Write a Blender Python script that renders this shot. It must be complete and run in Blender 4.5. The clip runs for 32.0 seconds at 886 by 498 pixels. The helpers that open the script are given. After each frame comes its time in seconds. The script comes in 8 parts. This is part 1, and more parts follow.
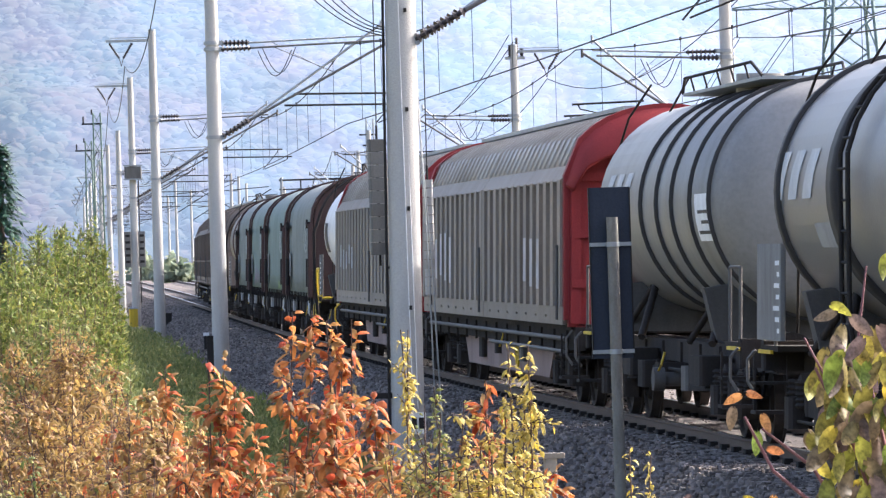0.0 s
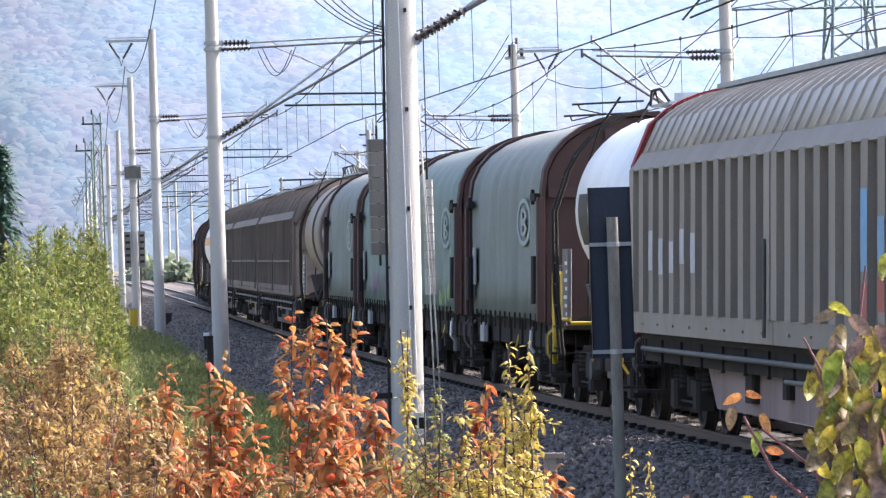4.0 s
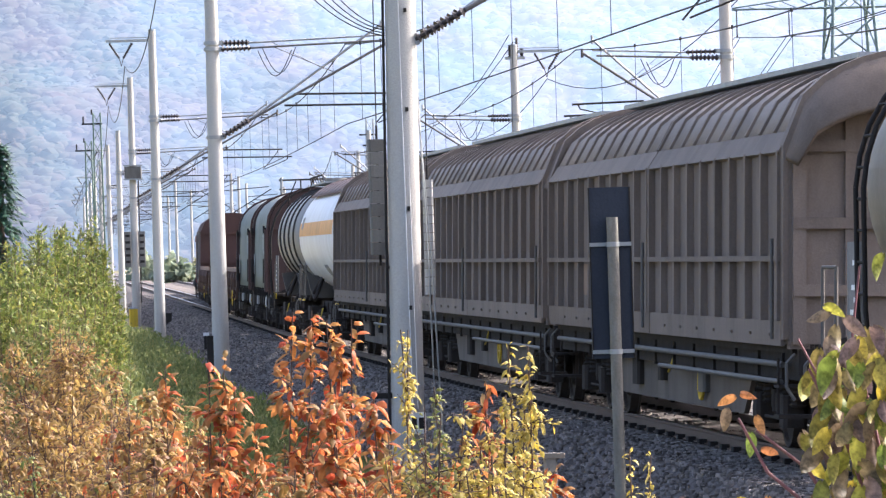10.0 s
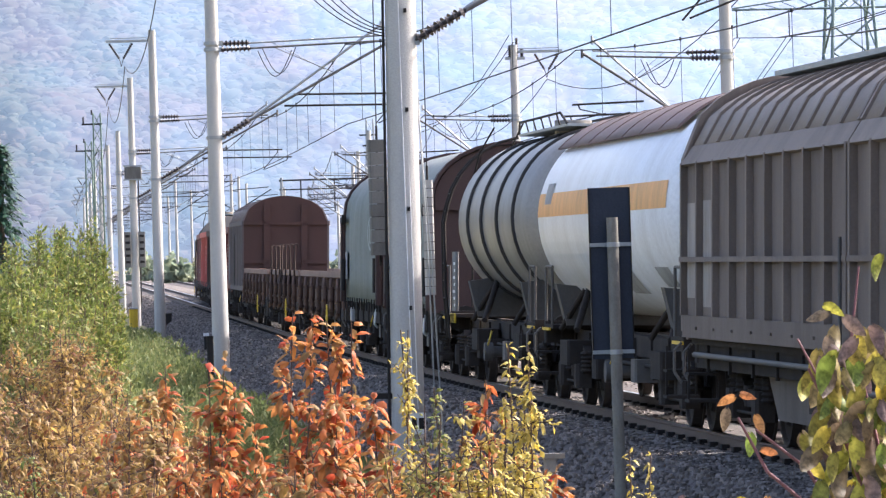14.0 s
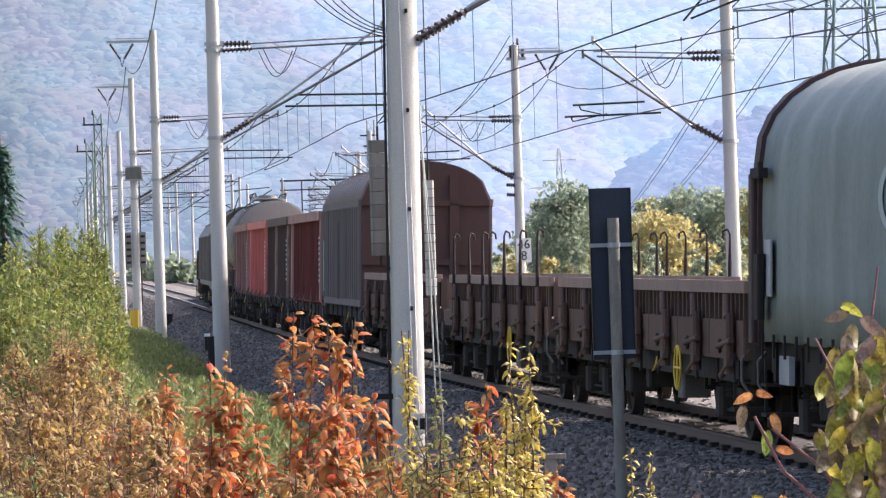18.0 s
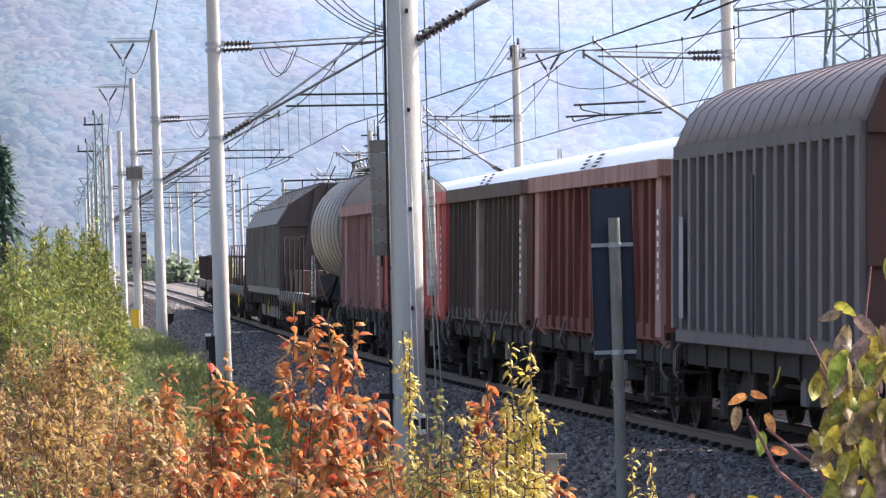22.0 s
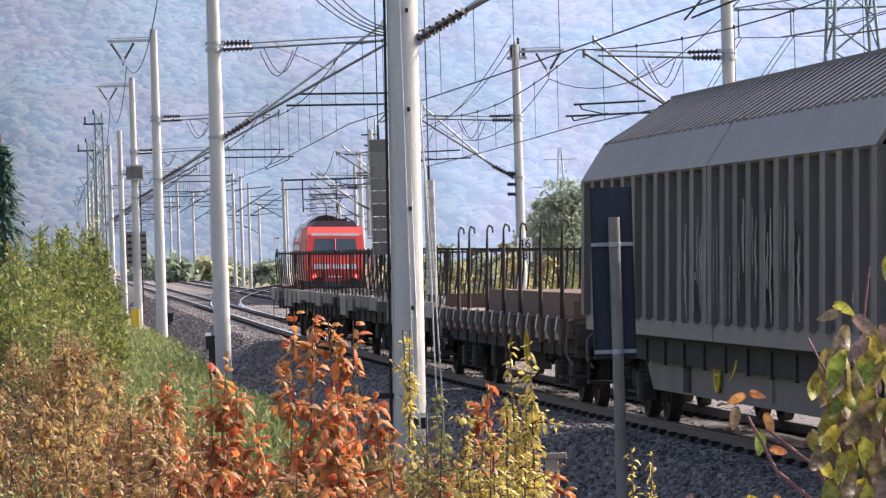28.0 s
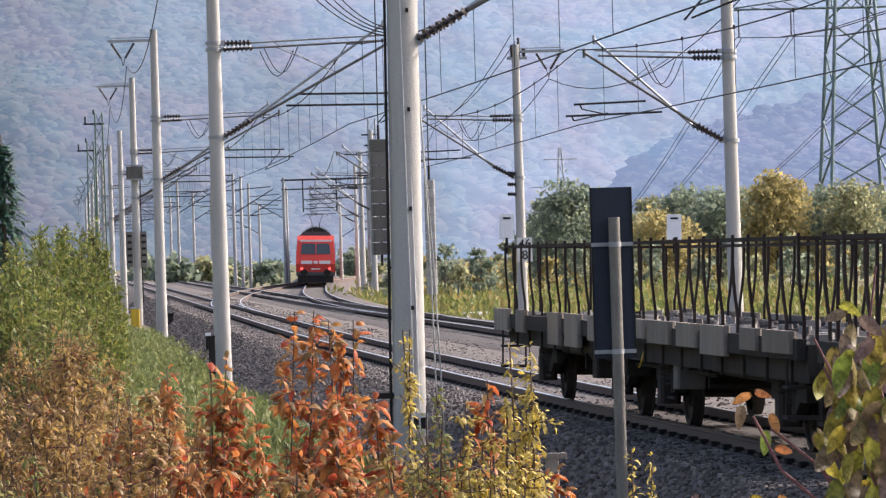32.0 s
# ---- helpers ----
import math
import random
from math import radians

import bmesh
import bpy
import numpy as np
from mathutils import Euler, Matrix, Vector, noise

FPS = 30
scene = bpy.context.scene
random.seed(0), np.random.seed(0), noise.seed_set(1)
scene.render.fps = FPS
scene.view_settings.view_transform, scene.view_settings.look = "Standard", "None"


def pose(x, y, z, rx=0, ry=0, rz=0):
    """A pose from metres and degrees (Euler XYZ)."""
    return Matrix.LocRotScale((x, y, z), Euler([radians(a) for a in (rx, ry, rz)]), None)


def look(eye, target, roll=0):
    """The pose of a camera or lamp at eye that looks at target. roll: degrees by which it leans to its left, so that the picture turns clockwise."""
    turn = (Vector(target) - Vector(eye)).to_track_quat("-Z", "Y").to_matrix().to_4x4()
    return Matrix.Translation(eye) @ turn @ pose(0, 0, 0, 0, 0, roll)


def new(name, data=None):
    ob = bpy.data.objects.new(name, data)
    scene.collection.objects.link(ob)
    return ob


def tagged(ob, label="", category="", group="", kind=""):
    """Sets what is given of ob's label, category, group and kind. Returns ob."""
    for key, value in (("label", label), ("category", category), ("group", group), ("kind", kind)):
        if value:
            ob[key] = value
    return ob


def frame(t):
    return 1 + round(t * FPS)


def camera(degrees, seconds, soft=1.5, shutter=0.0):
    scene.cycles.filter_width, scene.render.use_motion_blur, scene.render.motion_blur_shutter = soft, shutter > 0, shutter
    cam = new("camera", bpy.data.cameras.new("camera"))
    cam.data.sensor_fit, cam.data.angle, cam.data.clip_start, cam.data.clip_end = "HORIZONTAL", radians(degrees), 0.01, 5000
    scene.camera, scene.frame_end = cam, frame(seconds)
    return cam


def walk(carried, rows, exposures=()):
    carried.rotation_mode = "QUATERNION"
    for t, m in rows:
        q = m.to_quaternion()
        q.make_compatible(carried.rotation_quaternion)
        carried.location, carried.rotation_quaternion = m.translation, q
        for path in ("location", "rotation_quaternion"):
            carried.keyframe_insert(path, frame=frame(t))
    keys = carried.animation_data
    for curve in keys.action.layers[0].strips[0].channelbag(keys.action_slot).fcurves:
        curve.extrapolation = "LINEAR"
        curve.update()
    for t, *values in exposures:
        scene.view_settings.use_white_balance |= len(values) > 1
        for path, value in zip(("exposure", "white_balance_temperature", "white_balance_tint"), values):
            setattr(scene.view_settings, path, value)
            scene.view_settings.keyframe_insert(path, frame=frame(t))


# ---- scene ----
# The freight line runs along +Y, away from the eye; X is to its right; rail top is z = 0.
EYE = Vector((0.0, 0.0, 2.355))
CURVE, CURVE_END, OFFSET, CANT = 2.27e-4, 163.0, 10.546, 0.0317
FOCAL, YAW, PITCH, ROLL = 8997.0, 6.482, -0.0104, -1.80


def aim(dx, dy):
    """The camera's pose, turned by a few thousandths of a degree from its rest."""
    yaw = radians(YAW) - dx / FOCAL
    pitch = radians(PITCH) + dy / FOCAL
    to = Vector((math.sin(yaw) * math.cos(pitch), math.cos(yaw) * math.cos(pitch), math.sin(pitch)))
    return look(EYE, EYE + to * 100.0, ROLL)


cam = camera(2 * math.degrees(math.atan(784 / FOCAL)), 32.0, soft=1.32)
walk(cam, [(0, aim(0, 0)), (12, aim(0, 0)), (16.5, aim(0, 1.4)), (18, aim(1.5, 1.4)), (22, aim(3.0, 1.2)),
           (25, aim(3.0, 0.2)), (32, aim(3.2, 0.2))],
     exposures=[(0, 2.0, 5950, 13), (9, 2.04, 6010, 14), (14, 1.96, 6020, 14), (18, 1.75, 6060, 14), (24, 1.84, 6100, 15), (27.5, 1.62, 6100, 15), (30, 1.34, 6150, 15), (32, 1.18, 6150, 15)])

# ---- light ----
SUN_AZ, SUN_EL = radians(74), radians(36)      # azimuth from +Y towards +X
world = bpy.data.worlds.new("world")
scene.world = world
world.use_nodes = True
wn = world.node_tree
sky = wn.nodes.new("ShaderNodeTexSky")
sky.sky_type = "NISHITA"
sky.sun_disc = False
sky.sun_elevation = SUN_EL
sky.sun_rotation = SUN_AZ
sky.dust_density = 6.5
sky.air_density = 0.85
sky.ozone_density = 0.3
background = wn.nodes["Background"]
background.inputs["Strength"].default_value = 0.15
wn.links.new(sky.outputs[0], background.inputs["Color"])
sun = new("sun", bpy.data.lights.new("sun", "SUN"))
sun.data.energy = 2.3
sun.data.angle = radians(0.6)
sun.data.color = (1.0, 0.93, 0.83)
sun.matrix_world = look((math.sin(SUN_AZ) * 90, math.cos(SUN_AZ) * 90, math.tan(SUN_EL) * 90), (0, 0, 0))


# ---- materials ----
MATS = {}


def mat(name, col, rough=0.7, metal=0.0, dirt=(0.05, 0.04, 0.035), amount=0.35, scale=3.0, stretch=(1, 1, 0.25),
        bump=0.15, fine=40.0, vary=0.0, island=0.0, trans=0.0, top_tint=None):
    """A weathered surface: base colour, patches of dirt drawn out along the z axis, fine grain and relief."""
    if name in MATS:
        return MATS[name]
    m = bpy.data.materials.new(name)
    m.use_nodes = True
    n, l = m.node_tree.nodes, m.node_tree.links
    b = n["Principled BSDF"]
    b.inputs["Roughness"].default_value = rough
    b.inputs["Metallic"].default_value = metal
    b.inputs["Specular IOR Level"].default_value = 0.12 if rough > 0.54 else 0.3
    co = n.new("ShaderNodeTexCoord")
    mp = n.new("ShaderNodeMapping")
    mp.inputs["Scale"].default_value = stretch
    l.new(co.outputs["Object"], mp.inputs["Vector"])
    big = n.new("ShaderNodeTexNoise")
    big.inputs["Scale"].default_value = scale
    big.inputs["Detail"].default_value = 6.0
    big.inputs["Roughness"].default_value = 0.65
    l.new(mp.outputs[0], big.inputs["Vector"])
    ramp = n.new("ShaderNodeValToRGB")
    ramp.color_ramp.elements[0].position = 0.42
    ramp.color_ramp.elements[1].position = 0.72
    ramp.color_ramp.elements[0].color = (0, 0, 0, 1)
    ramp.color_ramp.elements[1].color = (amount, amount, amount, 1)
    l.new(big.outputs["Fac"], ramp.inputs[0])
    small = n.new("ShaderNodeTexNoise")
    small.inputs["Scale"].default_value = fine
    small.inputs["Detail"].default_value = 4.0
    l.new(co.outputs["Object"], small.inputs["Vector"])
    mix = n.new("ShaderNodeMix")
    mix.data_type = "RGBA"
    mix.inputs[6].default_value = (*col, 1)
    mix.inputs[7].default_value = (*dirt, 1)
    l.new(ramp.outputs[0], mix.inputs[0])
    coat = mix
    # Faces turned upward are mixed towards a second tone.
    if top_tint:
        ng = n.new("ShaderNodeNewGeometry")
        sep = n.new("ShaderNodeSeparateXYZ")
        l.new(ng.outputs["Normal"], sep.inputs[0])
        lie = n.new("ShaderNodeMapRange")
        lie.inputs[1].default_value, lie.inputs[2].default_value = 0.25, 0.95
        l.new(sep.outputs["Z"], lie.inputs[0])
        top_mix = n.new("ShaderNodeMath")
        top_mix.operation = "MULTIPLY"
        l.new(lie.outputs[0], top_mix.inputs[0])
        l.new(big.outputs["Fac"], top_mix.inputs[1])
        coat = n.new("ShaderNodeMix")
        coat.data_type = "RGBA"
        l.new(top_mix.outputs[0], coat.inputs[0])
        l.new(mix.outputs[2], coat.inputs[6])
        coat.inputs[7].default_value = (*top_tint, 1)
    val = n.new("ShaderNodeMapRange")
    val.inputs[3].default_value = 0.82
    val.inputs[4].default_value = 1.18
    l.new(small.outputs["Fac"], val.inputs[0])
    hsv = n.new("ShaderNodeHueSaturation")
    l.new(coat.outputs[2], hsv.inputs["Color"])
    if vary or island:
        rnd = n.new("ShaderNodeObjectInfo") if vary else n.new("ShaderNodeNewGeometry")
        r2 = n.new("ShaderNodeMapRange")
        w = vary or island
        r2.inputs[3].default_value = 1 - w
        r2.inputs[4].default_value = 1 + w
        l.new(rnd.outputs["Random" if vary else "Random Per Island"], r2.inputs[0])
        mul = n.new("ShaderNodeMath")
        mul.operation = "MULTIPLY"
        l.new(val.outputs[0], mul.inputs[0])
        l.new(r2.outputs[0], mul.inputs[1])
        l.new(mul.outputs[0], hsv.inputs["Value"])
    else:
        l.new(val.outputs[0], hsv.inputs["Value"])
    l.new(hsv.outputs[0], b.inputs["Base Color"])
    if bump:
        bp = n.new("ShaderNodeBump")
        bp.inputs["Strength"].default_value = bump
        bp.inputs["Distance"].default_value = 0.02
        l.new(small.outputs["Fac"], bp.inputs["Height"])
        l.new(bp.outputs[0], b.inputs["Normal"])
    if trans:
        b.inputs["Transmission Weight"].default_value = 0.0
        tr = n.new("ShaderNodeBsdfTranslucent")
        l.new(hsv.outputs[0], tr.inputs["Color"])
        sh = n.new("ShaderNodeMixShader")
        sh.inputs[0].default_value = trans
        l.new(b.outputs[0], sh.inputs[1])
        l.new(tr.outputs[0], sh.inputs[2])
        l.new(sh.outputs[0], n["Material Output"].inputs["Surface"])
    MATS[name] = m
    return m


def leaf_mat(name, c0, c1, c2, trans=0.45, mottle=30.0, dark=0.6, single=False):
    """Leaves: each its own colour between three tones, lit through."""
    m = bpy.data.materials.new(name)
    m.use_nodes = True
    n, l = m.node_tree.nodes, m.node_tree.links
    b = n["Principled BSDF"]
    b.inputs["Roughness"].default_value = 0.5
    b.inputs["Specular IOR Level"].default_value = 0.25
    geo = n.new("ShaderNodeObjectInfo" if single else "ShaderNodeNewGeometry")
    ramp = n.new("ShaderNodeValToRGB")
    e = ramp.color_ramp.elements
    e[0].color, e[1].color = (*c0, 1), (*c2, 1)
    mid = e.new(0.5)
    mid.color = (*c1, 1)
    l.new(geo.outputs["Random" if single else "Random Per Island"], ramp.inputs[0])
    co = n.new("ShaderNodeTexCoord")
    nz = n.new("ShaderNodeTexNoise")
    nz.inputs["Scale"].default_value = mottle
    nz.inputs["Detail"].default_value = 5.0
    l.new(co.outputs["Object"], nz.inputs["Vector"])
    mr = n.new("ShaderNodeMapRange")
    mr.inputs[1].default_value, mr.inputs[2].default_value = 0.3, 0.7
    mr.inputs[3].default_value, mr.inputs[4].default_value = dark, 1.25
    l.new(nz.outputs["Fac"], mr.inputs[0])
    hsv = n.new("ShaderNodeHueSaturation")
    l.new(ramp.outputs[0], hsv.inputs["Color"])
    l.new(mr.outputs[0], hsv.inputs["Value"])
    l.new(hsv.outputs[0], b.inputs["Base Color"])
    tr = n.new("ShaderNodeBsdfTranslucent")
    l.new(hsv.outputs[0], tr.inputs["Color"])
    sh = n.new("ShaderNodeMixShader")
    sh.inputs[0].default_value = trans
    l.new(b.outputs[0], sh.inputs[1])
    l.new(tr.outputs[0], sh.inputs[2])
    l.new(sh.outputs[0], n["Material Output"].inputs["Surface"])
    return m


BLACK = mat("grimy_black_steel", (0.026, 0.024, 0.023), 0.8, 0.0, (0.03, 0.024, 0.02), 0.5)
FRAME = mat("dark_underframe", (0.032, 0.028, 0.026), 0.85, 0.0, (0.062, 0.049, 0.041), 0.6)
WHEEL = mat("brown_wheel_steel", (0.045, 0.037, 0.033), 0.75, 0.0)
RAIL = mat("rusty_rail_side", (0.14, 0.105, 0.085), 0.7, 0.3, (0.07, 0.05, 0.04), 0.4, stretch=(1, 0.2, 1))
RAILTOP = mat("worn_rail_top", (0.5, 0.5, 0.5), 0.3, 1.0, (0.2, 0.18, 0.16), 0.2)
CONCRETE = mat("spun_concrete", (0.42, 0.41, 0.385), 0.85, 0.0, (0.22, 0.2, 0.18), 0.6, 1.6, (1, 1, 0.12), 0.3)
SLEEPER = mat("concrete_sleeper", (0.26, 0.23, 0.2), 0.9, vary=0.25)
GALV = mat("galvanised_steel", (0.34, 0.36, 0.37), 0.5, 0.6, (0.16, 0.15, 0.14), 0.4)
STEELTUBE = mat("dull_dark_steel_tube", (0.13, 0.125, 0.12), 0.6, 0.2, (0.07, 0.065, 0.06), 0.5)
WIRE = mat("dark_wire", (0.028, 0.028, 0.03), 0.6, 0.4)
INSUL = mat("brown_insulator", (0.035, 0.028, 0.03), 0.4)
YELLOW = mat("safety_yellow", (0.62, 0.42, 0.03), 0.5)
WHITE = mat("white_paint", (0.75, 0.75, 0.74), 0.5, dirt=(0.3, 0.28, 0.25))
GREENSTEEL = mat("green_painted_lattice", (0.16, 0.22, 0.19), 0.6, 0.2)
PYLON = mat("grey_green_pylon", (0.2, 0.26, 0.26), 0.6, 0.3)


HANDLE = mat("dull_handle_steel", (0.12, 0.115, 0.11), 0.6, 0.2)


# ---- mesh building ----
class Geo:
    """Vertices and faces gathered for one mesh."""

    def __init__(self):
        self.v, self.f, self.s = [], [], []

    def add(self, vs, fs, smooth=False):
        o = len(self.v)
        self.v += [tuple(p) for p in vs]
        self.f += [[i + o for i in f] for f in fs]
        self.s += [smooth] * len(fs)
        return self

    def box(self, x0, x1, y0, y1, z0, z1, c=0.0):
        """A block, its upright edges taken off by c."""
        if c <= 0:
            vs = [(x, y, z) for z in (z0, z1) for x, y in ((x0, y0), (x1, y0), (x1, y1), (x0, y1))]
            return self.add(vs, [(3, 2, 1, 0), (4, 5, 6, 7), (0, 1, 5, 4), (1, 2, 6, 5), (2, 3, 7, 6), (3, 0, 4, 7)])
        ring = [(x0 + c, y0), (x1 - c, y0), (x1, y0 + c), (x1, y1 - c), (x1 - c, y1), (x0 + c, y1), (x0, y1 - c), (x0, y0 + c)]
        vs = [(x, y, z) for z in (z0, z1) for x, y in ring]
        fs = [tuple(range(7, -1, -1)), tuple(range(8, 16))] + [(i, (i + 1) % 8, 8 + (i + 1) % 8, 8 + i) for i in range(8)]
        return self.add(vs, fs)

    def prism(self, prof, y0, y1, smooth=False, caps=True):
        """A closed outline of (x, z), run from y0 to y1."""
        n = len(prof)
        vs = [(x, y0, z) for x, z in prof] + [(x, y1, z) for x, z in prof]
        self.add(vs, [(i, (i + 1) % n, n + (i + 1) % n, n + i) for i in range(n)], smooth)
        if caps:
            self.add(vs, [tuple(range(n - 1, -1, -1)), tuple(range(n, 2 * n))])
        return self

    def shell(self, prof, y0, y1, thick, smooth=True, steps=1, sag=0.0):
        """An open outline of (x, z) with thickness, run from y0 to y1 (outline goes from -x over the top to +x)."""
        n = len(prof)
        inner = []
        for i, (x, z) in enumerate(prof):
            a, b = prof[max(i - 1, 0)], prof[min(i + 1, n - 1)]
            dx, dz = b[0] - a[0], b[1] - a[1]
            d = math.hypot(dx, dz) or 1
            inner.append((x + dz / d * thick, z - dx / d * thick))
        ring = list(prof) + inner[::-1]
        m = len(ring)
        vs, fs = [], []
        for k in range(steps + 1):
            y = y0 + (y1 - y0) * k / steps
            pull = sag * (0.5 - 0.5 * math.cos(2 * math.pi * k / steps)) if sag else 0
            for x, z in ring:
                vs.append((x * (1 - pull), y, z - pull * 0.6 * max(0, z - 2)))
        for k in range(steps):
            for i in range(m):
                j = (i + 1) % m
                fs.append((k * m + i, k * m + j, (k + 1) * m + j, (k + 1) * m + i))
        self.add(vs, fs, smooth)
        self.add([vs[i] for i in range(m)], [tuple((i, i + 1, m - 2 - i, m - 1 - i)) for i in range(n - 1)])
        self.add(vs[-m:], [tuple((m - 1 - i, m - 2 - i, i + 1, i)) for i in range(n - 1)])
        return self

    def tube(self, p0, p1, r, n=8, r1=None, smooth=True):
        p0, p1 = Vector(p0), Vector(p1)
        d = (p1 - p0)
        if d.length < 1e-6:
            return self
        d.normalize()
        a = d.orthogonal().normalized()
        b = d.cross(a)
        r1 = r if r1 is None else r1
        vs = []
        for p, q in ((p0, r), (p1, r1)):
            for i in range(n):
                t = 2 * math.pi * i / n
                vs.append(p + a * (math.cos(t) * q) + b * (math.sin(t) * q))
        self.add(vs, [(i, (i + 1) % n, n + (i + 1) % n, n + i) for i in range(n)], smooth)
        self.add(vs, [tuple(range(n - 1, -1, -1)), tuple(range(n, 2 * n))])
        return self

    def path(self, pts, r, n=6):
        for a, b in zip(pts[:-1], pts[1:]):
            self.tube(a, b, r, n)
        return self

    def lathe_y(self, prof, zc, n=32, xc=0.0):
        """A body turned about an axis along y at height zc: prof is rows of (y, radius)."""
        vs, fs = [], []
        for y, r in prof:
            for i in range(n):
                t = 2 * math.pi * i / n
                vs.append((xc + math.sin(t) * r, y, zc + math.cos(t) * r))
        for k in range(len(prof) - 1):
            for i in range(n):
                j = (i + 1) % n
                fs.append((k * n + i, (k + 1) * n + i, (k + 1) * n + j, k * n + j))
        self.add(vs, fs, True)
        return self


def mesh_of(g, name, material):
    me = bpy.data.meshes.new(name)
    me.from_pydata(g.v, [], g.f)
    me.polygons.foreach_set("use_smooth", g.s)
    me.materials.append(material)
    me.update()
    return me


def part(name, g, material, parent=None, label="", kind="", at=None):
    """Links the gathered geometry as one mesh object, under a thing or a part."""
    ob = new(name, mesh_of(g, name, material))
    if parent is not None:
        ob.parent = parent
    if at is not None:
        ob.matrix_basis = at
    return tagged(ob, label, kind=kind)


def thing(name, label, category, group="", at=None, kind=""):
    ob = new(name)
    ob.empty_display_size = 0.3
    if at is not None:
        ob.matrix_basis = at
    return tagged(ob, label, category, group, kind)


# ---- the lines of the tracks ----
def line(s, side=0.0):
    """Place and heading of the freight line at s metres, moved sideways."""
    e = min(s, CURVE_END)
    x = OFFSET + CURVE * e * e / 2 + CURVE * CURVE_END * (s - e)
    h = CURVE * e
    return x + side * math.cos(h), s - side * math.sin(h), h


APART = 5.55
SPLIT, TIGHT = 186.0, 3.44e-4
CROSS, CROSS_BEND = 196.0, 5.0e-4


def low(s):
    """How far the second line lies above (or, beyond the points, below) the first."""
    u = min(max((s - 120) / 140, 0), 1)
    return -0.14 * u * u * (3 - 2 * u)


def off_line(s, side, start, bend, run_out, base):
    """The first line moved sideways by base, with an arc to the right from start on."""
    u = min(max(s - start, 0), run_out)
    w = max(s - start - run_out, 0)
    x, y, h = line(s, base + bend * u * u / 2 + bend * u * w)
    h += bend * u
    return x + side * math.cos(h), y - side * math.sin(h), h


def line2(s, side=0.0):
    """The second line, whose branch bends off to the right."""
    return off_line(s, side, SPLIT, TIGHT, 152.0, APART)


def goods(s, side=0.0):
    """The way of the goods train: out of the station, over the crossover and on to the first line."""
    return off_line(s, side, CROSS, CROSS_BEND, 250.0, 0.0)


def goods_z(s):
    return low(s) * min(max((s - CROSS) / 100, 0), 1)


def on_line(fn, s, z=0.0, cant=CANT):
    x, y, h = fn(s)
    return Matrix.Translation((x, y, z)) @ Matrix.Rotation(-h, 4, "Z") @ Matrix.Rotation(cant, 4, "Y")


# ---- ground and tracks ----
GRASS = mat("dry_grass_soil", (0.135, 0.13, 0.07), 0.95, 0, (0.16, 0.12, 0.07), 0.7, 0.6, (1, 1, 1), 0.6, 9.0)
BALLAST = mat("brown_ballast", (0.125, 0.111, 0.104), 0.95, 0, (0.042, 0.037, 0.034), 0.9, 7.0, (1, 1, 1), 1.0, 26.0)
STONE = mat("ballast_stone", (0.18, 0.158, 0.145), 0.95, 0, (0.075, 0.065, 0.06), 0.5, 2.0, (1, 1, 1), 0.3, 30.0, island=0.6)


def ground_z(lat):
    rows = [(-900, 6), (-60, 2.5), (-14, 0.9), (-9, 0.55), (-6.2, -0.75), (-4.6, -1.0), (-3.2, -1.02), (13, -1.35), (30, -1.3), (900, -0.5)]
    for (a, za), (b, zb) in zip(rows[:-1], rows[1:]):
        if a <= lat <= b:
            return za + (zb - za) * (lat - a) / (b - a)
    return rows[0][1] if lat < 0 else rows[-1][1]


def make_ground():
    lats = [-900, -300, -120, -60, -30, -20, -14, -11, -9, -7.5, -6.2, -5.2, -4.6, -4, -3.2, 0, 6, 13, 20, 30, 60, 150, 400, 900]
    ss = [-600, -300, -150, -60] + [i * 12 for i in range(0, 34)] + [450, 520, 620, 800, 1000, 1300, 1800, 2600, 3600]
    g, nl = Geo(), len(lats)
    vs, fs = [], []
    for s in ss:
        for lat in lats:
            x, y, h = line(s, lat)
            wob = noise.noise((x * 0.15, y * 0.08, 0.0)) * (0.12 if -20 < lat < -3 else 0.0)
            vs.append((x, y, ground_z(lat) + wob))
    for i in range(len(ss) - 1):
        for j in range(nl - 1):
            fs.append((i * nl + j, i * nl + j + 1, (i + 1) * nl + j + 1, (i + 1) * nl + j))
    part("ground", g.add(vs, fs, True), GRASS, kind="structure", label="grassy ground with dry weeds beside the railway")


def make_bed(name, fn, zf, s0, s1, left, right, label):
    """A ballast bed with sloping shoulders along a line."""
    prof = [(-left - 1.35, -1.1), (-left, -0.2), (-0.9, -0.17), (0.9, -0.17), (right, -0.2), (right + 1.3, -1.3)]
    g = Geo()
    n = int((s1 - s0) / 4)
    vs, fs = [], []
    for i in range(n + 1):
        s = s0 + (s1 - s0) * i / n
        for lat, z in prof:
            x, y, h = fn(s, lat)
            j = noise.noise((x * 1.3, y * 1.3, 3.0)) * 0.04
            vs.append((x, y, z + zf(s) + j))
    m = len(prof)
    for i in range(n):
        for j in range(m - 1):
            fs.append((i * m + j, i * m + j + 1, (i + 1) * m + j + 1, (i + 1) * m + j))
    return part(name, g.add(vs, fs, True), BALLAST, kind="structure", label=label)


RAIL_PROF = [(-0.075, -0.172), (0.075, -0.172), (0.075, -0.16), (0.012, -0.145), (0.01, -0.045), (0.036, -0.035), (0.036, -0.004), (-0.036, -0.004),
             (-0.036, -0.035), (-0.01, -0.045), (-0.012, -0.145), (-0.075, -0.16)]


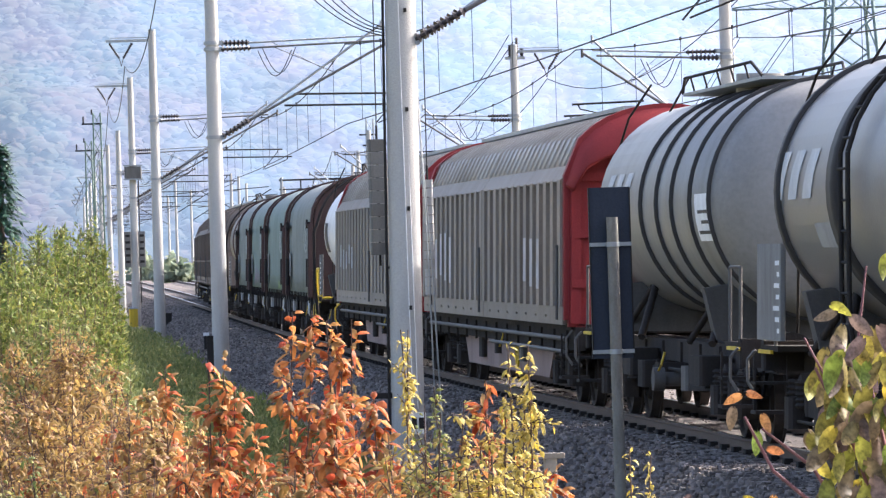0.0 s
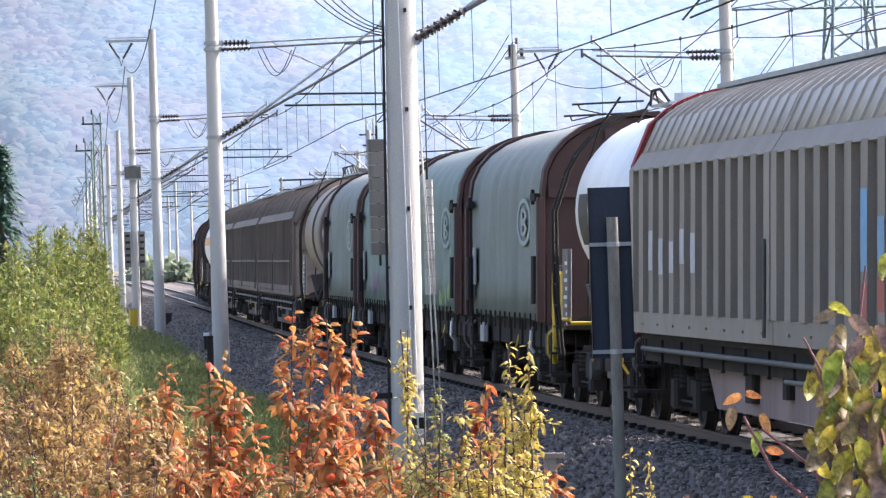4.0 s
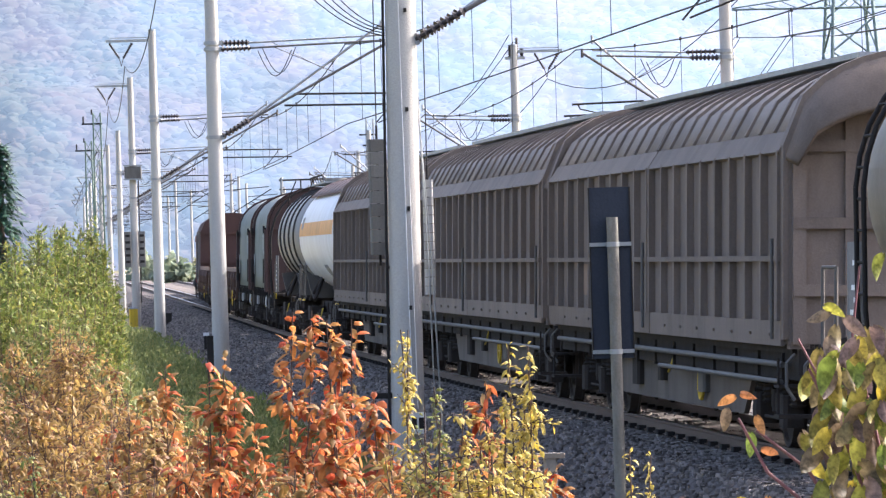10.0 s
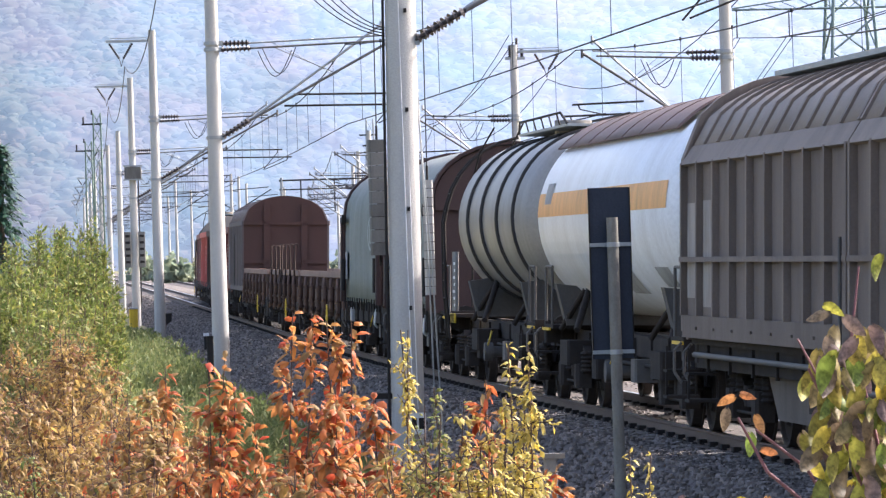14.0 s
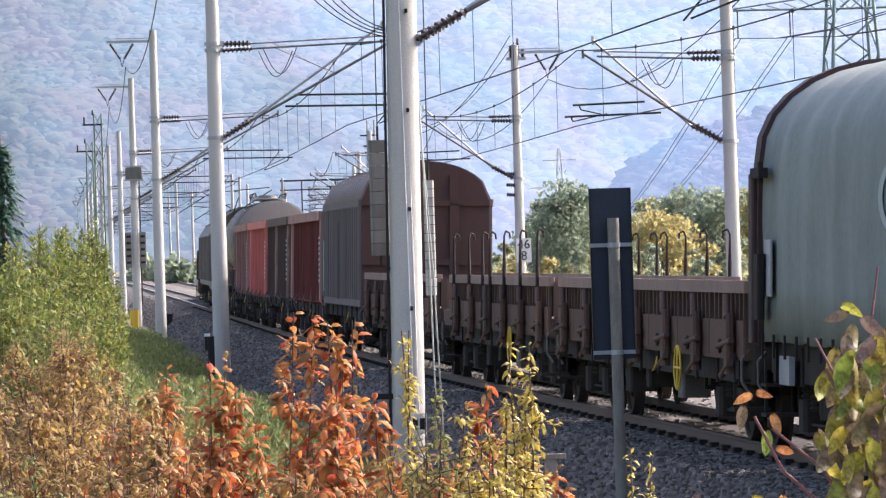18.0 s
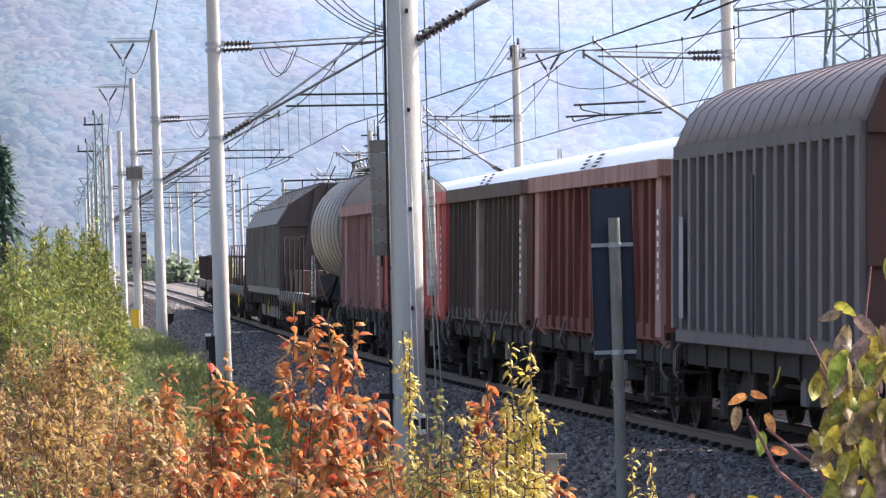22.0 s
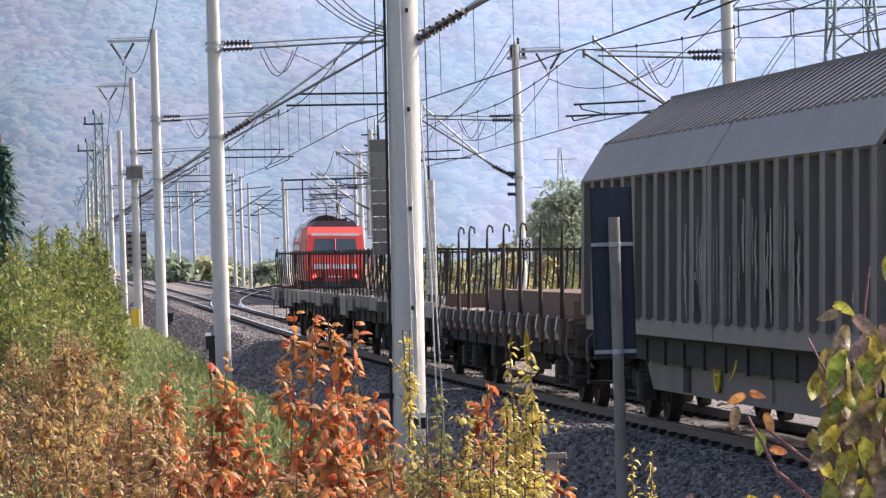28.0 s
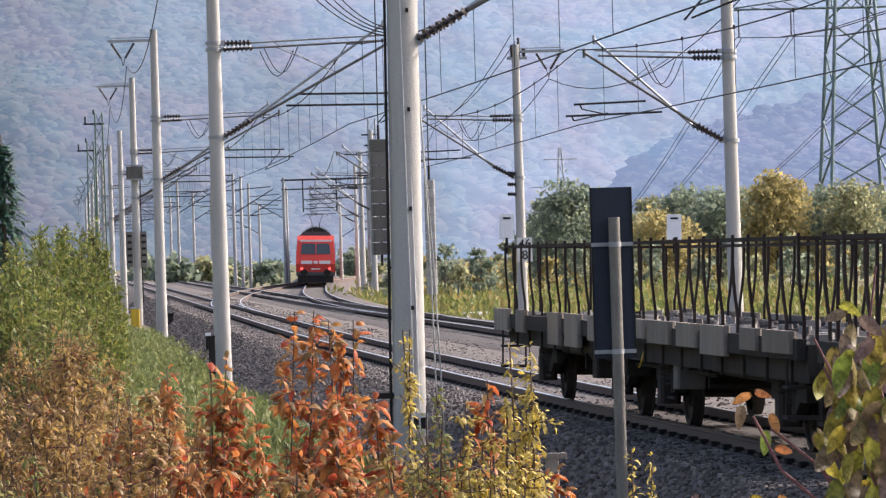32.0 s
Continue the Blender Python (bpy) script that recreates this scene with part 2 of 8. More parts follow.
def rail_along(fn, zf, s0, s1, lat, tilt, step=6.0, parent=None):
    n = max(2, int((s1 - s0) / step))
    g, top = Geo(), Geo()
    m = len(RAIL_PROF)
    vs, fs, tv, tf = [], [], [], []
    for i in range(n + 1):
        s = s0 + (s1 - s0) * i / n
        w = lat(s) if callable(lat) else lat
        drop = -w * tilt
        for px, pz in RAIL_PROF:
            x, y, h = fn(s, w + px)
            vs.append((x, y, pz + drop + zf(s)))
        for px, pz in ((-0.035, -0.0035), (-0.028, 0.0), (0.028, 0.0), (0.035, -0.0035)):
            x, y, h = fn(s, w + px)
            tv.append((x, y, pz + drop + zf(s)))
    for i in range(n):
        for j in range(m):
            k = (j + 1) % m
            fs.append((i * m + j, i * m + k, (i + 1) * m + k, (i + 1) * m + j))
        for j in range(3):
            tf.append((i * 4 + j, i * 4 + j + 1, (i + 1) * 4 + j + 1, (i + 1) * 4 + j))
    r = part("rail", g.add(vs, fs), RAIL, parent, "rust-brown steel rail")
    part("rail_head", top.add(tv, tf), RAILTOP, r, "bright worn running surface")
    return r


def make_track(label, fn, zf, s0, s1, tilt, sleepers):
    t = thing("track", label, "railway track", "tracks", kind="structure")
    for lat in (-0.7525, 0.7525):
        rail_along(fn, zf, s0, s1, lat, tilt, parent=t)
    g = Geo().prism([(-1.28, -0.36), (1.28, -0.36), (1.28, -0.2), (0.95, -0.175), (0.5, -0.2), (-0.5, -0.2), (-0.95, -0.175), (-1.28, -0.2)], -0.13, 0.13)
    me = mesh_of(g, "sleeper", SLEEPER)
    clip = Geo()
    for x in (-0.7525, 0.7525):
        for sx in (-1, 1):
            clip.box(x + sx * 0.085 - 0.05, x + sx * 0.085 + 0.05, -0.08, 0.08, -0.19, -0.115, 0.01)
    cm = mesh_of(clip, "fastening", BLACK)
    a, b, d = sleepers
    s = a
    while s < b:
        o = new("sleeper", me)
        o.parent = t
        o.matrix_basis = on_line(fn, s, zf(s), tilt)
        c = new("fastening", cm)
        c.parent = o
        s += d
    return t


def flat(s):
    return 0.0


make_ground()
make_bed("ballast_bed", line, flat, -120, 900, 1.95, 3.0, "dark brown crushed-stone ballast under the near track")
make_bed("ballast_bed_far", lambda s, d=0: line(s, APART + d), low, -120, 900, 2.4, 2.2, "brown ballast under the second track")
make_bed("ballast_bed_branch", line2, lambda s: low(s) - 0.012, SPLIT, 640, 2.0, 2.2, "ballast under the branch track")
make_bed("ballast_bed_crossover", goods, lambda s: goods_z(s) - 0.02, 260, 640, 2.0, 2.2, "ballast under the crossover track")
make_track("ballasted railway track with concrete sleepers carrying the goods train", line, flat, -120, 900, CANT, (50.0, 250.0, 0.9))
make_track("second railway track bending away to the right", line2, low, -120, 640, CANT, (128.0, 290.0, 0.9))
make_track("straight track running on beside the goods line", lambda s, d=0: line(s, APART + d), lambda s: low(s) + 0.004, SPLIT - 4, 900, 0.0, (292, 330, 0.9))


def crossover():
    """The turnout rails that lead the goods train off the second line's branch on to the near track."""
    t = thing("crossover", "curved turnout rails joining the two tracks", "railway switch", kind="structure")
    for lat in (-0.7525, 0.7525):
        rail_along(goods, lambda s: goods_z(s) + 0.003, 203, 640, lat, CANT, 3.0, t)
    for s0, s1, lat, tilt in ((212, 232, -0.55, 0.0), (232, 252, 0.62, 0.0)):
        rail_along(goods, lambda s: goods_z(s) + 0.0, s0, s1, lat, tilt, 3.0, t)


crossover()


def ballast_stones():
    """Loose stones over the near shoulder and the bed."""
    rng = random.Random(5)
    g = Geo()
    shapes = []
    for k in range(6):
        vs = [Vector((math.cos(a) * c, math.sin(a) * c, z)) for z, c, o in ((-0.5, 0.8, 0.3), (0.45, 0.7, 0.0)) for a in (o, o + 1.6, o + 3.0, o + 4.7)]
        shapes.append([v * (0.75 + rng.random() * 0.5) for v in vs])
    faces = [(4, 5, 6, 7), (0, 1, 5, 4), (1, 2, 6, 5), (2, 3, 7, 6), (3, 0, 4, 7)]
    vs, fs = [], []
    for i in range(60000):
        s = 48 + 290 * (rng.random() ** 1.5)
        lat = rng.uniform(-3.45, -0.5) if rng.random() < 0.7 else rng.uniform(-0.5, 8.0)
        if abs(abs(lat) - 0.7525) < 0.12 or abs(abs(lat - APART) - 0.7525) < 0.12:
            continue
        z = -0.18 if lat > -1.95 else -0.2 + (lat + 1.95) / 1.35 * 0.9
        if lat > 2.6:
            z = low(s) - 0.19
        z -= lat * CANT * 0.3
        x, y, h = line(s, lat)
        r = rng.uniform(0.022, 0.05) * (1.0 if s < 150 else 1.4)
        a = rng.random() * 6.28
        ca, sa = math.cos(a) * r, math.sin(a) * r
        o = len(vs)
        for v in shapes[i % 6]:
            vs.append((x + v.x * ca - v.y * sa, y + v.x * sa + v.y * ca, z + v.z * r * 0.9 + 0.01))
        fs += [tuple(q + o for q in f) for f in faces]
    g.add(vs, fs)
    part("ballast_stones", g, STONE, kind="stuff", label="loose brown crushed stones on the track shoulder")


ballast_stones()


# ---- overhead line ----
def mast(s, fn, side, top, z0=-1.1, r0=0.225, r1=0.14, lean=0.0, label="round grey spun-concrete catenary mast", name="catenary_mast"):
    x, y, h = fn(s, side)
    t = thing(name, label, "catenary mast", "catenary masts", Matrix.Translation((x, y, z0)) @ Matrix.Rotation(lean, 4, "Y"))
    H = top - z0
    g = Geo()
    vs, fs = [], []
    rows, n = 10, 20
    for k in range(rows + 1):
        r = r0 + (r1 - r0) * k / rows
        for i in range(n):
            a = 2 * math.pi * i / n
            vs.append((math.cos(a) * r, math.sin(a) * r, H * k / rows))
    for k in range(rows):
        for i in range(n):
            j = (i + 1) % n
            fs.append((k * n + i, k * n + j, (k + 1) * n + j, (k + 1) * n + i))
    g.add(vs, fs, True)
    g.add(vs[-n:], [tuple(range(n))])
    part("pole", g, CONCRETE, t)
    part("cap", Geo().tube((0, 0, H), (0, 0, H + 0.06), r1 * 1.03, 16), GALV, t)
    return t


def insulator(g, a, b, r=0.075, n=7):
    """A ribbed insulator from a to b."""
    a, b = Vector(a), Vector(b)
    g.tube(a, b, r * 0.45, 6)
    d = (b - a).normalized()
    L = (b - a).length
    for i in range(n):
        c = a + d * (L * (i + 0.5) / n)
        g.tube(c - d * 0.012, c + d * 0.03, r, 8, r * 0.5)


def bracket(t, z0, reach, zu=7.5, zl=5.3, head=7.35, arm=True):
    """A pair of cantilevers of tubes on a mast, reaching sideways over the track."""
    sg = 1 if reach > 0 else -1
    R = abs(reach)
    zu, zl = zu - z0, zl - z0
    for k, (dy, dz, far) in enumerate(((-0.3, 0.0, 0.25), (0.35, 0.16, -0.1))):
        for a, b in (((sg * 0.22, dy * 0.3, zu + dz), (sg * 0.95, dy, zu + dz + 0.01)), ((sg * 0.2, dy * 0.3, zl + 0.02), (sg * 0.9, dy, zl + 0.42))):
            ins = Geo()
            insulator(ins, a, b, 0.085, 7)
            part("insulator", ins, INSUL, t, "dark ribbed insulator")
        tub = Geo()
        tub.tube((sg * 0.95, dy, zu + dz + 0.01), (sg * (R - 0.1), dy, zu + dz + 0.12), 0.026)
        tub.tube((sg * 0.9, dy, zl + 0.42), (sg * (R + far), dy, zu + 0.2 + 0.35 * k), 0.034)
        tub.tube((sg * 1.5, dy, zu + dz + 0.03), (sg * (1.5 + (R - 1.5) * 0.55), dy, zl + 0.42 + (zu - zl) * 0.5), 0.01, 5)
        tub.tube((sg * (R + far), dy, zu + 0.08 + 0.35 * k), (sg * (R + far), dy, zu + 0.3 + 0.35 * k), 0.035, 8)
        part("cantilever", tub, GALV if k else STEELTUBE, t, "grey steel tubes of the cantilever")
        if arm:
            s_arm = Geo()
            za = zl + 0.75 + 0.3 * k
            s_arm.tube((sg * (1.75 + 0.3 * k), dy, za), (sg * (R + 0.75 - 0.3 * k), dy, za - 0.04), 0.026)
            s_arm.tube((sg * (R + 0.6 - 0.3 * k), dy, za - 0.04), (sg * (R + 0.55 - 0.3 * k), dy, za - 0.16), 0.02, 6)
            s_arm.tube((sg * (R + 0.55 - 0.3 * k), dy, za - 0.16), (sg * (R - 0.3), dy + 0.03, 5.56 - z0), 0.016, 6)
            part("steady_arm", s_arm, BLACK, t, "thin black steady arm")
    for z in (zu, zu + 0.16, zl):
        part("clamp", Geo().box(sg * 0.2 - 0.06, sg * 0.2 + 0.06, -0.12, 0.12, z - 0.05, z + 0.06).tube((0, 0, z - 0.04), (0, 0, z + 0.05), 0.212, 14), GALV, t, "steel band clamp")
    lp = Geo()
    pts = []
    for k in range(9):
        u = k / 8
        pts.append((sg * (1.15 + 0.85 * u), 0.05, zu - 0.05 - 0.65 * math.sin(math.pi * u)))
    lp.path(pts, 0.012, 5)
    lp.path([(x + sg * 0.12, 0.2, z + 0.08) for x, y, z in pts], 0.012, 5)
    part("jumper_loop", lp, WIRE, t, "hanging loops of jumper cable")


def feeder_arm(t, z0, z, sg):
    """The crossarm near the top with a V of two insulators."""
    a, ins = Geo(), Geo()
    z -= z0
    a.box(min(0, sg * 1.75), max(0, sg * 1.75), -0.05, 0.05, z - 0.05, z + 0.05)
    a.box(min(0, sg * 1.6), max(0, sg * 1.6), -0.02, 0.02, z + 0.1, z + 0.13)
    insulator(ins, (sg * 0.75, 0, z - 0.08), (sg * 1.1, 0, z - 0.65), 0.07, 8)
    insulator(ins, (sg * 1.62, 0, z - 0.08), (sg * 1.25, 0, z - 0.65), 0.07, 8)
    ins.tube((sg * 1.1, 0, z - 0.65), (sg * 1.18, 0, z - 0.95), 0.015, 5)
    ins.tube((sg * 1.25, 0, z - 0.65), (sg * 1.18, 0, z - 0.95), 0.015, 5)
    part("crossarm", a, GALV, t, "light grey steel crossarm")
    part("strain_insulator", ins, INSUL, t, "dark V-shaped string insulators")


LEFT = [71.5, 127.0, 192.0, 251.0, 311.0, 371.0, 432.0, 493.0, 555.0, 617.0, 680.0]
left_masts = []
for i, s in enumerate(LEFT):
    top = (12.6, 12.4, 10.9, 11.2, 10.1, 10.6, 10.6, 10.6, 10.6, 10.6, 10.6)[i]
    side = (-3.58, -3.61, -3.65, -3.6, -3.5)[min(i, 4)]
    m_ = mast(s, line, side, top, r0=0.235 if i == 0 else 0.22, r1=0.205 if i == 0 else 0.14, lean=0.012 if i == 0 else 0.002)
    left_masts.append(m_)
    bracket(m_, -1.1, 4.4)
    if i in (2, 3, 5, 7, 8, 9, 10):
        feeder_arm(m_, -1.1, top - 0.35, -1)
RIGHT = [(124.7, 11.5), (180.8, 9.5), (243.0, 9.5), (304.0, 9.5), (365.0, 9.5), (426.0, 9.5)]
right_masts = []
for i, (s, top) in enumerate(RIGHT):
    m_ = mast(s, lambda q, d: line(q, APART + d) if q < 200 else line2(q, d), 3.5, top, z0=-1.4, r0=0.2, r1=0.135)
    right_masts.append(m_)
    bracket(m_, -1.4, -3.4, 6.86, 4.8)
    if i == 1:
        feeder_arm(m_, -1.4, 9.3, 1)
        for dx, hz in ((-0.14, 10.95), (0.12, 11.2), (0.3, 10.8)):
            pin = Geo()
            insulator(pin, (dx, 0.1 * dx, 10.5), (dx, 0.1 * dx, hz), 0.09, 6)
            part("pin_insulator", pin, INSUL, m_, "dark upright insulator on the mast head")
        part("head_plate", Geo().box(-0.3, 0.4, -0.08, 0.08, 10.42, 10.52), GALV, m_)
        for z in (5.6, 5.95, 6.35):
            pin = Geo()
            insulator(pin, (-0.15, -0.1, z), (-0.45, -0.1, z + 0.02), 0.09, 4)
            part("side_insulator", pin, INSUL, m_)


def span(pts, sag, n, r, g, low_at=None):
    """A wire hung from point to point, each with its sag."""
    for a, b in zip(pts[:-1], pts[1:]):
        a, b = Vector(a), Vector(b)
        prev = a
        for i in range(1, n + 1):
            u = i / n
            p = a.lerp(b, u) - Vector((0, 0, 4 * sag * u * (1 - u)))
            g.tube(prev, p, r, 5)
            prev = p


def catenary(label, fn, stations, zigzag=0.25, zm=7.55, zc=5.55, sag=0.6):
    """Messenger, contact wire and droppers over one track."""
    t = thing("overhead_line", label, "overhead wire", "overhead lines")
    mes, con = Geo(), Geo()
    P, C = [], []
    for i, s in enumerate(stations):
        x, y, h = fn(s, zigzag * (1 if i % 2 else -1))
        P.append((x, y, zm))
        C.append((x, y, zc))
    span(P, sag, 12, 0.016, mes)
    span(C, 0.03, 4, 0.014, con)
    for a, b, c, d in zip(P[:-1], P[1:], C[:-1], C[1:]):
        for u in (0.1, 0.22, 0.34, 0.46, 0.58, 0.7, 0.82, 0.92):
            p = Vector(a).lerp(Vector(b), u) - Vector((0, 0, 4 * sag * u * (1 - u)))
            q = Vector(c).lerp(Vector(d), u)
            part("dropper", Geo().tube(p, q, 0.008, 4).tube(p - Vector((0, 0, 0.03)), p + Vector((0, 0, 0.05)), 0.025, 5), WIRE, t)
    part("messenger_wire", mes, WIRE, t)
    part("contact_wire", con, WIRE, t)


catenary("messenger and contact wire over the goods track", line, [18] + LEFT)
catenary("messenger and contact wire over the second track", line2, [8, 66] + [s for s, _ in RIGHT], zm=7.15, zc=5.3)


def feeder(label, pts, sag=1.4):
    t = thing("feeder_wire", label, "overhead wire", "feeder wires")
    g = Geo()
    span(pts, sag, 12, 0.016, g)
    part("wire", g, WIRE, t)


fp = []
for s, z in zip(LEFT, (10.6, 10.4, 9.6, 9.9, 9.0, 9.3, 9.3, 9.3, 9.3, 9.3, 9.3)):
    x, y, h = line(s, -4.68)
    fp.append((x, y, z))
x, y, h = line(15, -4.68)
feeder("feeder wire strung along the mast tops", [(x, y, 10.8)] + fp)
fp = []
for s, z in RIGHT:
    x, y, h = line2(s, 4.68)
    fp.append((x, y, 8.3 if s > 150 else 9.2))
x, y, h = line2(60, 4.68)
feeder("feeder wire above the second track", [(x, y, 9.8)] + fp)
for k, dz in enumerate((0.0, 0.25)):
    x0, y0, h = line2(243.0, 2.2 + 0.4 * k)
    x1, y1, h = line2(180.8, 3.35)
    feeder("slack jumper wires hung from mast to mast", [(x1 + 0.15 * k, y1, 9.9 - dz), (x0, y0, 8.2 + dz)], 1.5 - dz)
for k in range(4):
    x0, y0, h = line(127, -3.3)
    x1, y1, h = line(127, 0.9)
    feeder("curved jumper loops beside the cantilever", [(x0 + 1.6 + 0.25 * k, y0 - 0.4, 9.4), (x1 + 0.6, y1 + 0.4, 7.75 + 0.08 * k)], 0.55)

# ---- hills ----
def hill_mat(name, cols, haze, glow, scale):
    m = bpy.data.materials.new(name)
    m.use_nodes = True
    n, l = m.node_tree.nodes, m.node_tree.links
    b = n["Principled BSDF"]
    b.inputs["Roughness"].default_value = 1.0
    geo = n.new("ShaderNodeNewGeometry")
    co = n.new("ShaderNodeTexCoord")
    nz = n.new("ShaderNodeTexNoise")
    nz.inputs["Scale"].default_value = scale
    nz.inputs["Detail"].default_value = 4
    l.new(co.outputs["Object"], nz.inputs["Vector"])
    wide = n.new("ShaderNodeTexNoise")
    wide.inputs["Scale"].default_value = 0.011
    wide.inputs["Detail"].default_value = 3
    l.new(co.outputs["Object"], wide.inputs["Vector"])
    soft = n.new("ShaderNodeVectorMath")
    soft.operation = "MULTIPLY_ADD"
    soft.inputs[1].default_value = (0.16, 0.16, 0.16)
    soft.inputs[2].default_value = (0.12, -0.3, 0.45)
    l.new(geo.outputs["Normal"], soft.inputs[0])
    unit = n.new("ShaderNodeVectorMath")
    unit.operation = "NORMALIZE"
    l.new(soft.outputs[0], unit.inputs[0])
    l.new(unit.outputs[0], b.inputs["Normal"])
    add = n.new("ShaderNodeMath")
    add.operation = "MULTIPLY_ADD"
    add.inputs[1].default_value = 0.9
    l.new(wide.outputs["Fac"], add.inputs[0])
    sub = n.new("ShaderNodeMath")
    sub.operation = "MULTIPLY_ADD"
    sub.inputs[1].default_value = 1.6
    sub.inputs[2].default_value = -0.73
    l.new(nz.outputs["Fac"], sub.inputs[0])
    l.new(sub.outputs[0], add.inputs[2])
    ramp = n.new("ShaderNodeValToRGB")
    e = ramp.color_ramp.elements
    e[0].color, e[1].color = (*cols[0], 1), (*cols[-1], 1)
    for i, c in enumerate(cols[1:-1]):
        k = e.new((i + 1) / (len(cols) - 1))
        k.color = (*c, 1)
    l.new(add.outputs[0], ramp.inputs[0])
    l.new(ramp.outputs[0], b.inputs["Base Color"])
    # Distance haze is emission: the slope itself glows, weaker to the left.
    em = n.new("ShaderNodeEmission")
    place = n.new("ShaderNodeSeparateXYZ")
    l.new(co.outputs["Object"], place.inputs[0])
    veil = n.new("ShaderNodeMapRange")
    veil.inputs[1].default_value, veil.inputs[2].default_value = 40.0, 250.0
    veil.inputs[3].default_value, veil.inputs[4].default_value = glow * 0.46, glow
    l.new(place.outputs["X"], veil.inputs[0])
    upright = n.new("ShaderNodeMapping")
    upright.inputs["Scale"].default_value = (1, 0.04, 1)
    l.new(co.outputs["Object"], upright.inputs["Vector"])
    # Uneven glow paints soft, mottled haze over the slope.
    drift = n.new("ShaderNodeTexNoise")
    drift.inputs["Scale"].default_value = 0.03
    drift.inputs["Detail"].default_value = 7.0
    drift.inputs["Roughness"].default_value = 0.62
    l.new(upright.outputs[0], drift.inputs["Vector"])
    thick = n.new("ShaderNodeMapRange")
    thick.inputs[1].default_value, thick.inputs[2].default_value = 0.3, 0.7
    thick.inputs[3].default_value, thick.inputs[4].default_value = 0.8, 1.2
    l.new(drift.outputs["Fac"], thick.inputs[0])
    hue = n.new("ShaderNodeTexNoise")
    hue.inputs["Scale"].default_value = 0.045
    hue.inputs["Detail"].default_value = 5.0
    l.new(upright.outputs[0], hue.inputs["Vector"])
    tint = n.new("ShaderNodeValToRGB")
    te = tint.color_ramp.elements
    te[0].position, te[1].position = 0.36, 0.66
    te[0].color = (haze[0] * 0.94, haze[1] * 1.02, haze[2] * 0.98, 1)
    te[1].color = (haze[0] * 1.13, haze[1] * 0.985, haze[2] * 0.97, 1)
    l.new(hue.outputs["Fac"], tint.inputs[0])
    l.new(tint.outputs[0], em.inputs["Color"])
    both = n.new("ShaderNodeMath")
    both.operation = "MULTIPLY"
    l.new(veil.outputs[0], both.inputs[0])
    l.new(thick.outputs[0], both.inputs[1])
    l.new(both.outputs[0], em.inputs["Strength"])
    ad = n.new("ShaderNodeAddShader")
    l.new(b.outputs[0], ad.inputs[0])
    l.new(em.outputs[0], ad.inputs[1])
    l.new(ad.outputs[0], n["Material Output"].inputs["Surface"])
    return m


FAR_HILL = hill_mat("autumn_forest_haze_glow", [(0.002, 0.005, 0.005), (0.004, 0.011, 0.005), (0.012, 0.014, 0.005), (0.02, 0.011, 0.005), (0.016, 0.011, 0.008)], (0.585, 0.715, 0.975), 0.3, 0.1)
NEAR_HILL = hill_mat("blue_ridge_haze_glow", [(0.005, 0.009, 0.008), (0.008, 0.011, 0.006), (0.012, 0.01, 0.006)], (0.48, 0.62, 0.95), 0.245, 0.09)


def crown_shape(rng, rings=4, seg=6):
    """One rough tree crown of unit size."""
    vs, fs = [(0, 0, 1.0)], []
    for k in range(1, rings):
        a = math.pi * 0.62 * k / (rings - 1)
        for i in range(seg):
            t = 2 * math.pi * i / seg + k * 0.4
            r = math.sin(a) * rng.uniform(0.6, 1.3)
            vs.append((math.cos(t) * r, math.sin(t) * r, math.cos(a) * rng.uniform(0.75, 1.2)))
    for i in range(seg):
        fs.append((0, 1 + i, 1 + (i + 1) % seg))
    for k in range(rings - 2):
        for i in range(seg):
            j = (i + 1) % seg
            fs.append((1 + k * seg + i, 1 + (k + 1) * seg + i, 1 + (k + 1) * seg + j, 1 + k * seg + j))
    return vs, fs


def forest(name, label, height, x0, x1, y0, y1, count, size, material, seed):
    """A wooded slope seen along a narrow fan from the eye: its ground and the crowns on it."""
    rng = random.Random(seed)
    shapes = [crown_shape(rng) for _ in range(8)]
    nx, ny = 60, 40
    vs, fs = [], []
    for j in range(ny + 1):
        for i in range(nx + 1):
            y = y0 + (y1 - y0) * j / ny
            x = y * (x0 + (x1 - x0) * i / nx)
            vs.append((x, y, height(x, y)))
    for j in range(ny):
        for i in range(nx):
            a = j * (nx + 1) + i
            fs.append((a, a + 1, a + nx + 2, a + nx + 1))
    g = Geo().add(vs, fs, True)
    vs, fs = [], []
    for _ in range(count):
        y = y0 + (y1 - y0) * rng.random()
        x = y * rng.uniform(x0, x1)
        z = height(x, y)
        sh, sf = shapes[rng.randrange(8)]
        r = size * (0.4 + 1.3 * rng.random() ** 2)
        o = len(vs)
        vs += [(x + v[0] * r, y + v[1] * r, z + size * 0.4 + v[2] * r * 0.62) for v in sh]
        fs += [tuple(q + o for q in f) for f in sf]
    part("forest", Geo().add(vs, fs, True), material, kind="stuff", label="countless autumn tree crowns on the hillside, haze added as glow")
    return part(name, g, material, kind="structure", label=label)


def far_height(x, y):
    u = (y - 1500) / 1700
    return -5 + 330 * max(u, 0) ** 0.85 + 26 * noise.noise((x * 0.0035, y * 0.003, 1.0)) + 9 * noise.noise((x * 0.012, y * 0.01, 4.0))


def ridge_height(x, y):
    w = x * 1350 / y
    v = 1 - abs(y - 1350) / 180
    return -6 + max(v, 0) * (4 + 11.5 * math.log(1 + max(w - 192, 0) / 2)) + 4 * noise.noise((x * 0.02, y * 0.02, 2.0))


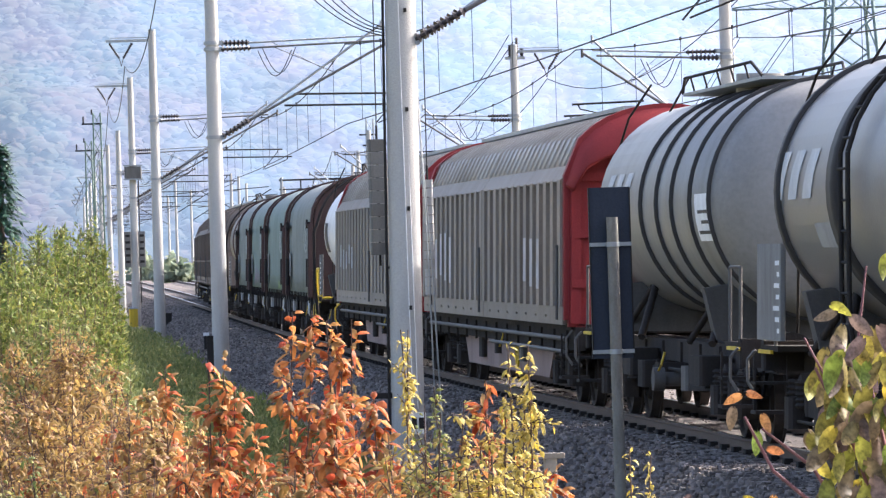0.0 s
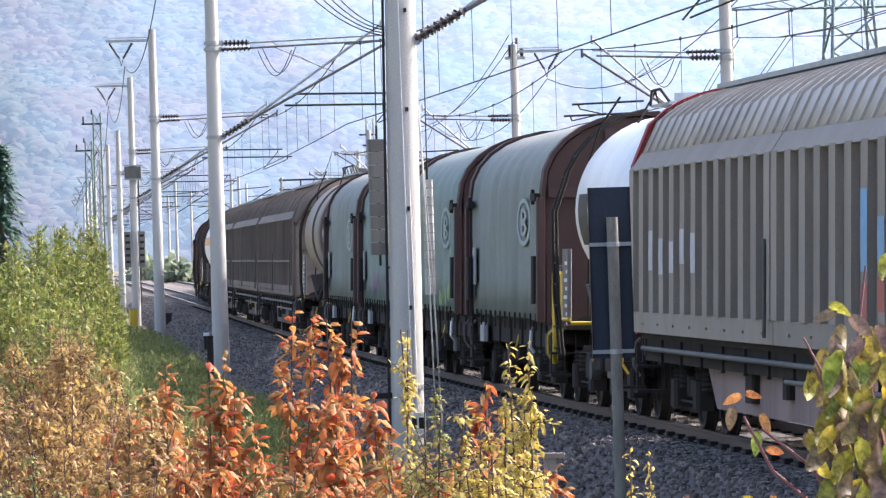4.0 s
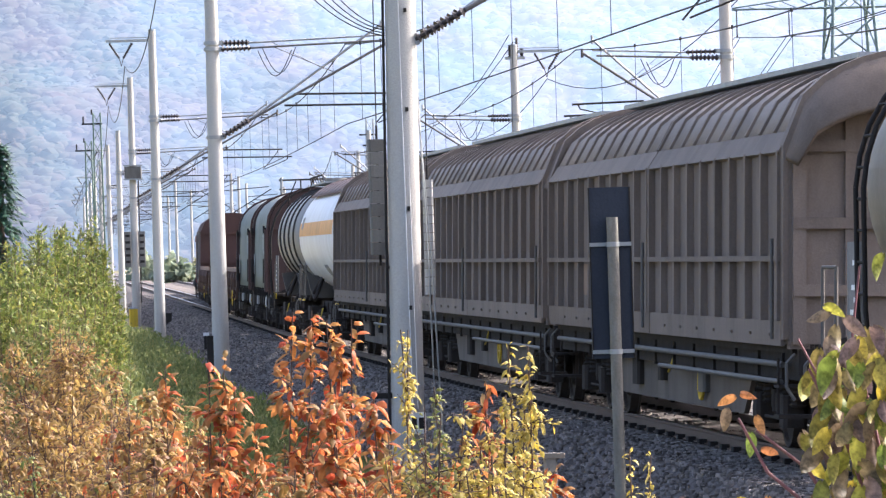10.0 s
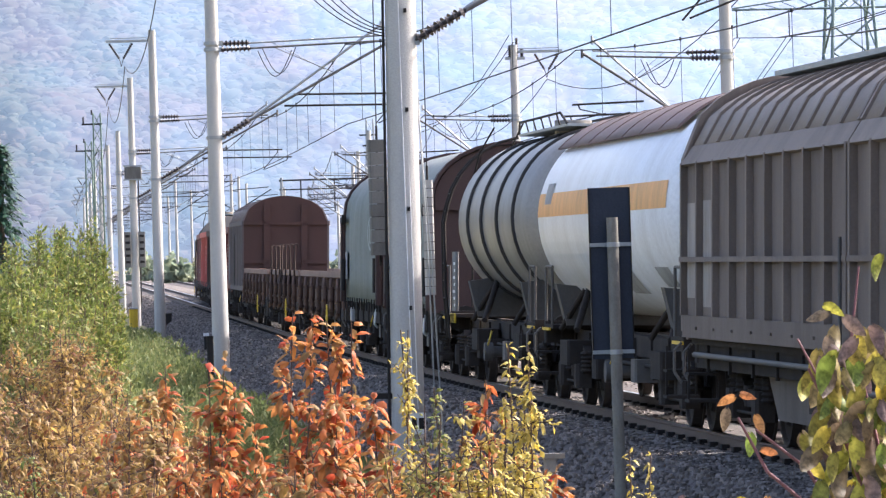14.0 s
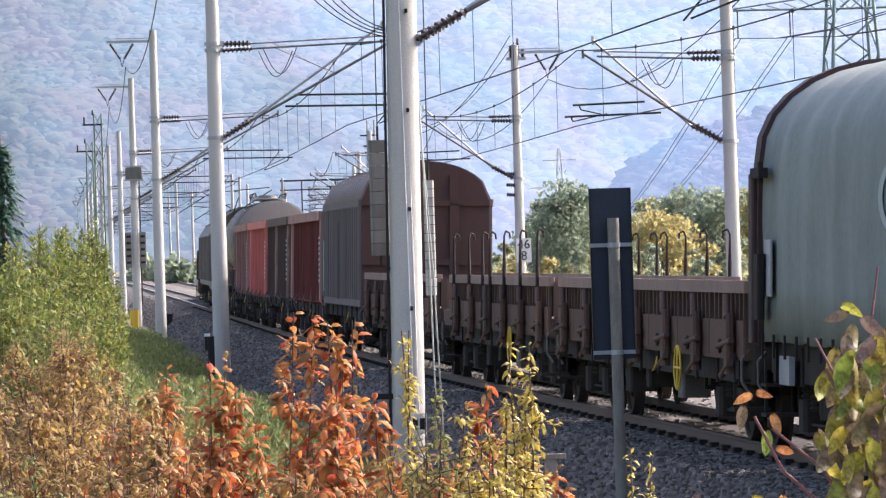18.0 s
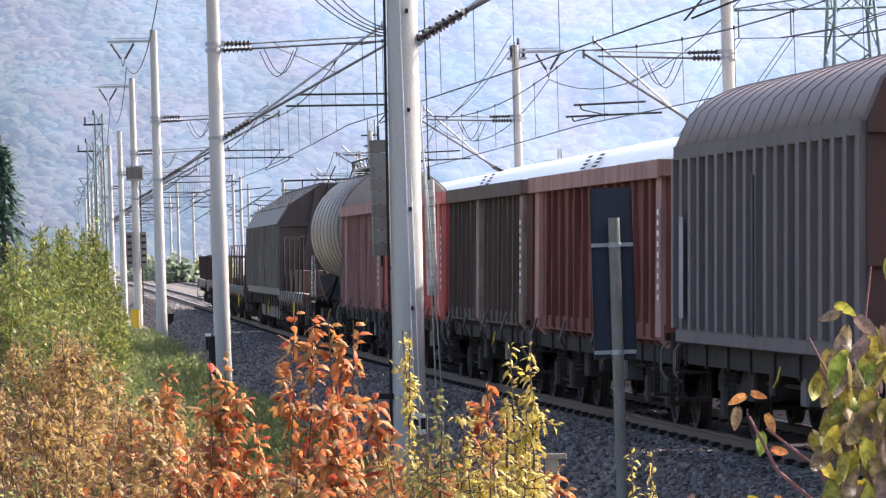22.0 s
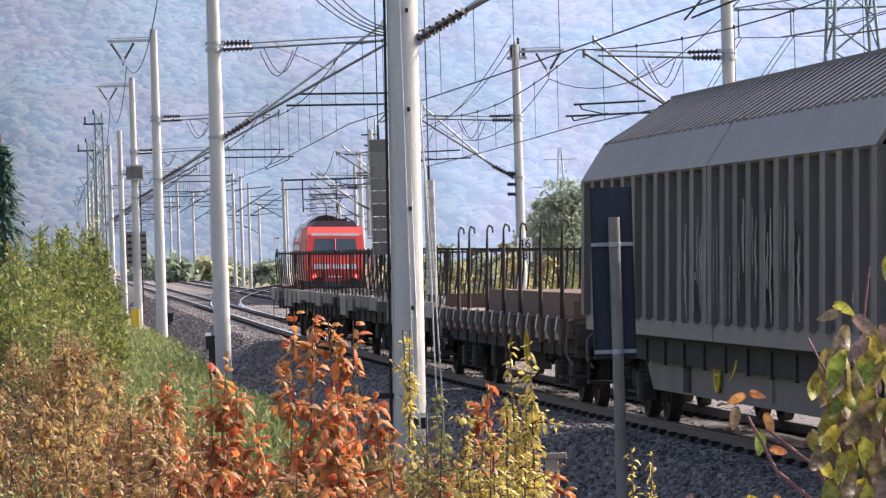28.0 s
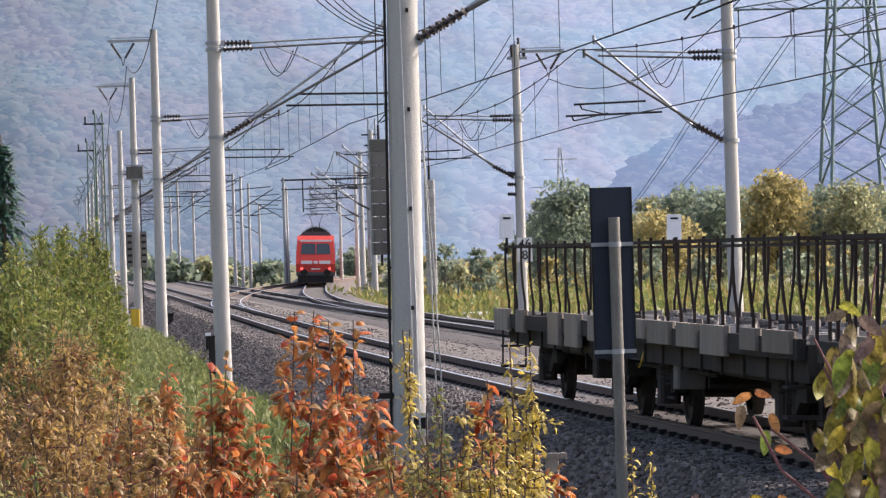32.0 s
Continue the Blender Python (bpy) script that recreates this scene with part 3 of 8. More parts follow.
forest("backdrop_hill", "steep wooded hillside, its blue autumn haze added as glow", far_height, -0.06, 0.24, 1500, 3100, 52000, 3.0, FAR_HILL, 11)
forest("backdrop_ridge", "lower wooded ridge, its blue haze added as glow", ridge_height, 0.13, 0.24, 1180, 1530, 6000, 2.4, NEAR_HILL, 12)


# ---- plants ----


def put_leaf(vs, fs, p, d, side, L, W, fold, hang=0.0):
    """One pointed, folded leaf from p along d; with hang its tip bends down."""
    o = len(vs)
    n = d.cross(side)
    if hang:
        dn = Vector((0, 0, -hang * L))
        dip = n * (fold * W)
        a, b = p + d * (L * 0.34) + dn * 0.1, p + d * (L * 0.68) + dn * 0.42
        vs += [p, a + side * W, a - dip, a - side * W, b + side * (W * 0.72), b - dip * 0.7, b - side * (W * 0.72), p + d * (L * 0.92) + dn]
        fs += [(o, o + 2, o + 1), (o, o + 3, o + 2), (o + 1, o + 2, o + 5, o + 4), (o + 2, o + 3, o + 6, o + 5), (o + 4, o + 5, o + 7), (o + 5, o + 6, o + 7)]
        return
    m = p + d * (L * 0.5) - n * (fold * W)
    vs += [p, p + d * (L * 0.42) + side * W, m, p + d * (L * 0.42) - side * W, p + d * L - n * (fold * W * 1.5)]
    fs += [(o, o + 2, o + 1), (o + 2, o + 4, o + 1), (o, o + 3, o + 2), (o + 2, o + 3, o + 4)]


def rand_dir(rng, down=0.3):
    while True:
        v = Vector((rng.uniform(-1, 1), rng.uniform(-1, 1), rng.uniform(-1, 1)))
        if 0.05 < v.length < 1:
            v.normalize()
            v.z -= down
            return v.normalized()


BARK = mat("grey_brown_twig", (0.11, 0.075, 0.06), 0.85, 0, (0.06, 0.045, 0.04), 0.5, 8.0)
TRUNK = mat("dull_tree_bark", (0.12, 0.1, 0.085), 0.9, 0, (0.06, 0.05, 0.045), 0.5, 4.0)
L_ORANGE = leaf_mat("orange_red_leaves", (0.4, 0.07, 0.035), (0.48, 0.2, 0.055), (0.27, 0.19, 0.085), 0.45)
L_BROWN = leaf_mat("russet_leaves", (0.2, 0.085, 0.05), (0.4, 0.27, 0.08), (0.25, 0.17, 0.08), 0.45)
L_YELLOW = leaf_mat("butter_yellow_leaves", (0.56, 0.42, 0.07), (0.38, 0.31, 0.08), (0.62, 0.5, 0.17), 0.45)
L_OLIVE = leaf_mat("olive_leaves", (0.13, 0.17, 0.045), (0.22, 0.23, 0.07), (0.28, 0.21, 0.075), 0.4)
L_GREEN = leaf_mat("fresh_green_leaves", (0.085, 0.12, 0.025), (0.16, 0.195, 0.045), (0.28, 0.27, 0.065), 0.4)
L_WEED = leaf_mat("feathery_weed_green", (0.1, 0.13, 0.045), (0.155, 0.18, 0.062), (0.22, 0.23, 0.085), 0.4)
L_CONIFER = leaf_mat("dark_spruce_needles", (0.02, 0.05, 0.035), (0.03, 0.075, 0.05), (0.045, 0.09, 0.06), 0.1)
# Far crowns: haze is mixed into pale, low-contrast leaf colours.
L_AUTUMN = leaf_mat("yellow_green_autumn_crown", (0.19, 0.21, 0.12), (0.25, 0.26, 0.15), (0.32, 0.29, 0.15), 0.6, 3.0, 0.85)
L_GOLD = leaf_mat("golden_autumn_crown", (0.27, 0.25, 0.12), (0.4, 0.32, 0.12), (0.3, 0.27, 0.14), 0.6, 3.0, 0.85)
L_DULL = leaf_mat("dull_green_crown", (0.15, 0.19, 0.14), (0.19, 0.23, 0.165), (0.24, 0.26, 0.17), 0.6, 3.0, 0.85)


def shrub(label, x, y, z0, z1, r, count, L, leaves, seed, stems=9, sprigs=0, name="shrub", droop=0.22, group="hedge shrubs", thick=0.006, hang=True):
    """Stems from one root with drooping pointed leaves along their upper parts."""
    rng = random.Random(seed)
    t = thing(name, label, "shrub", group, Matrix.Translation((x, y, z0)))
    H = z1 - z0
    st = []
    for i in range(stems):
        a = rng.random() * 6.28
        q = r * math.sqrt(rng.random())
        h = H * (1.0 - 0.32 * (q / r) ** 2) * rng.uniform(0.86 if hang else 0.93, 1.0)
        if i < sprigs:
            q *= 0.3
            h = H * (1.0 + 0.0 * i)
        st.append((Vector((rng.uniform(-0.1, 0.1), rng.uniform(-0.1, 0.1), 0)), Vector((math.cos(a) * q, math.sin(a) * q, h)), Vector((rng.uniform(-0.05, 0.05), rng.uniform(-0.05, 0.05), 0))))
    w = Geo()
    at = lambda s, u: s[0].lerp(s[1], u) + s[2] * math.sin(u * 5) + Vector((s[1].x, s[1].y, 0)) * (0.4 * u * (1 - u))
    for s in st:
        for k in range(6):
            w.tube(at(s, k / 6), at(s, (k + 1) / 6), thick * (1 - k / 8), 5, thick * (1 - (k + 1) / 8))
    vs, fs = [], []

    def leaf_at(p, way, spread):
        d = (way * 0.45 + rand_dir(rng, 0.0) * spread + Vector((0, 0, -droop))).normalized()
        side = d.cross(Vector((rng.uniform(-0.7, 0.7), rng.uniform(-0.7, 0.7), 1))).normalized()
        l = L * rng.uniform(0.55, 1.15)
        put_leaf(vs, fs, p + d * (l * 0.18), d, side, l, l * rng.uniform(0.19, 0.28), rng.uniform(0.25, 0.95), rng.uniform(0.05, 0.5) if hang else 0.0)

    made = 0
    for s in st[sprigs:]:
        for q in range(7):
            leaf_at(at(s, 0.86 + 0.02 * q), rand_dir(rng, -0.6), 0.7)
    for k in range(min(sprigs, stems)):
        s = st[k]
        u = 0.4
        while u < 1.0 and made < count:
            p = at(s, u)
            for q in range(3 if u < 0.75 else 2):
                leaf_at(p, rand_dir(rng, -0.5), 0.8)
                made += 1
            u += 0.55 * L / H
    while made < count:
        k = rng.randrange(len(st))
        s = st[k]
        u = 0.3 + 0.68 * rng.random() ** 0.75
        p = at(s, u)
        way = (rand_dir(rng, -0.35) + Vector((s[1].x, s[1].y, 0)) * 0.8).normalized()
        reach = (0.07 if k < sprigs else 0.1 + 0.2 * r) * rng.uniform(0.4, 1.2) * (1.25 - 0.75 * u)
        tip = p + way * reach
        w.tube(p, tip, thick * 0.32, 3, thick * 0.15)
        for q in range(7):
            f = 0.25 + 0.75 * (q + rng.random()) / 7
            leaf_at(p.lerp(tip, f) - Vector((0, 0, 0.15 * reach * f * f)), way, 0.9)
        made += 7
    part("branchwork", w, BARK, t)
    part("foliage", Geo().add(vs, fs, True), leaves, t, kind="stuff")
    return t


def clump_tree(label, x, y, z0, z1, r, count, size, leaves, seed, name="tree", trunk=0.12, lobes=13, base=0.2, group="trees"):
    """A tapered trunk with limbs, and a crown of many small leaf clumps in uneven lobes."""
    rng = random.Random(seed)
    t = thing(name, label, "tree", group, Matrix.Translation((x, y, z0)))
    H = z1 - z0
    w = Geo()
    w.tube((0, 0, 0), (0.03 * H, 0, H * 0.55), trunk, 7, trunk * 0.6)
    w.tube((0.03 * H, 0, H * 0.55), (0, 0, H * 0.9), trunk * 0.6, 6, trunk * 0.15)
    blobs = []
    for i in range(lobes):
        a = i * 2.4 + rng.random()
        h = H * (base + (1 - base) * (0.15 + 0.75 * (i + 0.5) / lobes))
        wide = r * (1 - 0.65 * ((h / H - base) / (1 - base)) ** 2) * rng.uniform(0.45, 0.75)
        c = Vector((math.cos(a) * wide, math.sin(a) * wide, h))
        blobs.append((c, r * rng.uniform(0.2, 0.55)))
        w.tube((0.02 * H, 0, h * 0.6), c, trunk * 0.35, 5, trunk * 0.08)
    blobs.append((Vector((0, 0, H * 0.9)), r * 0.35))
    vs, fs = [], []
    for i in range(count):
        c, q = blobs[rng.randrange(len(blobs))]
        v = rand_dir(rng, 0.0)
        p = c + Vector((v.x * q, v.y * q, v.z * q * 0.8)) * (rng.random() ** 0.35) * rng.uniform(0.7, 1.15)
        if p.z < H * base * 0.5:
            continue
        d = rand_dir(rng, 0.25)
        side = d.cross(rand_dir(rng, 0)).normalized()
        l = size * rng.uniform(0.6, 1.3)
        put_leaf(vs, fs, p, d, side, l, l * 0.42, rng.uniform(0.1, 0.5))
    part("trunk", w, TRUNK, t)
    part("crown", Geo().add(vs, fs, True), leaves, t, kind="stuff")
    return t


def spruce(label, x, y, z0, z1, r, seed):
    rng = random.Random(seed)
    t = thing("spruce", label, "tree", "trees", Matrix.Translation((x, y, z0)))
    H = z1 - z0
    part("trunk", Geo().tube((0, 0, 0), (0, 0, H), 0.16, 8, 0.02), TRUNK, t)
    vs, fs = [], []
    for k in range(26):
        h = H * (0.08 + 0.9 * k / 26)
        rr = r * (1 - k / 27) * rng.uniform(0.85, 1.1)
        for i in range(13):
            a = i * 0.483 + rng.random() * 0.4
            d0 = Vector((math.cos(a), math.sin(a), -0.35))
            q = rr * rng.uniform(0.75, 1.1)
            for j in range(7):
                p = Vector((0, 0, h)) + d0 * (q * (0.2 + 0.8 * j / 7))
                d = (d0 + rand_dir(rng, 0.5) * 0.7).normalized()
                side = d.cross(Vector((0, 0, 1))).normalized()
                put_leaf(vs, fs, p, d, side, 0.42 * rng.uniform(0.6, 1.2), 0.06, 0.3)
    part("crown", Geo().add(vs, fs, True), L_CONIFER, t, kind="stuff")


def weeds(label, boxes, count, L, leaves, seed, name="weeds"):
    """Tufts of thin upright blades over patches of the verge."""
    rng = random.Random(seed)
    vs, fs = [], []
    for (s0, s1, l0, l1, h0, h1, share) in boxes:
        for i in range(int(count * share)):
            s, lat = rng.uniform(s0, s1), rng.uniform(l0, l1)
            x, y, h = line(s, lat)
            hh = rng.uniform(h0, h1) * (0.6 + 0.8 * max(0, noise.noise((x * 0.5, y * 0.12, 7.0)) + 0.4))
            z = ground_z(lat)
            for k in range(5):
                p = Vector((x + rng.gauss(0, 0.12), y + rng.gauss(0, 0.25), z + hh * rng.random() * 0.75))
                d = (Vector((rng.gauss(0, 0.45), rng.gauss(0, 0.45), 1))).normalized()
                side = d.cross(rand_dir(rng, 0)).normalized()
                l = L * rng.uniform(0.6, 1.4)
                put_leaf(vs, fs, p, d, side, l, l * (0.09 if L < 0.1 else 0.22), 0.4)
    g = Geo().add(vs, fs, True)
    part(name, g, leaves, kind="stuff", label=label)


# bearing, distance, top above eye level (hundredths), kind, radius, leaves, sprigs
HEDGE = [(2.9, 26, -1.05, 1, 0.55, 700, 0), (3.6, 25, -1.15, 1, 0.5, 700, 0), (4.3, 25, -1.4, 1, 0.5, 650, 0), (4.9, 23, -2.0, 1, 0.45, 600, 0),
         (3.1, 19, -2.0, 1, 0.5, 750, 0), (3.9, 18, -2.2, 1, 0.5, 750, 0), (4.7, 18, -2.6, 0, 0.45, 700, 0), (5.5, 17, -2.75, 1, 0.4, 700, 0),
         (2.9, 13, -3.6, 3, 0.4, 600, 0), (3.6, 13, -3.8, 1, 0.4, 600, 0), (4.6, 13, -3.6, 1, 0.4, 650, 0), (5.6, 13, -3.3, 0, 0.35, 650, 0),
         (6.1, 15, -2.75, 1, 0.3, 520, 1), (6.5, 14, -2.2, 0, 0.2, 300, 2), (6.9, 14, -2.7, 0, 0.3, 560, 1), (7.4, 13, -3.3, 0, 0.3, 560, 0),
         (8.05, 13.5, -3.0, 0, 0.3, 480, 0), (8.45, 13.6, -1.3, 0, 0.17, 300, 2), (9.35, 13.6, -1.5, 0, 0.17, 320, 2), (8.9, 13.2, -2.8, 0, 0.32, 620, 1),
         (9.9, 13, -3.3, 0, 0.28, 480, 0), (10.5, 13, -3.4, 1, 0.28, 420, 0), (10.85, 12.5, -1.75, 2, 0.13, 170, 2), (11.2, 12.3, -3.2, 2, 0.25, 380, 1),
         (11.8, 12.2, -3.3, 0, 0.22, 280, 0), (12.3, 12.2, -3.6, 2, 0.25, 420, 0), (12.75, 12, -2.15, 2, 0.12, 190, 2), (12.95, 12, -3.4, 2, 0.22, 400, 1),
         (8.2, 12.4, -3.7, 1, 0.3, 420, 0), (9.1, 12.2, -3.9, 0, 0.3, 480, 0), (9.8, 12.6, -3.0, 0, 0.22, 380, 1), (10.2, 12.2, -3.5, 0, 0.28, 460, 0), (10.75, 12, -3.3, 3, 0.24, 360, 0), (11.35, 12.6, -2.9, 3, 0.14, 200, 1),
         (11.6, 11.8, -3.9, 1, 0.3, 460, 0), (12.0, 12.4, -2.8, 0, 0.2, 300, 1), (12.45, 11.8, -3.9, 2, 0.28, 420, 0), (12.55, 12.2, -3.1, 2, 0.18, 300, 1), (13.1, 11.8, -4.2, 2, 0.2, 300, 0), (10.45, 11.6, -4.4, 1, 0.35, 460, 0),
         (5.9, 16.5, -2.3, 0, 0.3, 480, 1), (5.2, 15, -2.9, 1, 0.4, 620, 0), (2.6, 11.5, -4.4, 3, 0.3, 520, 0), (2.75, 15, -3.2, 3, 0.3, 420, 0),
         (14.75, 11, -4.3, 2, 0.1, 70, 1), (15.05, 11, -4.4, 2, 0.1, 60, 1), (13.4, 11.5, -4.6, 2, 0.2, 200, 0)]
KINDS = [(L_ORANGE, "orange-red autumn leaves"), (L_BROWN, "russet and ochre autumn leaves"), (L_YELLOW, "small butter-yellow leaves"), (L_OLIVE, "olive-green leaves")]
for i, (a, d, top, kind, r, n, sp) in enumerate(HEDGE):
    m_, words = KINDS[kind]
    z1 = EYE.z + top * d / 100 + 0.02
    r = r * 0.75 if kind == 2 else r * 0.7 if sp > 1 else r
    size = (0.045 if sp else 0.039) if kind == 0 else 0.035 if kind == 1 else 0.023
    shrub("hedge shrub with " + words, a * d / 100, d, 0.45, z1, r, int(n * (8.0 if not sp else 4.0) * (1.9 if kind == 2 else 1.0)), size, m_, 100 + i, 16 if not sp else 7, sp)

for i, (a, d, top, r, n, m_) in enumerate([(2.5, 58, 0.42, 0.8, 1500, L_GREEN), (3.2, 60, 0.85, 0.75, 1600, L_GREEN), (2.9, 50, 0.25, 0.7, 1500, L_GREEN), (3.8, 62, 1.02, 0.55, 1700, L_GREEN), (4.3, 64, 0.92, 0.42, 1300, L_GREEN), (4.55, 62, 0.5, 0.3, 900, L_GREEN),
                                           (4.25, 60, 0.3, 0.42, 1000, L_GREEN), (3.7, 52, 0.1, 0.6, 1300, L_GREEN), (4.3, 55, -0.35, 0.4, 900, L_GREEN), (3.7, 85, 0.8, 0.9, 900, L_WEED),
                                           (2.7, 44, -0.3, 0.6, 1200, L_GREEN), (3.5, 42, -0.6, 0.5, 1100, L_OLIVE), (4.2, 44, -0.85, 0.35, 900, L_OLIVE), (4.75, 40, -1.9, 0.35, 800, L_OLIVE)]):
    shrub("rounded green bush beside the verge", a * d / 100, d, -0.4, EYE.z + top * d / 100, r, n * 5, 0.07, m_, 300 + i, 70, name="bush", group="green bushes", droop=0.1, hang=False)
spruce("dark green spruce beyond the bushes", 2.68 * 1.7, 170.0, 0.0, EYE.z + 2.5 * 1.7, 2.1, 5)
weeds("feathery green weeds on the verge", [(75, 120, -6.6, -4.6, 0.4, 0.9, 0.5), (110, 200, -6.3, -4.0, 0.5, 1.0, 0.4), (40, 75, -6.6, -4.8, 0.3, 0.7, 0.1)], 15000, 0.12, L_WEED, 9)
weeds("short dry grass along the ballast foot", [(60, 150, -4.7, -3.5, 0.02, 0.1, 1.0)], 11000, 0.09, L_WEED, 10, "grass")

weeds("tall dull weeds on the field beyond the tracks", [(120, 240, 9.5, 20.0, 0.5, 1.5, 0.55), (200, 340, 9.5, 34.0, 0.6, 1.7, 0.45)], 9000, 0.34, L_OLIVE, 12, "field_weeds")
# trees beyond the second line
for i, (a, d, top, r, n, m_) in enumerate([(13.9, 330, 1.25, 2.4, 620, L_DULL), (13.45, 350, 0.6, 2.2, 420, L_DULL), (14.5, 345, 0.55, 2.4, 420, L_AUTUMN), (15.2, 340, 0.5, 2.3, 420, L_AUTUMN),
                                           (15.7, 330, 0.6, 2.2, 420, L_GOLD), (16.25, 350, 1.1, 2.6, 560, L_DULL), (16.9, 340, 1.0, 2.4, 520, L_DULL), (17.5, 360, 1.0, 2.6, 520, L_AUTUMN),
                                           (18.0, 335, 1.33, 2.1, 640, L_GOLD), (18.5, 350, 0.9, 2.3, 480, L_GOLD), (19.1, 345, 0.95, 2.5, 520, L_DULL), (19.6, 335, 1.05, 2.3, 520, L_AUTUMN),
                                           (20.15, 350, 0.85, 2.5, 480, L_AUTUMN), (20.7, 340, 0.9, 2.4, 420, L_DULL), (12.0, 400, -0.35, 1.6, 260, L_GOLD), (12.5, 410, -0.3, 1.8, 260, L_AUTUMN), (11.4, 420, -0.3, 1.8, 220, L_DULL)]):
    clump_tree("autumn tree in yellow-green leaf at the foot of the hill", a * d / 100, d, -1.3, EYE.z + top * d / 100, r * 1.5, n * 8, 0.3, m_, 500 + i, lobes=20, base=0.06)
rng_t = random.Random(77)
for i in range(26):
    a, d = 13.1 + 0.31 * i + rng_t.uniform(-0.1, 0.1), rng_t.uniform(365, 395)
    clump_tree("slender autumn tree in a haze-tinted row behind the field", a * d / 100, d, -1.3, EYE.z + rng_t.uniform(0.35, 1.0) * d / 100, rng_t.uniform(1.5, 2.4), 2600, 0.3, rng_t.choice((L_DULL, L_DULL, L_AUTUMN, L_GOLD)), 700 + i, lobes=18, base=0.05, group="far tree row")
for i in range(34):
    a = 10.3 + 0.32 * i
    clump_tree("low autumn bush along the far field", a * 3.0 + (i * 7 % 5) * 0.2, 300.0 + (i * 13 % 7) * 4, -1.3, EYE.z + (-0.35 + 0.12 * (i * 11 % 5)) * 3.0, 1.1, 420, 0.26, (L_DULL, L_AUTUMN, L_DULL, L_GOLD)[i % 4], 600 + i, name="bush", trunk=0.05, lobes=6, base=0.1, group="field bushes")
for i, (a, d, top, r, n, m_) in enumerate([(6.0, 520, -0.1, 3.0, 300, L_DULL), (6.6, 540, -0.15, 3.0, 300, L_AUTUMN), (7.1, 560, -0.2, 3.0, 260, L_DULL), (5.5, 560, 0.0, 3.2, 260, L_DULL), (7.9, 560, -0.2, 3.0, 260, L_DULL), (9.6, 560, 0.0, 3.5, 300, L_DULL), (10.6, 540, -0.1, 3.2, 260, L_DULL)]):
    clump_tree("haze-tinted tree at the far end of the tracks", a * d / 100, d, -1.3, EYE.z + top * d / 100, r, n, 0.9, m_, 560 + i)


# large leaves close to the eye
BIG = [leaf_mat("half_turned_dogwood_leaf", (0.2, 0.22, 0.04), (0.26, 0.2, 0.05), (0.16, 0.12, 0.09), 0.35, 6.0, 0.3, True), leaf_mat("purple_dogwood_leaf", (0.14, 0.085, 0.09), (0.17, 0.12, 0.1), (0.2, 0.14, 0.08), 0.3, 6.0, 0.4, True),
       leaf_mat("yellow_dogwood_leaf", (0.4, 0.3, 0.04), (0.42, 0.34, 0.06), (0.3, 0.3, 0.05), 0.4, 6.0, 0.4, True), leaf_mat("bright_green_leaf", (0.18, 0.23, 0.04), (0.17, 0.22, 0.04), (0.18, 0.19, 0.05), 0.35, 6.0, 0.35, True),
       leaf_mat("orange_dogwood_leaf", (0.42, 0.14, 0.05), (0.36, 0.15, 0.06), (0.4, 0.2, 0.07), 0.4, 6.0, 0.4, True)]


def big_leaf(rng, L, W, curl):
    """A broad veined leaf, arched along its length, hanging from the origin down -z."""
    vs, fs = [], []
    rows = 8
    for k in range(rows + 1):
        u = k / rows
        w = W * 2.1 * (u + 0.02) ** 0.6 * (1.003 - u) ** 0.85
        z = -L * u
        y = curl * L * (u - u * u * 1.6)
        for j in range(-2, 3):
            x = w * j / 2
            vs.append((x, y + abs(j) * 0.18 * w + 0.012 * math.sin(u * 14 + j), z + abs(j) * 0.05 * L * (1 - u)))
    for k in range(rows):
        for j in range(4):
            a = k * 5 + j
            fs.append((a, a + 1, a + 6, a + 5))
    return Geo().add(vs, fs, True)


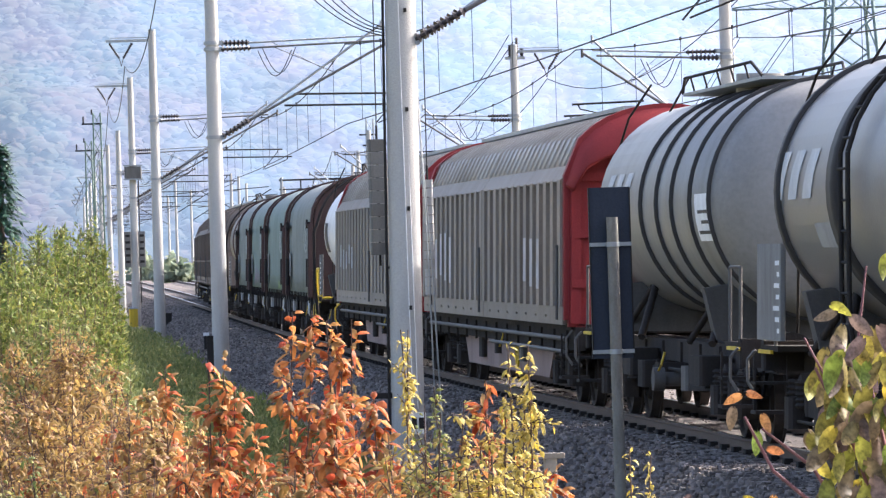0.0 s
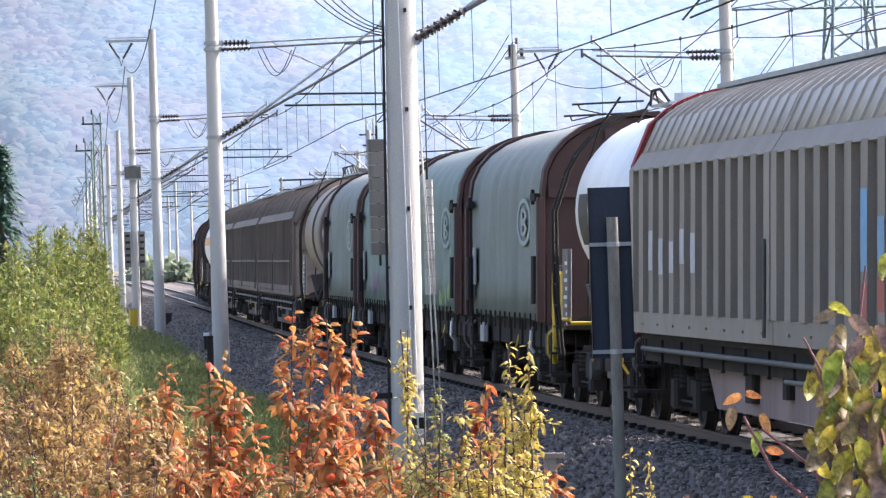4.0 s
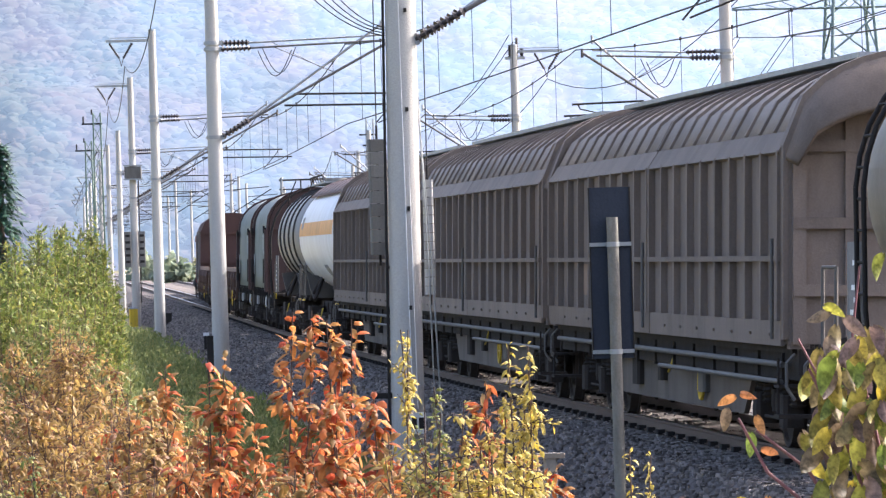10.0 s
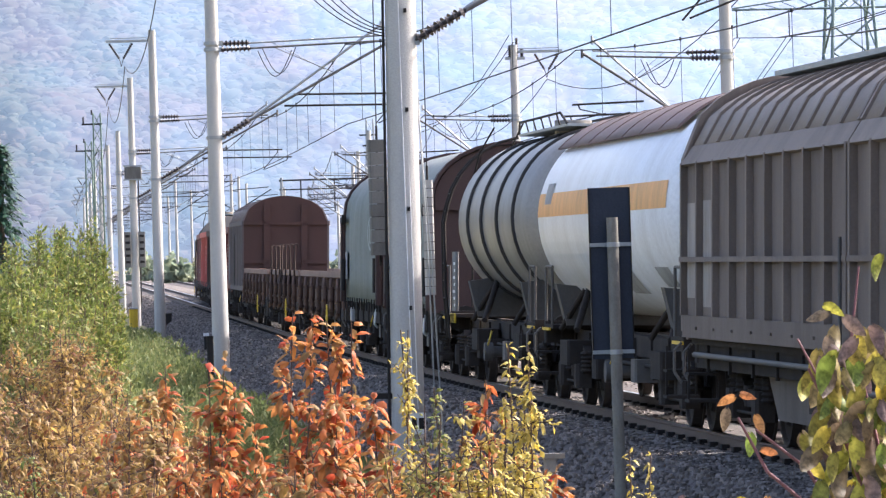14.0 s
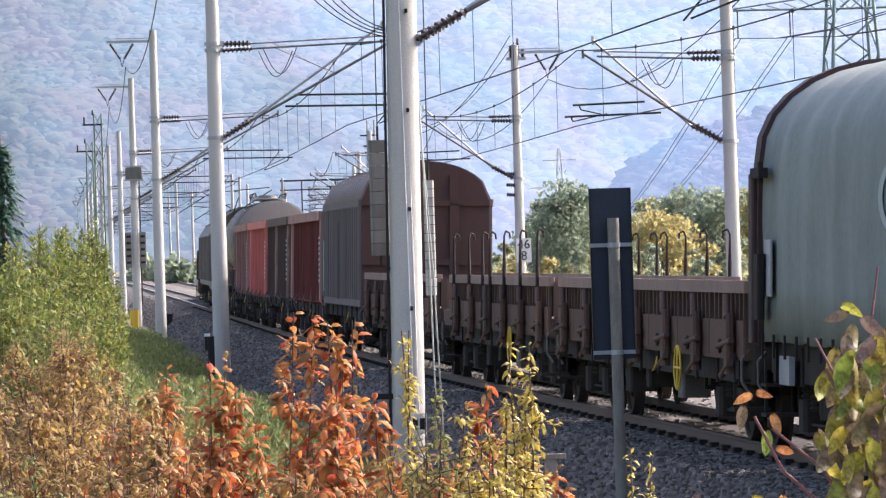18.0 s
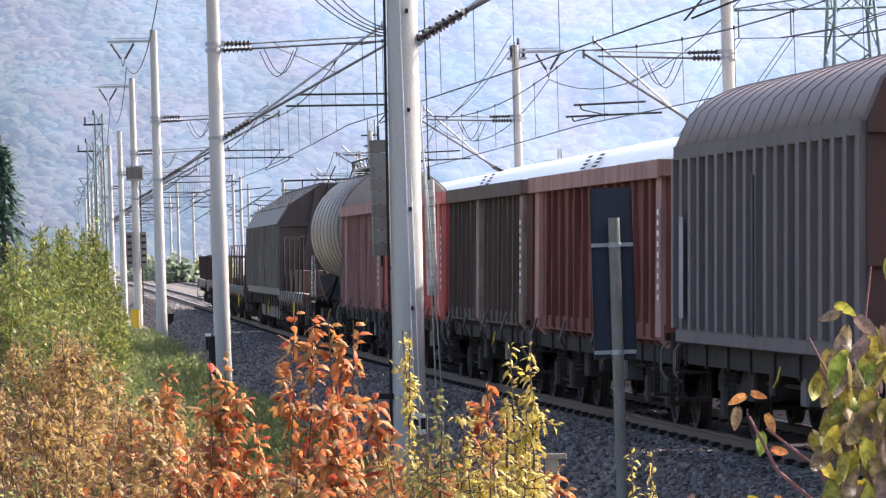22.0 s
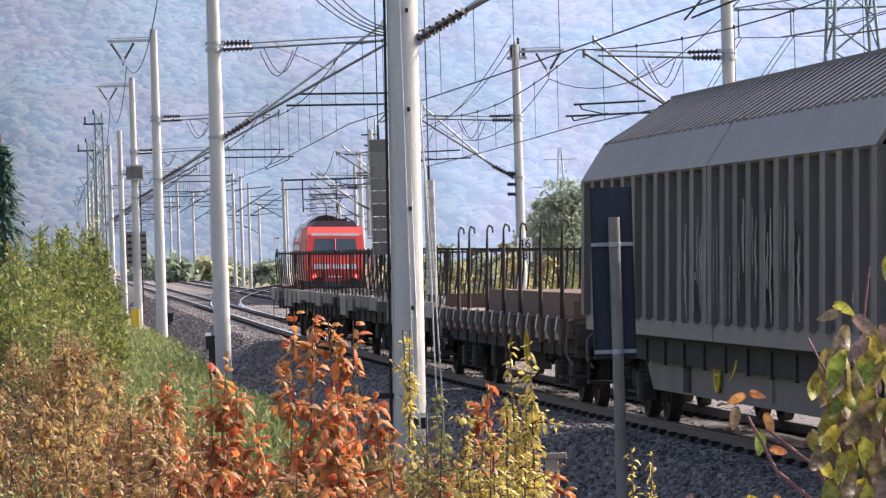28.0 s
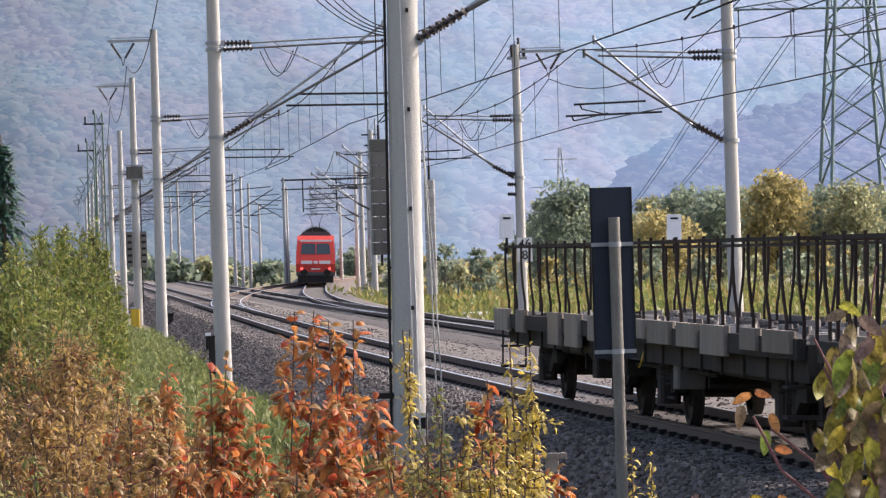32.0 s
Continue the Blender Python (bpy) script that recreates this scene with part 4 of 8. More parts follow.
def dogwood():
    rng = random.Random(8)
    D = 7.0
    root = Vector((0.198 * D, D, 0.6))
    t = thing("dogwood", "near dogwood branch with large green, yellow and purple leaves", "shrub", at=Matrix.Translation(root))
    P = lambda a, b: Vector(((a + (0.06 if a > 18.45 else -0.25)) * D / 100, D, EYE.z + (b - (0.42 if a > 18.45 else 0.3)) * D / 100)) - root
    twig = Geo()
    for pts in ([(20.2, -6.2), (19.5, -4.0), (19.0, -2.6), (18.5, -1.6)], [(20.3, -5.0), (19.9, -3.0), (19.6, -1.6), (19.8, -0.2)], [(19.0, -4.9), (18.6, -4.2), (17.9, -3.5)],
                [(18.9, -5.2), (18.1, -4.35), (17.55, -3.25)], [(19.9, -4.6), (19.2, -3.3), (18.7, -2.2)]):
        q = [P(*p) for p in pts]
        for i in range(len(q) - 1):
            twig.tube(q[i], q[i + 1], 0.003 - 0.0005 * i, 6, 0.0025 - 0.0005 * i)
    w = Geo()
    w.tube((0, 0, 0), P(20.2, -6.2), 0.012, 7, 0.008).tube((0, 0, 0), P(18.9, -5.2), 0.01, 7, 0.006).tube((0, 0, 0), P(20.3, -5.0), 0.01, 7, 0.006).tube((0, 0, 0), P(19.0, -4.9), 0.01, 7, 0.006)
    part("stem", w, BARK, t)
    part("twig", twig, MATS["plum_twig"], t)
    shapes = [big_leaf(rng, 1.0, 0.3, c) for c in (0.15, 0.4, -0.2, 0.6)]
    cache = {}
    # bearing, height of the stalk, length, kind, turn about the sight line
    rows = [(18.6, -1.05, 0.06, 0, 70), (18.9, -0.95, 0.055, 2, -60), (19.3, -1.2, 0.07, 1, -50), (18.8, -1.9, 0.075, 0, 20), (19.1, -2.0, 0.08, 1, -10), (18.7, -2.5, 0.08, 0, 25), (19.4, -1.8, 0.07, 0, -30),
            (19.8, -2.2, 0.08, 1, -20), (19.2, -2.9, 0.085, 3, 5), (19.7, -3.0, 0.085, 1, 15), (20.0, -2.6, 0.08, 2, -25), (18.9, -3.3, 0.075, 0, 30), (19.5, -3.6, 0.085, 0, 0), (19.9, -3.7, 0.09, 1, -15),
            (20.1, -4.2, 0.09, 3, 10), (19.6, -4.4, 0.085, 1, -20), (19.0, -4.2, 0.07, 2, 15), (20.0, 0.0, 0.065, 0, 15), (20.1, -1.1, 0.065, 3, 35), (19.8, -1.4, 0.07, 1, -20),
            (17.6, -2.85, 0.06, 4, 60), (17.8, -2.8, 0.05, 4, -70), (17.5, -3.1, 0.07, 1, 10), (17.8, -3.2, 0.06, 4, -20), (17.9, -3.6, 0.075, 3, -3), (18.2, -3.95, 0.045, 4, -75), (18.75, -4.0, 0.08, 2, -35),
            (19.3, -4.6, 0.06, 0, 50), (16.3, -4.75, 0.055, 1, 45), (16.9, -4.95, 0.06, 2, -55), (17.6, -4.9, 0.055, 2, -65), (18.2, -4.9, 0.06, 4, 15), (19.6, -5.0, 0.08, 0, 10), (19.9, -5.2, 0.08, 1, -15)]
    rows = [(a + 0.4 if a > 18.5 and turn > 0 else a, b, L * (0.68 if a > 18 else 0.55), kind, turn) for a, b, L, kind, turn in rows]
    for k in range(190):
        a = rng.uniform(18.7, 20.5)
        b = -1.4 - 4.6 * rng.random() - max(0, 19.2 - a) * 1.2
        rows.append((a, b, rng.uniform(0.038, 0.064), rng.choice((0, 0, 0, 1, 1, 2, 0, 3)), rng.uniform(-40, 40)))
    for k, (a, b, L, kind, turn) in enumerate(rows):
        key = (k % 4, kind)
        if key not in cache:
            cache[key] = mesh_of(shapes[k % 4], "leaf", BIG[kind])
        m = Matrix.Translation(P(a, b) + Vector((0, rng.uniform(-0.08, 0.08), 0))) @ Matrix.Rotation(radians(turn), 4, "Y") @ Matrix.Rotation(radians(rng.uniform(-32, 32)), 4, "Z") @ Matrix.Rotation(radians(rng.uniform(-25, 25)), 4, "X")
        o = child(t, "leaf", cache[key], m @ Matrix.Diagonal((L * 0.85, L * 0.85, L * 0.85, 1)))
    return t


def child(parent, name, me, m, label=""):
    o = new(name, me)
    o.parent = parent
    o.matrix_basis = m
    return tagged(o, label)


mat("plum_twig", (0.17, 0.08, 0.09), 0.6, 0, (0.08, 0.05, 0.05), 0.4, 8.0)
BRANCH = dogwood()


# ---- line-side things ----
DARKBOARD = mat("dark_blue_black_board", (0.03, 0.036, 0.05), 0.55, 0, (0.05, 0.055, 0.07), 0.5, 2.0)


OLD_POST = mat("weathered_grey_brown_post", (0.21, 0.2, 0.175), 0.85, 0.0, (0.1, 0.09, 0.075), 0.7, 6.0, (1, 1, 0.3), 0.4)


def board_sign():
    a, d = 14.76, 52.0
    x = a * d / 100
    z0 = -0.9
    t = thing("signal_board", "back of a tall dark sign board on a grey steel post", "sign", at=Matrix.Translation((x, d, z0)))
    post = Geo().tube((0, 0, 0), (0, 0, 2.62 - z0), 0.06, 12)
    part("post", post, OLD_POST, t, "weathered galvanised post")
    z1, z2 = 1.16 - z0, 2.93 - z0
    part("board", Geo().box(-0.235, 0.2, 0.07, 0.1, z1, z2, 0.0), DARKBOARD, t)
    for dx in (-0.235, 0.19):
        part("board_edge", Geo().box(dx, dx + 0.012, 0.055, 0.072, z1, z2), BLACK, t)
    for z in (z1 + 0.07, z1 + 1.18):
        part("clamp", Geo().box(-0.235, 0.2, 0.045, 0.07, z - 0.02, z + 0.02).tube((0, 0, z - 0.025), (0, 0, z + 0.025), 0.068, 12), GALV, t, "steel clamp strap")


board_sign()


def weight_stack(label, a, d, z0, z1, n, w, dep, material):
    """Tension weights stacked on a rod beside the mast, with their rope."""
    t = thing("tension_weight", label, "tension weight", "tension weights", Matrix.Translation((a * d / 100, d, z0)))
    H = z1 - z0
    for k in range(n):
        part("weight", Geo().box(-w / 2, w / 2, -dep / 2, dep / 2, H * k / n + 0.006, H * (k + 1) / n - 0.004, 0.02), material, t)
    part("rod", Geo().tube((0, 0, -0.15), (0, 0, H + 0.2), 0.018, 6), BLACK, t)
    part("rope", Geo().tube((0, 0, H + 0.2), (0.02, 0, 9.0 - z0), 0.009, 5), WIRE, t)


# Left stack gets a darker tone for its shade; dark boxes share it.
STACK_D = mat("dark_box_and_shaded_weight", (0.15, 0.145, 0.135), 0.8, 0, (0.05, 0.045, 0.04), 0.5, vary=0.2)
STACK_L = mat("pale_concrete_weight", (0.36, 0.35, 0.33), 0.85, 0, (0.2, 0.19, 0.18), 0.5, vary=0.15)
weight_stack("stack of concrete tension weights beside the mast, painted dark for shade", 10.11, 73.2, 2.28, 3.96, 9, 0.25, 0.3, STACK_D)
weight_stack("stack of pale concrete tension weights beside the mast", 11.09, 73.5, 1.68, 3.36, 13, 0.13, 0.3, STACK_L)


def mast_fittings():
    m_ = left_masts[0]
    z0 = -1.1
    part("conduit", Geo().tube((-0.27, -0.05, 0.9), (-0.25, -0.05, 9.5), 0.02, 8).path([(-0.27, -0.05, 3.2), (-0.23, -0.05, 3.2)], 0.02), BLACK, m_, "black cable conduit up the mast")
    part("earth_wire", Geo().path([(0.05, -0.24, 1.0), (-0.02, -0.225, 5.0), (-0.1, -0.2, 9.5)], 0.008, 5).path([(0.12, -0.22, 1.2), (0.06, -0.21, 4.5), (0.0, -0.19, 9.5)], 0.008, 5), WHITE, m_, "pale earth wires down the mast")
    for zz in (1.2, 2.6, 4.0, 5.4, 6.8):
        part("wire_clip", Geo().box(0.02, 0.06, -0.26, -0.2, zz, zz + 0.06), BLACK, m_)
    part("number_plate", Geo().box(-0.02, 0.22, -0.3, -0.27, 0.85, 1.15), PLATE_W, m_, "small white plate with two dark bars")
    part("number_bar", Geo().box(0.02, 0.09, -0.31, -0.301, 0.92, 1.08).box(0.12, 0.19, -0.31, -0.301, 0.92, 1.08), BLACK, m_)
    part("step_iron", Geo().box(-0.5, -0.2, -0.05, 0.05, 1.35, 1.43), BLACK, m_)
    t = thing("guy_wires", "pair of steel guy wires anchored in the ground", "guy wire")
    x, y, h = line(71.5, -3.5)
    g1 = Geo().path([(x + 0.12, y, 7.4), (x + 0.33, y + 0.3, 2.0), (x + 0.38, y + 0.4, -1.0)], 0.012, 6)
    g2 = Geo().path([(x + 0.16, y, 5.2), (x + 0.4, y + 0.5, 2.0), (x + 0.52, y + 0.7, -1.0)], 0.012, 6)
    part("cable", g1, GALV, t)
    part("cable", g2, GALV, t)


def switch_fittings():
    """The gear on a far mast: a drive box high up and two dark perforated panels lower down."""
    m_ = left_masts[3]
    part("drive_box", Geo().box(-0.42, 0.42, -0.45, -0.16, 7.35, 7.95, 0.05), STACK_D, m_, "dark grey switch drive box")
    for z in (7.3, 7.98):
        part("box_strap", Geo().box(-0.46, 0.46, -0.48, 0.2, z, z + 0.06), GALV, m_)
    for x in (-0.36, 0.34):
        p = part("side_panel", Geo().box(x - 0.17, x + 0.17, -0.28, -0.2, 3.0, 4.75, 0.02), STACK_D, m_, "dark perforated panel")
        for k in range(5):
            part("slot_row", Geo().box(x - 0.11, x + 0.11, -0.29, -0.279, 3.2 + 0.32 * k, 3.32 + 0.32 * k), BLACK, p)
    part("down_pipe", Geo().tube((0.26, -0.1, 1.2), (0.26, -0.1, 7.3), 0.03, 6), BLACK, m_, "dark pipe down the mast")


switch_fittings()
PLATE_W = mat("white_enamel_plate", (0.7, 0.7, 0.68), 0.5)
mast_fittings()


def text_plate(name, label, a, d, b, w, h, lines, size, group="kilometre plates"):
    """A white plate with black figures, facing the eye."""
    t = thing(name, label, "sign", group, Matrix.Translation((a * d / 100, d - 0.4, EYE.z + b * d / 100)))
    part("plate", Geo().box(-w / 2, w / 2, 0, 0.02, -h / 2, h / 2), PLATE_W, t)
    for i, txt in enumerate(lines):
        cu = bpy.data.curves.new("figures", "FONT")
        cu.body = txt
        cu.size = size
        cu.align_x = "CENTER"
        cu.align_y = "CENTER"
        cu.extrude = 0.004
        tmp = bpy.data.objects.new("figures", cu)
        scene.collection.objects.link(tmp)
        dg = bpy.context.evaluated_depsgraph_get()
        me = bpy.data.meshes.new_from_object(tmp.evaluated_get(dg))
        bpy.data.objects.remove(tmp)
        me.materials.clear()
        me.materials.append(BLACK)
        o = new("figures", me)
        o.parent = t
        o.matrix_basis = Matrix.Translation((0, -0.008, h * (0.24 - 0.48 * i))) @ Matrix.Rotation(math.pi / 2, 4, "X")


text_plate("kilometre_sign", "white kilometre plate with black figures on a mast", 12.93, 180.4, -0.08, 0.54, 0.86, ("46", "8"), 0.46)
text_plate("kilometre_sign", "small white kilometre plate on a far lattice mast", 9.97, 330.0, -0.2, 0.6, 1.0, ("46", "6"), 0.5)


def small_post(name, label, a, d, z0, z1, w, material, cap=None, cat="post"):
    t = thing(name, label, cat, at=Matrix.Translation((a * d / 100, d, z0)))
    part("shaft", Geo().box(-w / 2, w / 2, -w / 2, w / 2, 0, z1 - z0, w * 0.12), material, t)
    if cap:
        cw, ch, cm = cap
        part("cap", Geo().box(-cw / 2, cw / 2, -w * 0.6, w * 0.6, z1 - z0, z1 - z0 + ch, 0.005), cm, t)


small_post("marker_post", "short black marker post by the mast foot", 6.69, 118.0, -1.0, 0.46, 0.15, BLACK, (0.16, 0.03, BLACK))
small_post("cable_post", "grey concrete post with a flat cap", 13.37, 34.0, -0.6, 0.915, 0.085, SLEEPER, (0.19, 0.035, SLEEPER))
small_post("yellow_cabinet", "small yellow track-side cabinet at a mast foot", 5.2, 245.0, -1.0, -0.1, 0.42, YELLOW, (0.48, 0.08, GALV), "cabinet")
small_post("point_lever", "low black and white point indicator beside the track", 6.62, 165.0, -0.9, -0.25, 0.16, BLACK, (0.18, 0.1, WHITE))
small_post("point_lever", "small black point machine beside the rails", 5.87, 225.0, -0.7, -0.2, 0.35, BLACK, (0.4, 0.06, BLACK))


def lattice(name, label, x, y, z0, z1, w0, w1, material, n=9, cat="lattice mast", legw=0.06, group="lattice masts"):
    """A tapered square lattice mast."""
    t = thing(name, label, cat, group, Matrix.Translation((x, y, z0)))
    H = z1 - z0
    wd = lambda z: w0 + (w1 - w0) * z / H
    for sx in (-1, 1):
        for sy in (-1, 1):
            part("leg", Geo().tube((sx * wd(0) / 2, sy * wd(0) / 2, 0), (sx * wd(H) / 2, sy * wd(H) / 2, H), legw, 5, legw * 0.8), material, t)
    for k in range(n):
        za, zb = H * k / n, H * (k + 1) / n
        g = Geo()
        for sx, sy, ex, ey in ((-1, -1, 1, -1), (1, -1, 1, 1), (1, 1, -1, 1), (-1, 1, -1, -1)):
            a, b = wd(za) / 2, wd(zb) / 2
            if k % 2 == 0:
                sx, ex, sy, ey = ex, sx, ey, sy
            g.tube((sx * a, sy * a, za), (ex * b, ey * b, zb), legw * 0.6, 4)
        part("brace", g, material, t)
    return t


for a, d, top, w in ((4.6, 300, 2.87, 0.5), (4.42, 345, 2.32, 0.5)):
    lt = lattice("lattice_mast", "green painted lattice mast beyond the bushes", a * d / 100, d, -0.9, EYE.z + top * d / 100, w * 1.15, w * 0.85, GREENSTEEL, 14, legw=0.05)
    zt = EYE.z + top * d / 100 + 0.9
    part("top_arm", Geo().box(-0.9, 0.3, -0.04, 0.04, zt - 0.7, zt - 0.6).tube((-0.8, 0, zt - 0.6), (-0.8, 0, zt - 0.2), 0.05, 6).tube((-0.3, 0, zt - 0.1), (-0.3, 0, zt + 0.2), 0.05, 6), WIRE, lt)
lt = lattice("lattice_mast", "grey lattice mast beside the branch track", 9.98 * 3.32, 332, -1.3, EYE.z + 2.6 * 3.32, 0.75, 0.45, GALV, 14, legw=0.04)
part("top_gear", Geo().box(-0.7, 0.5, -0.04, 0.04, 11.2, 11.3).box(-0.5, 0.4, -0.04, 0.04, 10.5, 10.6), WIRE, lt)

# pylon with its long crossarm and conductors
pd = 350.0
py = lattice("power_pylon", "tall grey-green lattice power pylon behind the trees", 19.68 * 3.5, pd, -1.3, 34.0, 5.2, 0.9, PYLON, 15, "power pylon", 0.15, "pylons")
za = EYE.z + 4.55 * 3.5 + 1.3
for sg in (-1, 1):
    g = Geo()
    for yy in (-0.5, 0.5):
        g.tube((0, yy, za), (sg * 8.3, 0, za + 0.05), 0.07, 5)
        g.tube((0, yy, za + 1.2), (sg * 8.3, 0, za + 0.15), 0.06, 5)
    for k in range(7):
        u, v = k / 7, (k + 1) / 7
        g.tube((sg * 8.3 * u, 0, za), (sg * 8.3 * v, 0, za + 1.2 * (1 - v)), 0.04, 4)
    part("crossarm", g, PYLON, py)
    for xx in (8.0, 4.3):
        ins = Geo()
        insulator(ins, (sg * xx, 0, za), (sg * xx, 0, za - 1.9), 0.09, 12)
        part("insulator_string", ins, INSUL, py)
        for dx in (-0.2, 0.2):
            c = Geo()
            span([(sg * xx + dx, 0, za - 1.9), (sg * xx + dx + 105, 900, za - 14)], 9.0, 14, 0.03, c)
            span([(sg * xx + dx, 0, za - 1.9), (sg * xx + dx - 30, -330, za + 6)], 6.0, 10, 0.03, c)
            part("conductor", c, WIRE, py)
# This pale steel colour carries the pylon's distance haze.
FAINT = mat("haze_paled_pylon_steel", (0.5, 0.52, 0.55), 0.6, 0.2)
lt = lattice("power_pylon", "small far pylon on the wooded slope", 13.72 * 12, 1200, -5, 25.5, 3.6, 0.6, FAINT, 9, "power pylon", 0.13, "pylons")
part("crossarm", Geo().box(-7, 7, -0.15, 0.15, 21.0, 21.25).box(-4, 4, -0.15, 0.15, 27.5, 27.75), FAINT, lt)

# far masts and a portal of the station throat
for i, (a, d, top) in enumerate([(7.35, 470, 1.55), (7.5, 520, 1.4), (7.2, 430, 1.6), (7.7, 560, 1.0), (6.1, 520, 1.5), (6.4, 560, 1.3), (5.95, 600, 1.2), (9.75, 420, 1.2), (9.3, 470, 1.0), (8.25, 520, 1.3), (6.75, 640, 1.2)]):
    z1 = EYE.z + top * d / 100
    t = thing("catenary_mast", "slender far catenary mast in the station throat", "catenary mast", "far masts", Matrix.Translation((a * d / 100, d, -1.2)))
    part("pole", Geo().tube((0, 0, 0), (0, 0, z1 + 1.2), 0.17, 10, 0.12), CONCRETE, t)
    sg = 1 if i % 3 else -1
    br = Geo().tube((0, 0, z1 - 0.2), (sg * 3.2, 0, z1 + 0.0), 0.04, 5).tube((0, 0, z1 - 2.2), (sg * 3.4, 0, z1 - 0.2), 0.045, 5).tube((sg * 1.2, 0, z1 - 1.4), (sg * 3.8, 0, z1 - 1.6), 0.035, 5)
    part("bracket_arm", br, WIRE, t)
pt = thing("portal_beam", "grey portal beam carrying wires across the far tracks", "portal", at=Matrix.Translation((8.15 * 4.2, 420, 0)))
zb = EYE.z + 1.42 * 4.2
part("beam", Geo().box(0.0, 7.4, -0.1, 0.1, zb, zb + 0.14).box(0.0, 7.4, -0.1, 0.1, zb - 0.75, zb - 0.65), WIRE, pt)
for xx in (0.2, 7.2):
    part("leg", Geo().tube((xx, 0, -1.3), (xx, 0, zb + 0.3), 0.16, 8, 0.13), GALV, pt)
for xx in (1.8, 4.6):
    part("drop_post", Geo().tube((xx, 0, zb - 2.6), (xx, 0, zb + 0.1), 0.06, 6), WIRE, pt)


def white_stand_in():
    # Plain box in place of an unclear white thing taken for a car.
    t = thing("white_stand_in", "low white box standing in for an unclear white thing by the far track", "cable box", at=Matrix.Translation((25.7, 215.0, -1.4)))
    part("body", Geo().box(-0.55, 0.55, -0.4, 0.4, 0, 0.75, 0.04), CONCRETE, t)
    part("lid", Geo().add([(-0.62, -0.46, 0.75), (0.62, -0.46, 0.75), (0.62, 0.46, 0.75), (-0.62, 0.46, 0.75), (-0.5, -0.3, 1.0), (0.5, -0.3, 1.0), (0.5, 0.3, 1.0), (-0.5, 0.3, 1.0)],
                          [(3, 2, 1, 0), (4, 5, 6, 7), (0, 1, 5, 4), (1, 2, 6, 5), (2, 3, 7, 6), (3, 0, 4, 7)]), WHITE, t, "white sloping lid")


white_stand_in()


# ---- the goods train ----
TRAIN = []          # thing, its middle along the train
START_V, GAIN = 12.68, 0.1285


def run(t):
    """How far the goods train has come by t seconds."""
    return START_V * t + GAIN * t * t / 2


def wagon(name, label, q0, q1, group="goods wagons"):
    t = thing(name, label, "goods wagon", group)
    TRAIN.append((t, (q0 + q1) / 2, (q1 - q0) / 2 - 2.0))
    return t


WG = Geo()
wprof = [(-0.075, 0.1), (-0.075, 0.2), (-0.03, 0.23), (-0.03, 0.38), (-0.065, 0.4), (-0.065, 0.455), (0.045, 0.46), (0.05, 0.49), (0.075, 0.49), (0.075, 0.4), (0.02, 0.38), (0.02, 0.23), (0.07, 0.2), (0.07, 0.1)]
wv, wf = [], []
for px, pr in wprof:
    for i_ in range(24):
        wv.append((px, math.cos(i_ * math.pi / 12) * pr, math.sin(i_ * math.pi / 12) * pr))
for k_ in range(len(wprof) - 1):
    for i_ in range(24):
        wf.append((k_ * 24 + i_, k_ * 24 + (i_ + 1) % 24, (k_ + 1) * 24 + (i_ + 1) % 24, (k_ + 1) * 24 + i_))
WHEEL_ME = mesh_of(WG.add(wv, wf), "wheel", WHEEL)
AXLE_ME = mesh_of(Geo().tube((-1.15, 0, 0), (1.15, 0, 0), 0.09, 10), "axle", WHEEL)
AXLEBOX_ME = mesh_of(Geo().box(-0.13, 0.13, -0.17, 0.17, -0.18, 0.16, 0.04), "axlebox", FRAME)
sv, sf = [], []
sp = [(0.0, 0.02)] + [(0.0 + k_ * 0.03, 0.1 if k_ % 2 else 0.07) for k_ in range(11)] + [(0.3, 0.02)]
for z_, r_ in sp:
    for i_ in range(10):
        sv.append((math.cos(i_ * 0.6283) * r_, math.sin(i_ * 0.6283) * r_, z_))
for k_ in range(len(sp) - 1):
    for i_ in range(10):
        sf.append((k_ * 10 + i_, k_ * 10 + (i_ + 1) % 10, (k_ + 1) * 10 + (i_ + 1) % 10, (k_ + 1) * 10 + i_))
SPRING_ME = mesh_of(Geo().add(sv, sf), "spring", FRAME)
BF = Geo()
for sx in (-1, 1):
    prof = [(-1.15, 0.72), (-0.75, 0.88), (-0.45, 0.62), (0.45, 0.62), (0.75, 0.88), (1.15, 0.72), (1.15, 0.56), (0.7, 0.56), (0.45, 0.42), (-0.45, 0.42), (-0.7, 0.56), (-1.15, 0.56)]
    o = [(sx * 1.0 - 0.06, y, z) for y, z in prof] + [(sx * 1.0 + 0.06, y, z) for y, z in prof]
    n_ = len(prof)
    BF.add(o, [tuple(range(n_)), tuple(range(2 * n_ - 1, n_ - 1, -1))] + [(i, (i + 1) % n_, n_ + (i + 1) % n_, n_ + i) for i in range(n_)])
BF.box(-1.0, 1.0, -0.16, 0.16, 0.5, 0.82)
for sx in (-1, 1):
    for sy in (-1, 1):
        BF.box(sx * 0.75 - 0.07, sx * 0.75 + 0.07, sy * 0.4 - 0.05, sy * 0.4 + 0.05, 0.3, 0.62, 0.02)
        BF.tube((sx * 1.0, sy * 0.35, 0.42), (sx * 1.0, sy * 0.35, 0.66), 0.085, 8)
    BF.tube((sx * 1.09, -0.75, 0.36), (sx * 1.09, 0.75, 0.36), 0.022, 5)
BF.tube((-0.8, -0.4, 0.4), (0.8, -0.4, 0.4), 0.035, 6).tube((-0.8, 0.4, 0.4), (0.8, 0.4, 0.4), 0.035, 6)
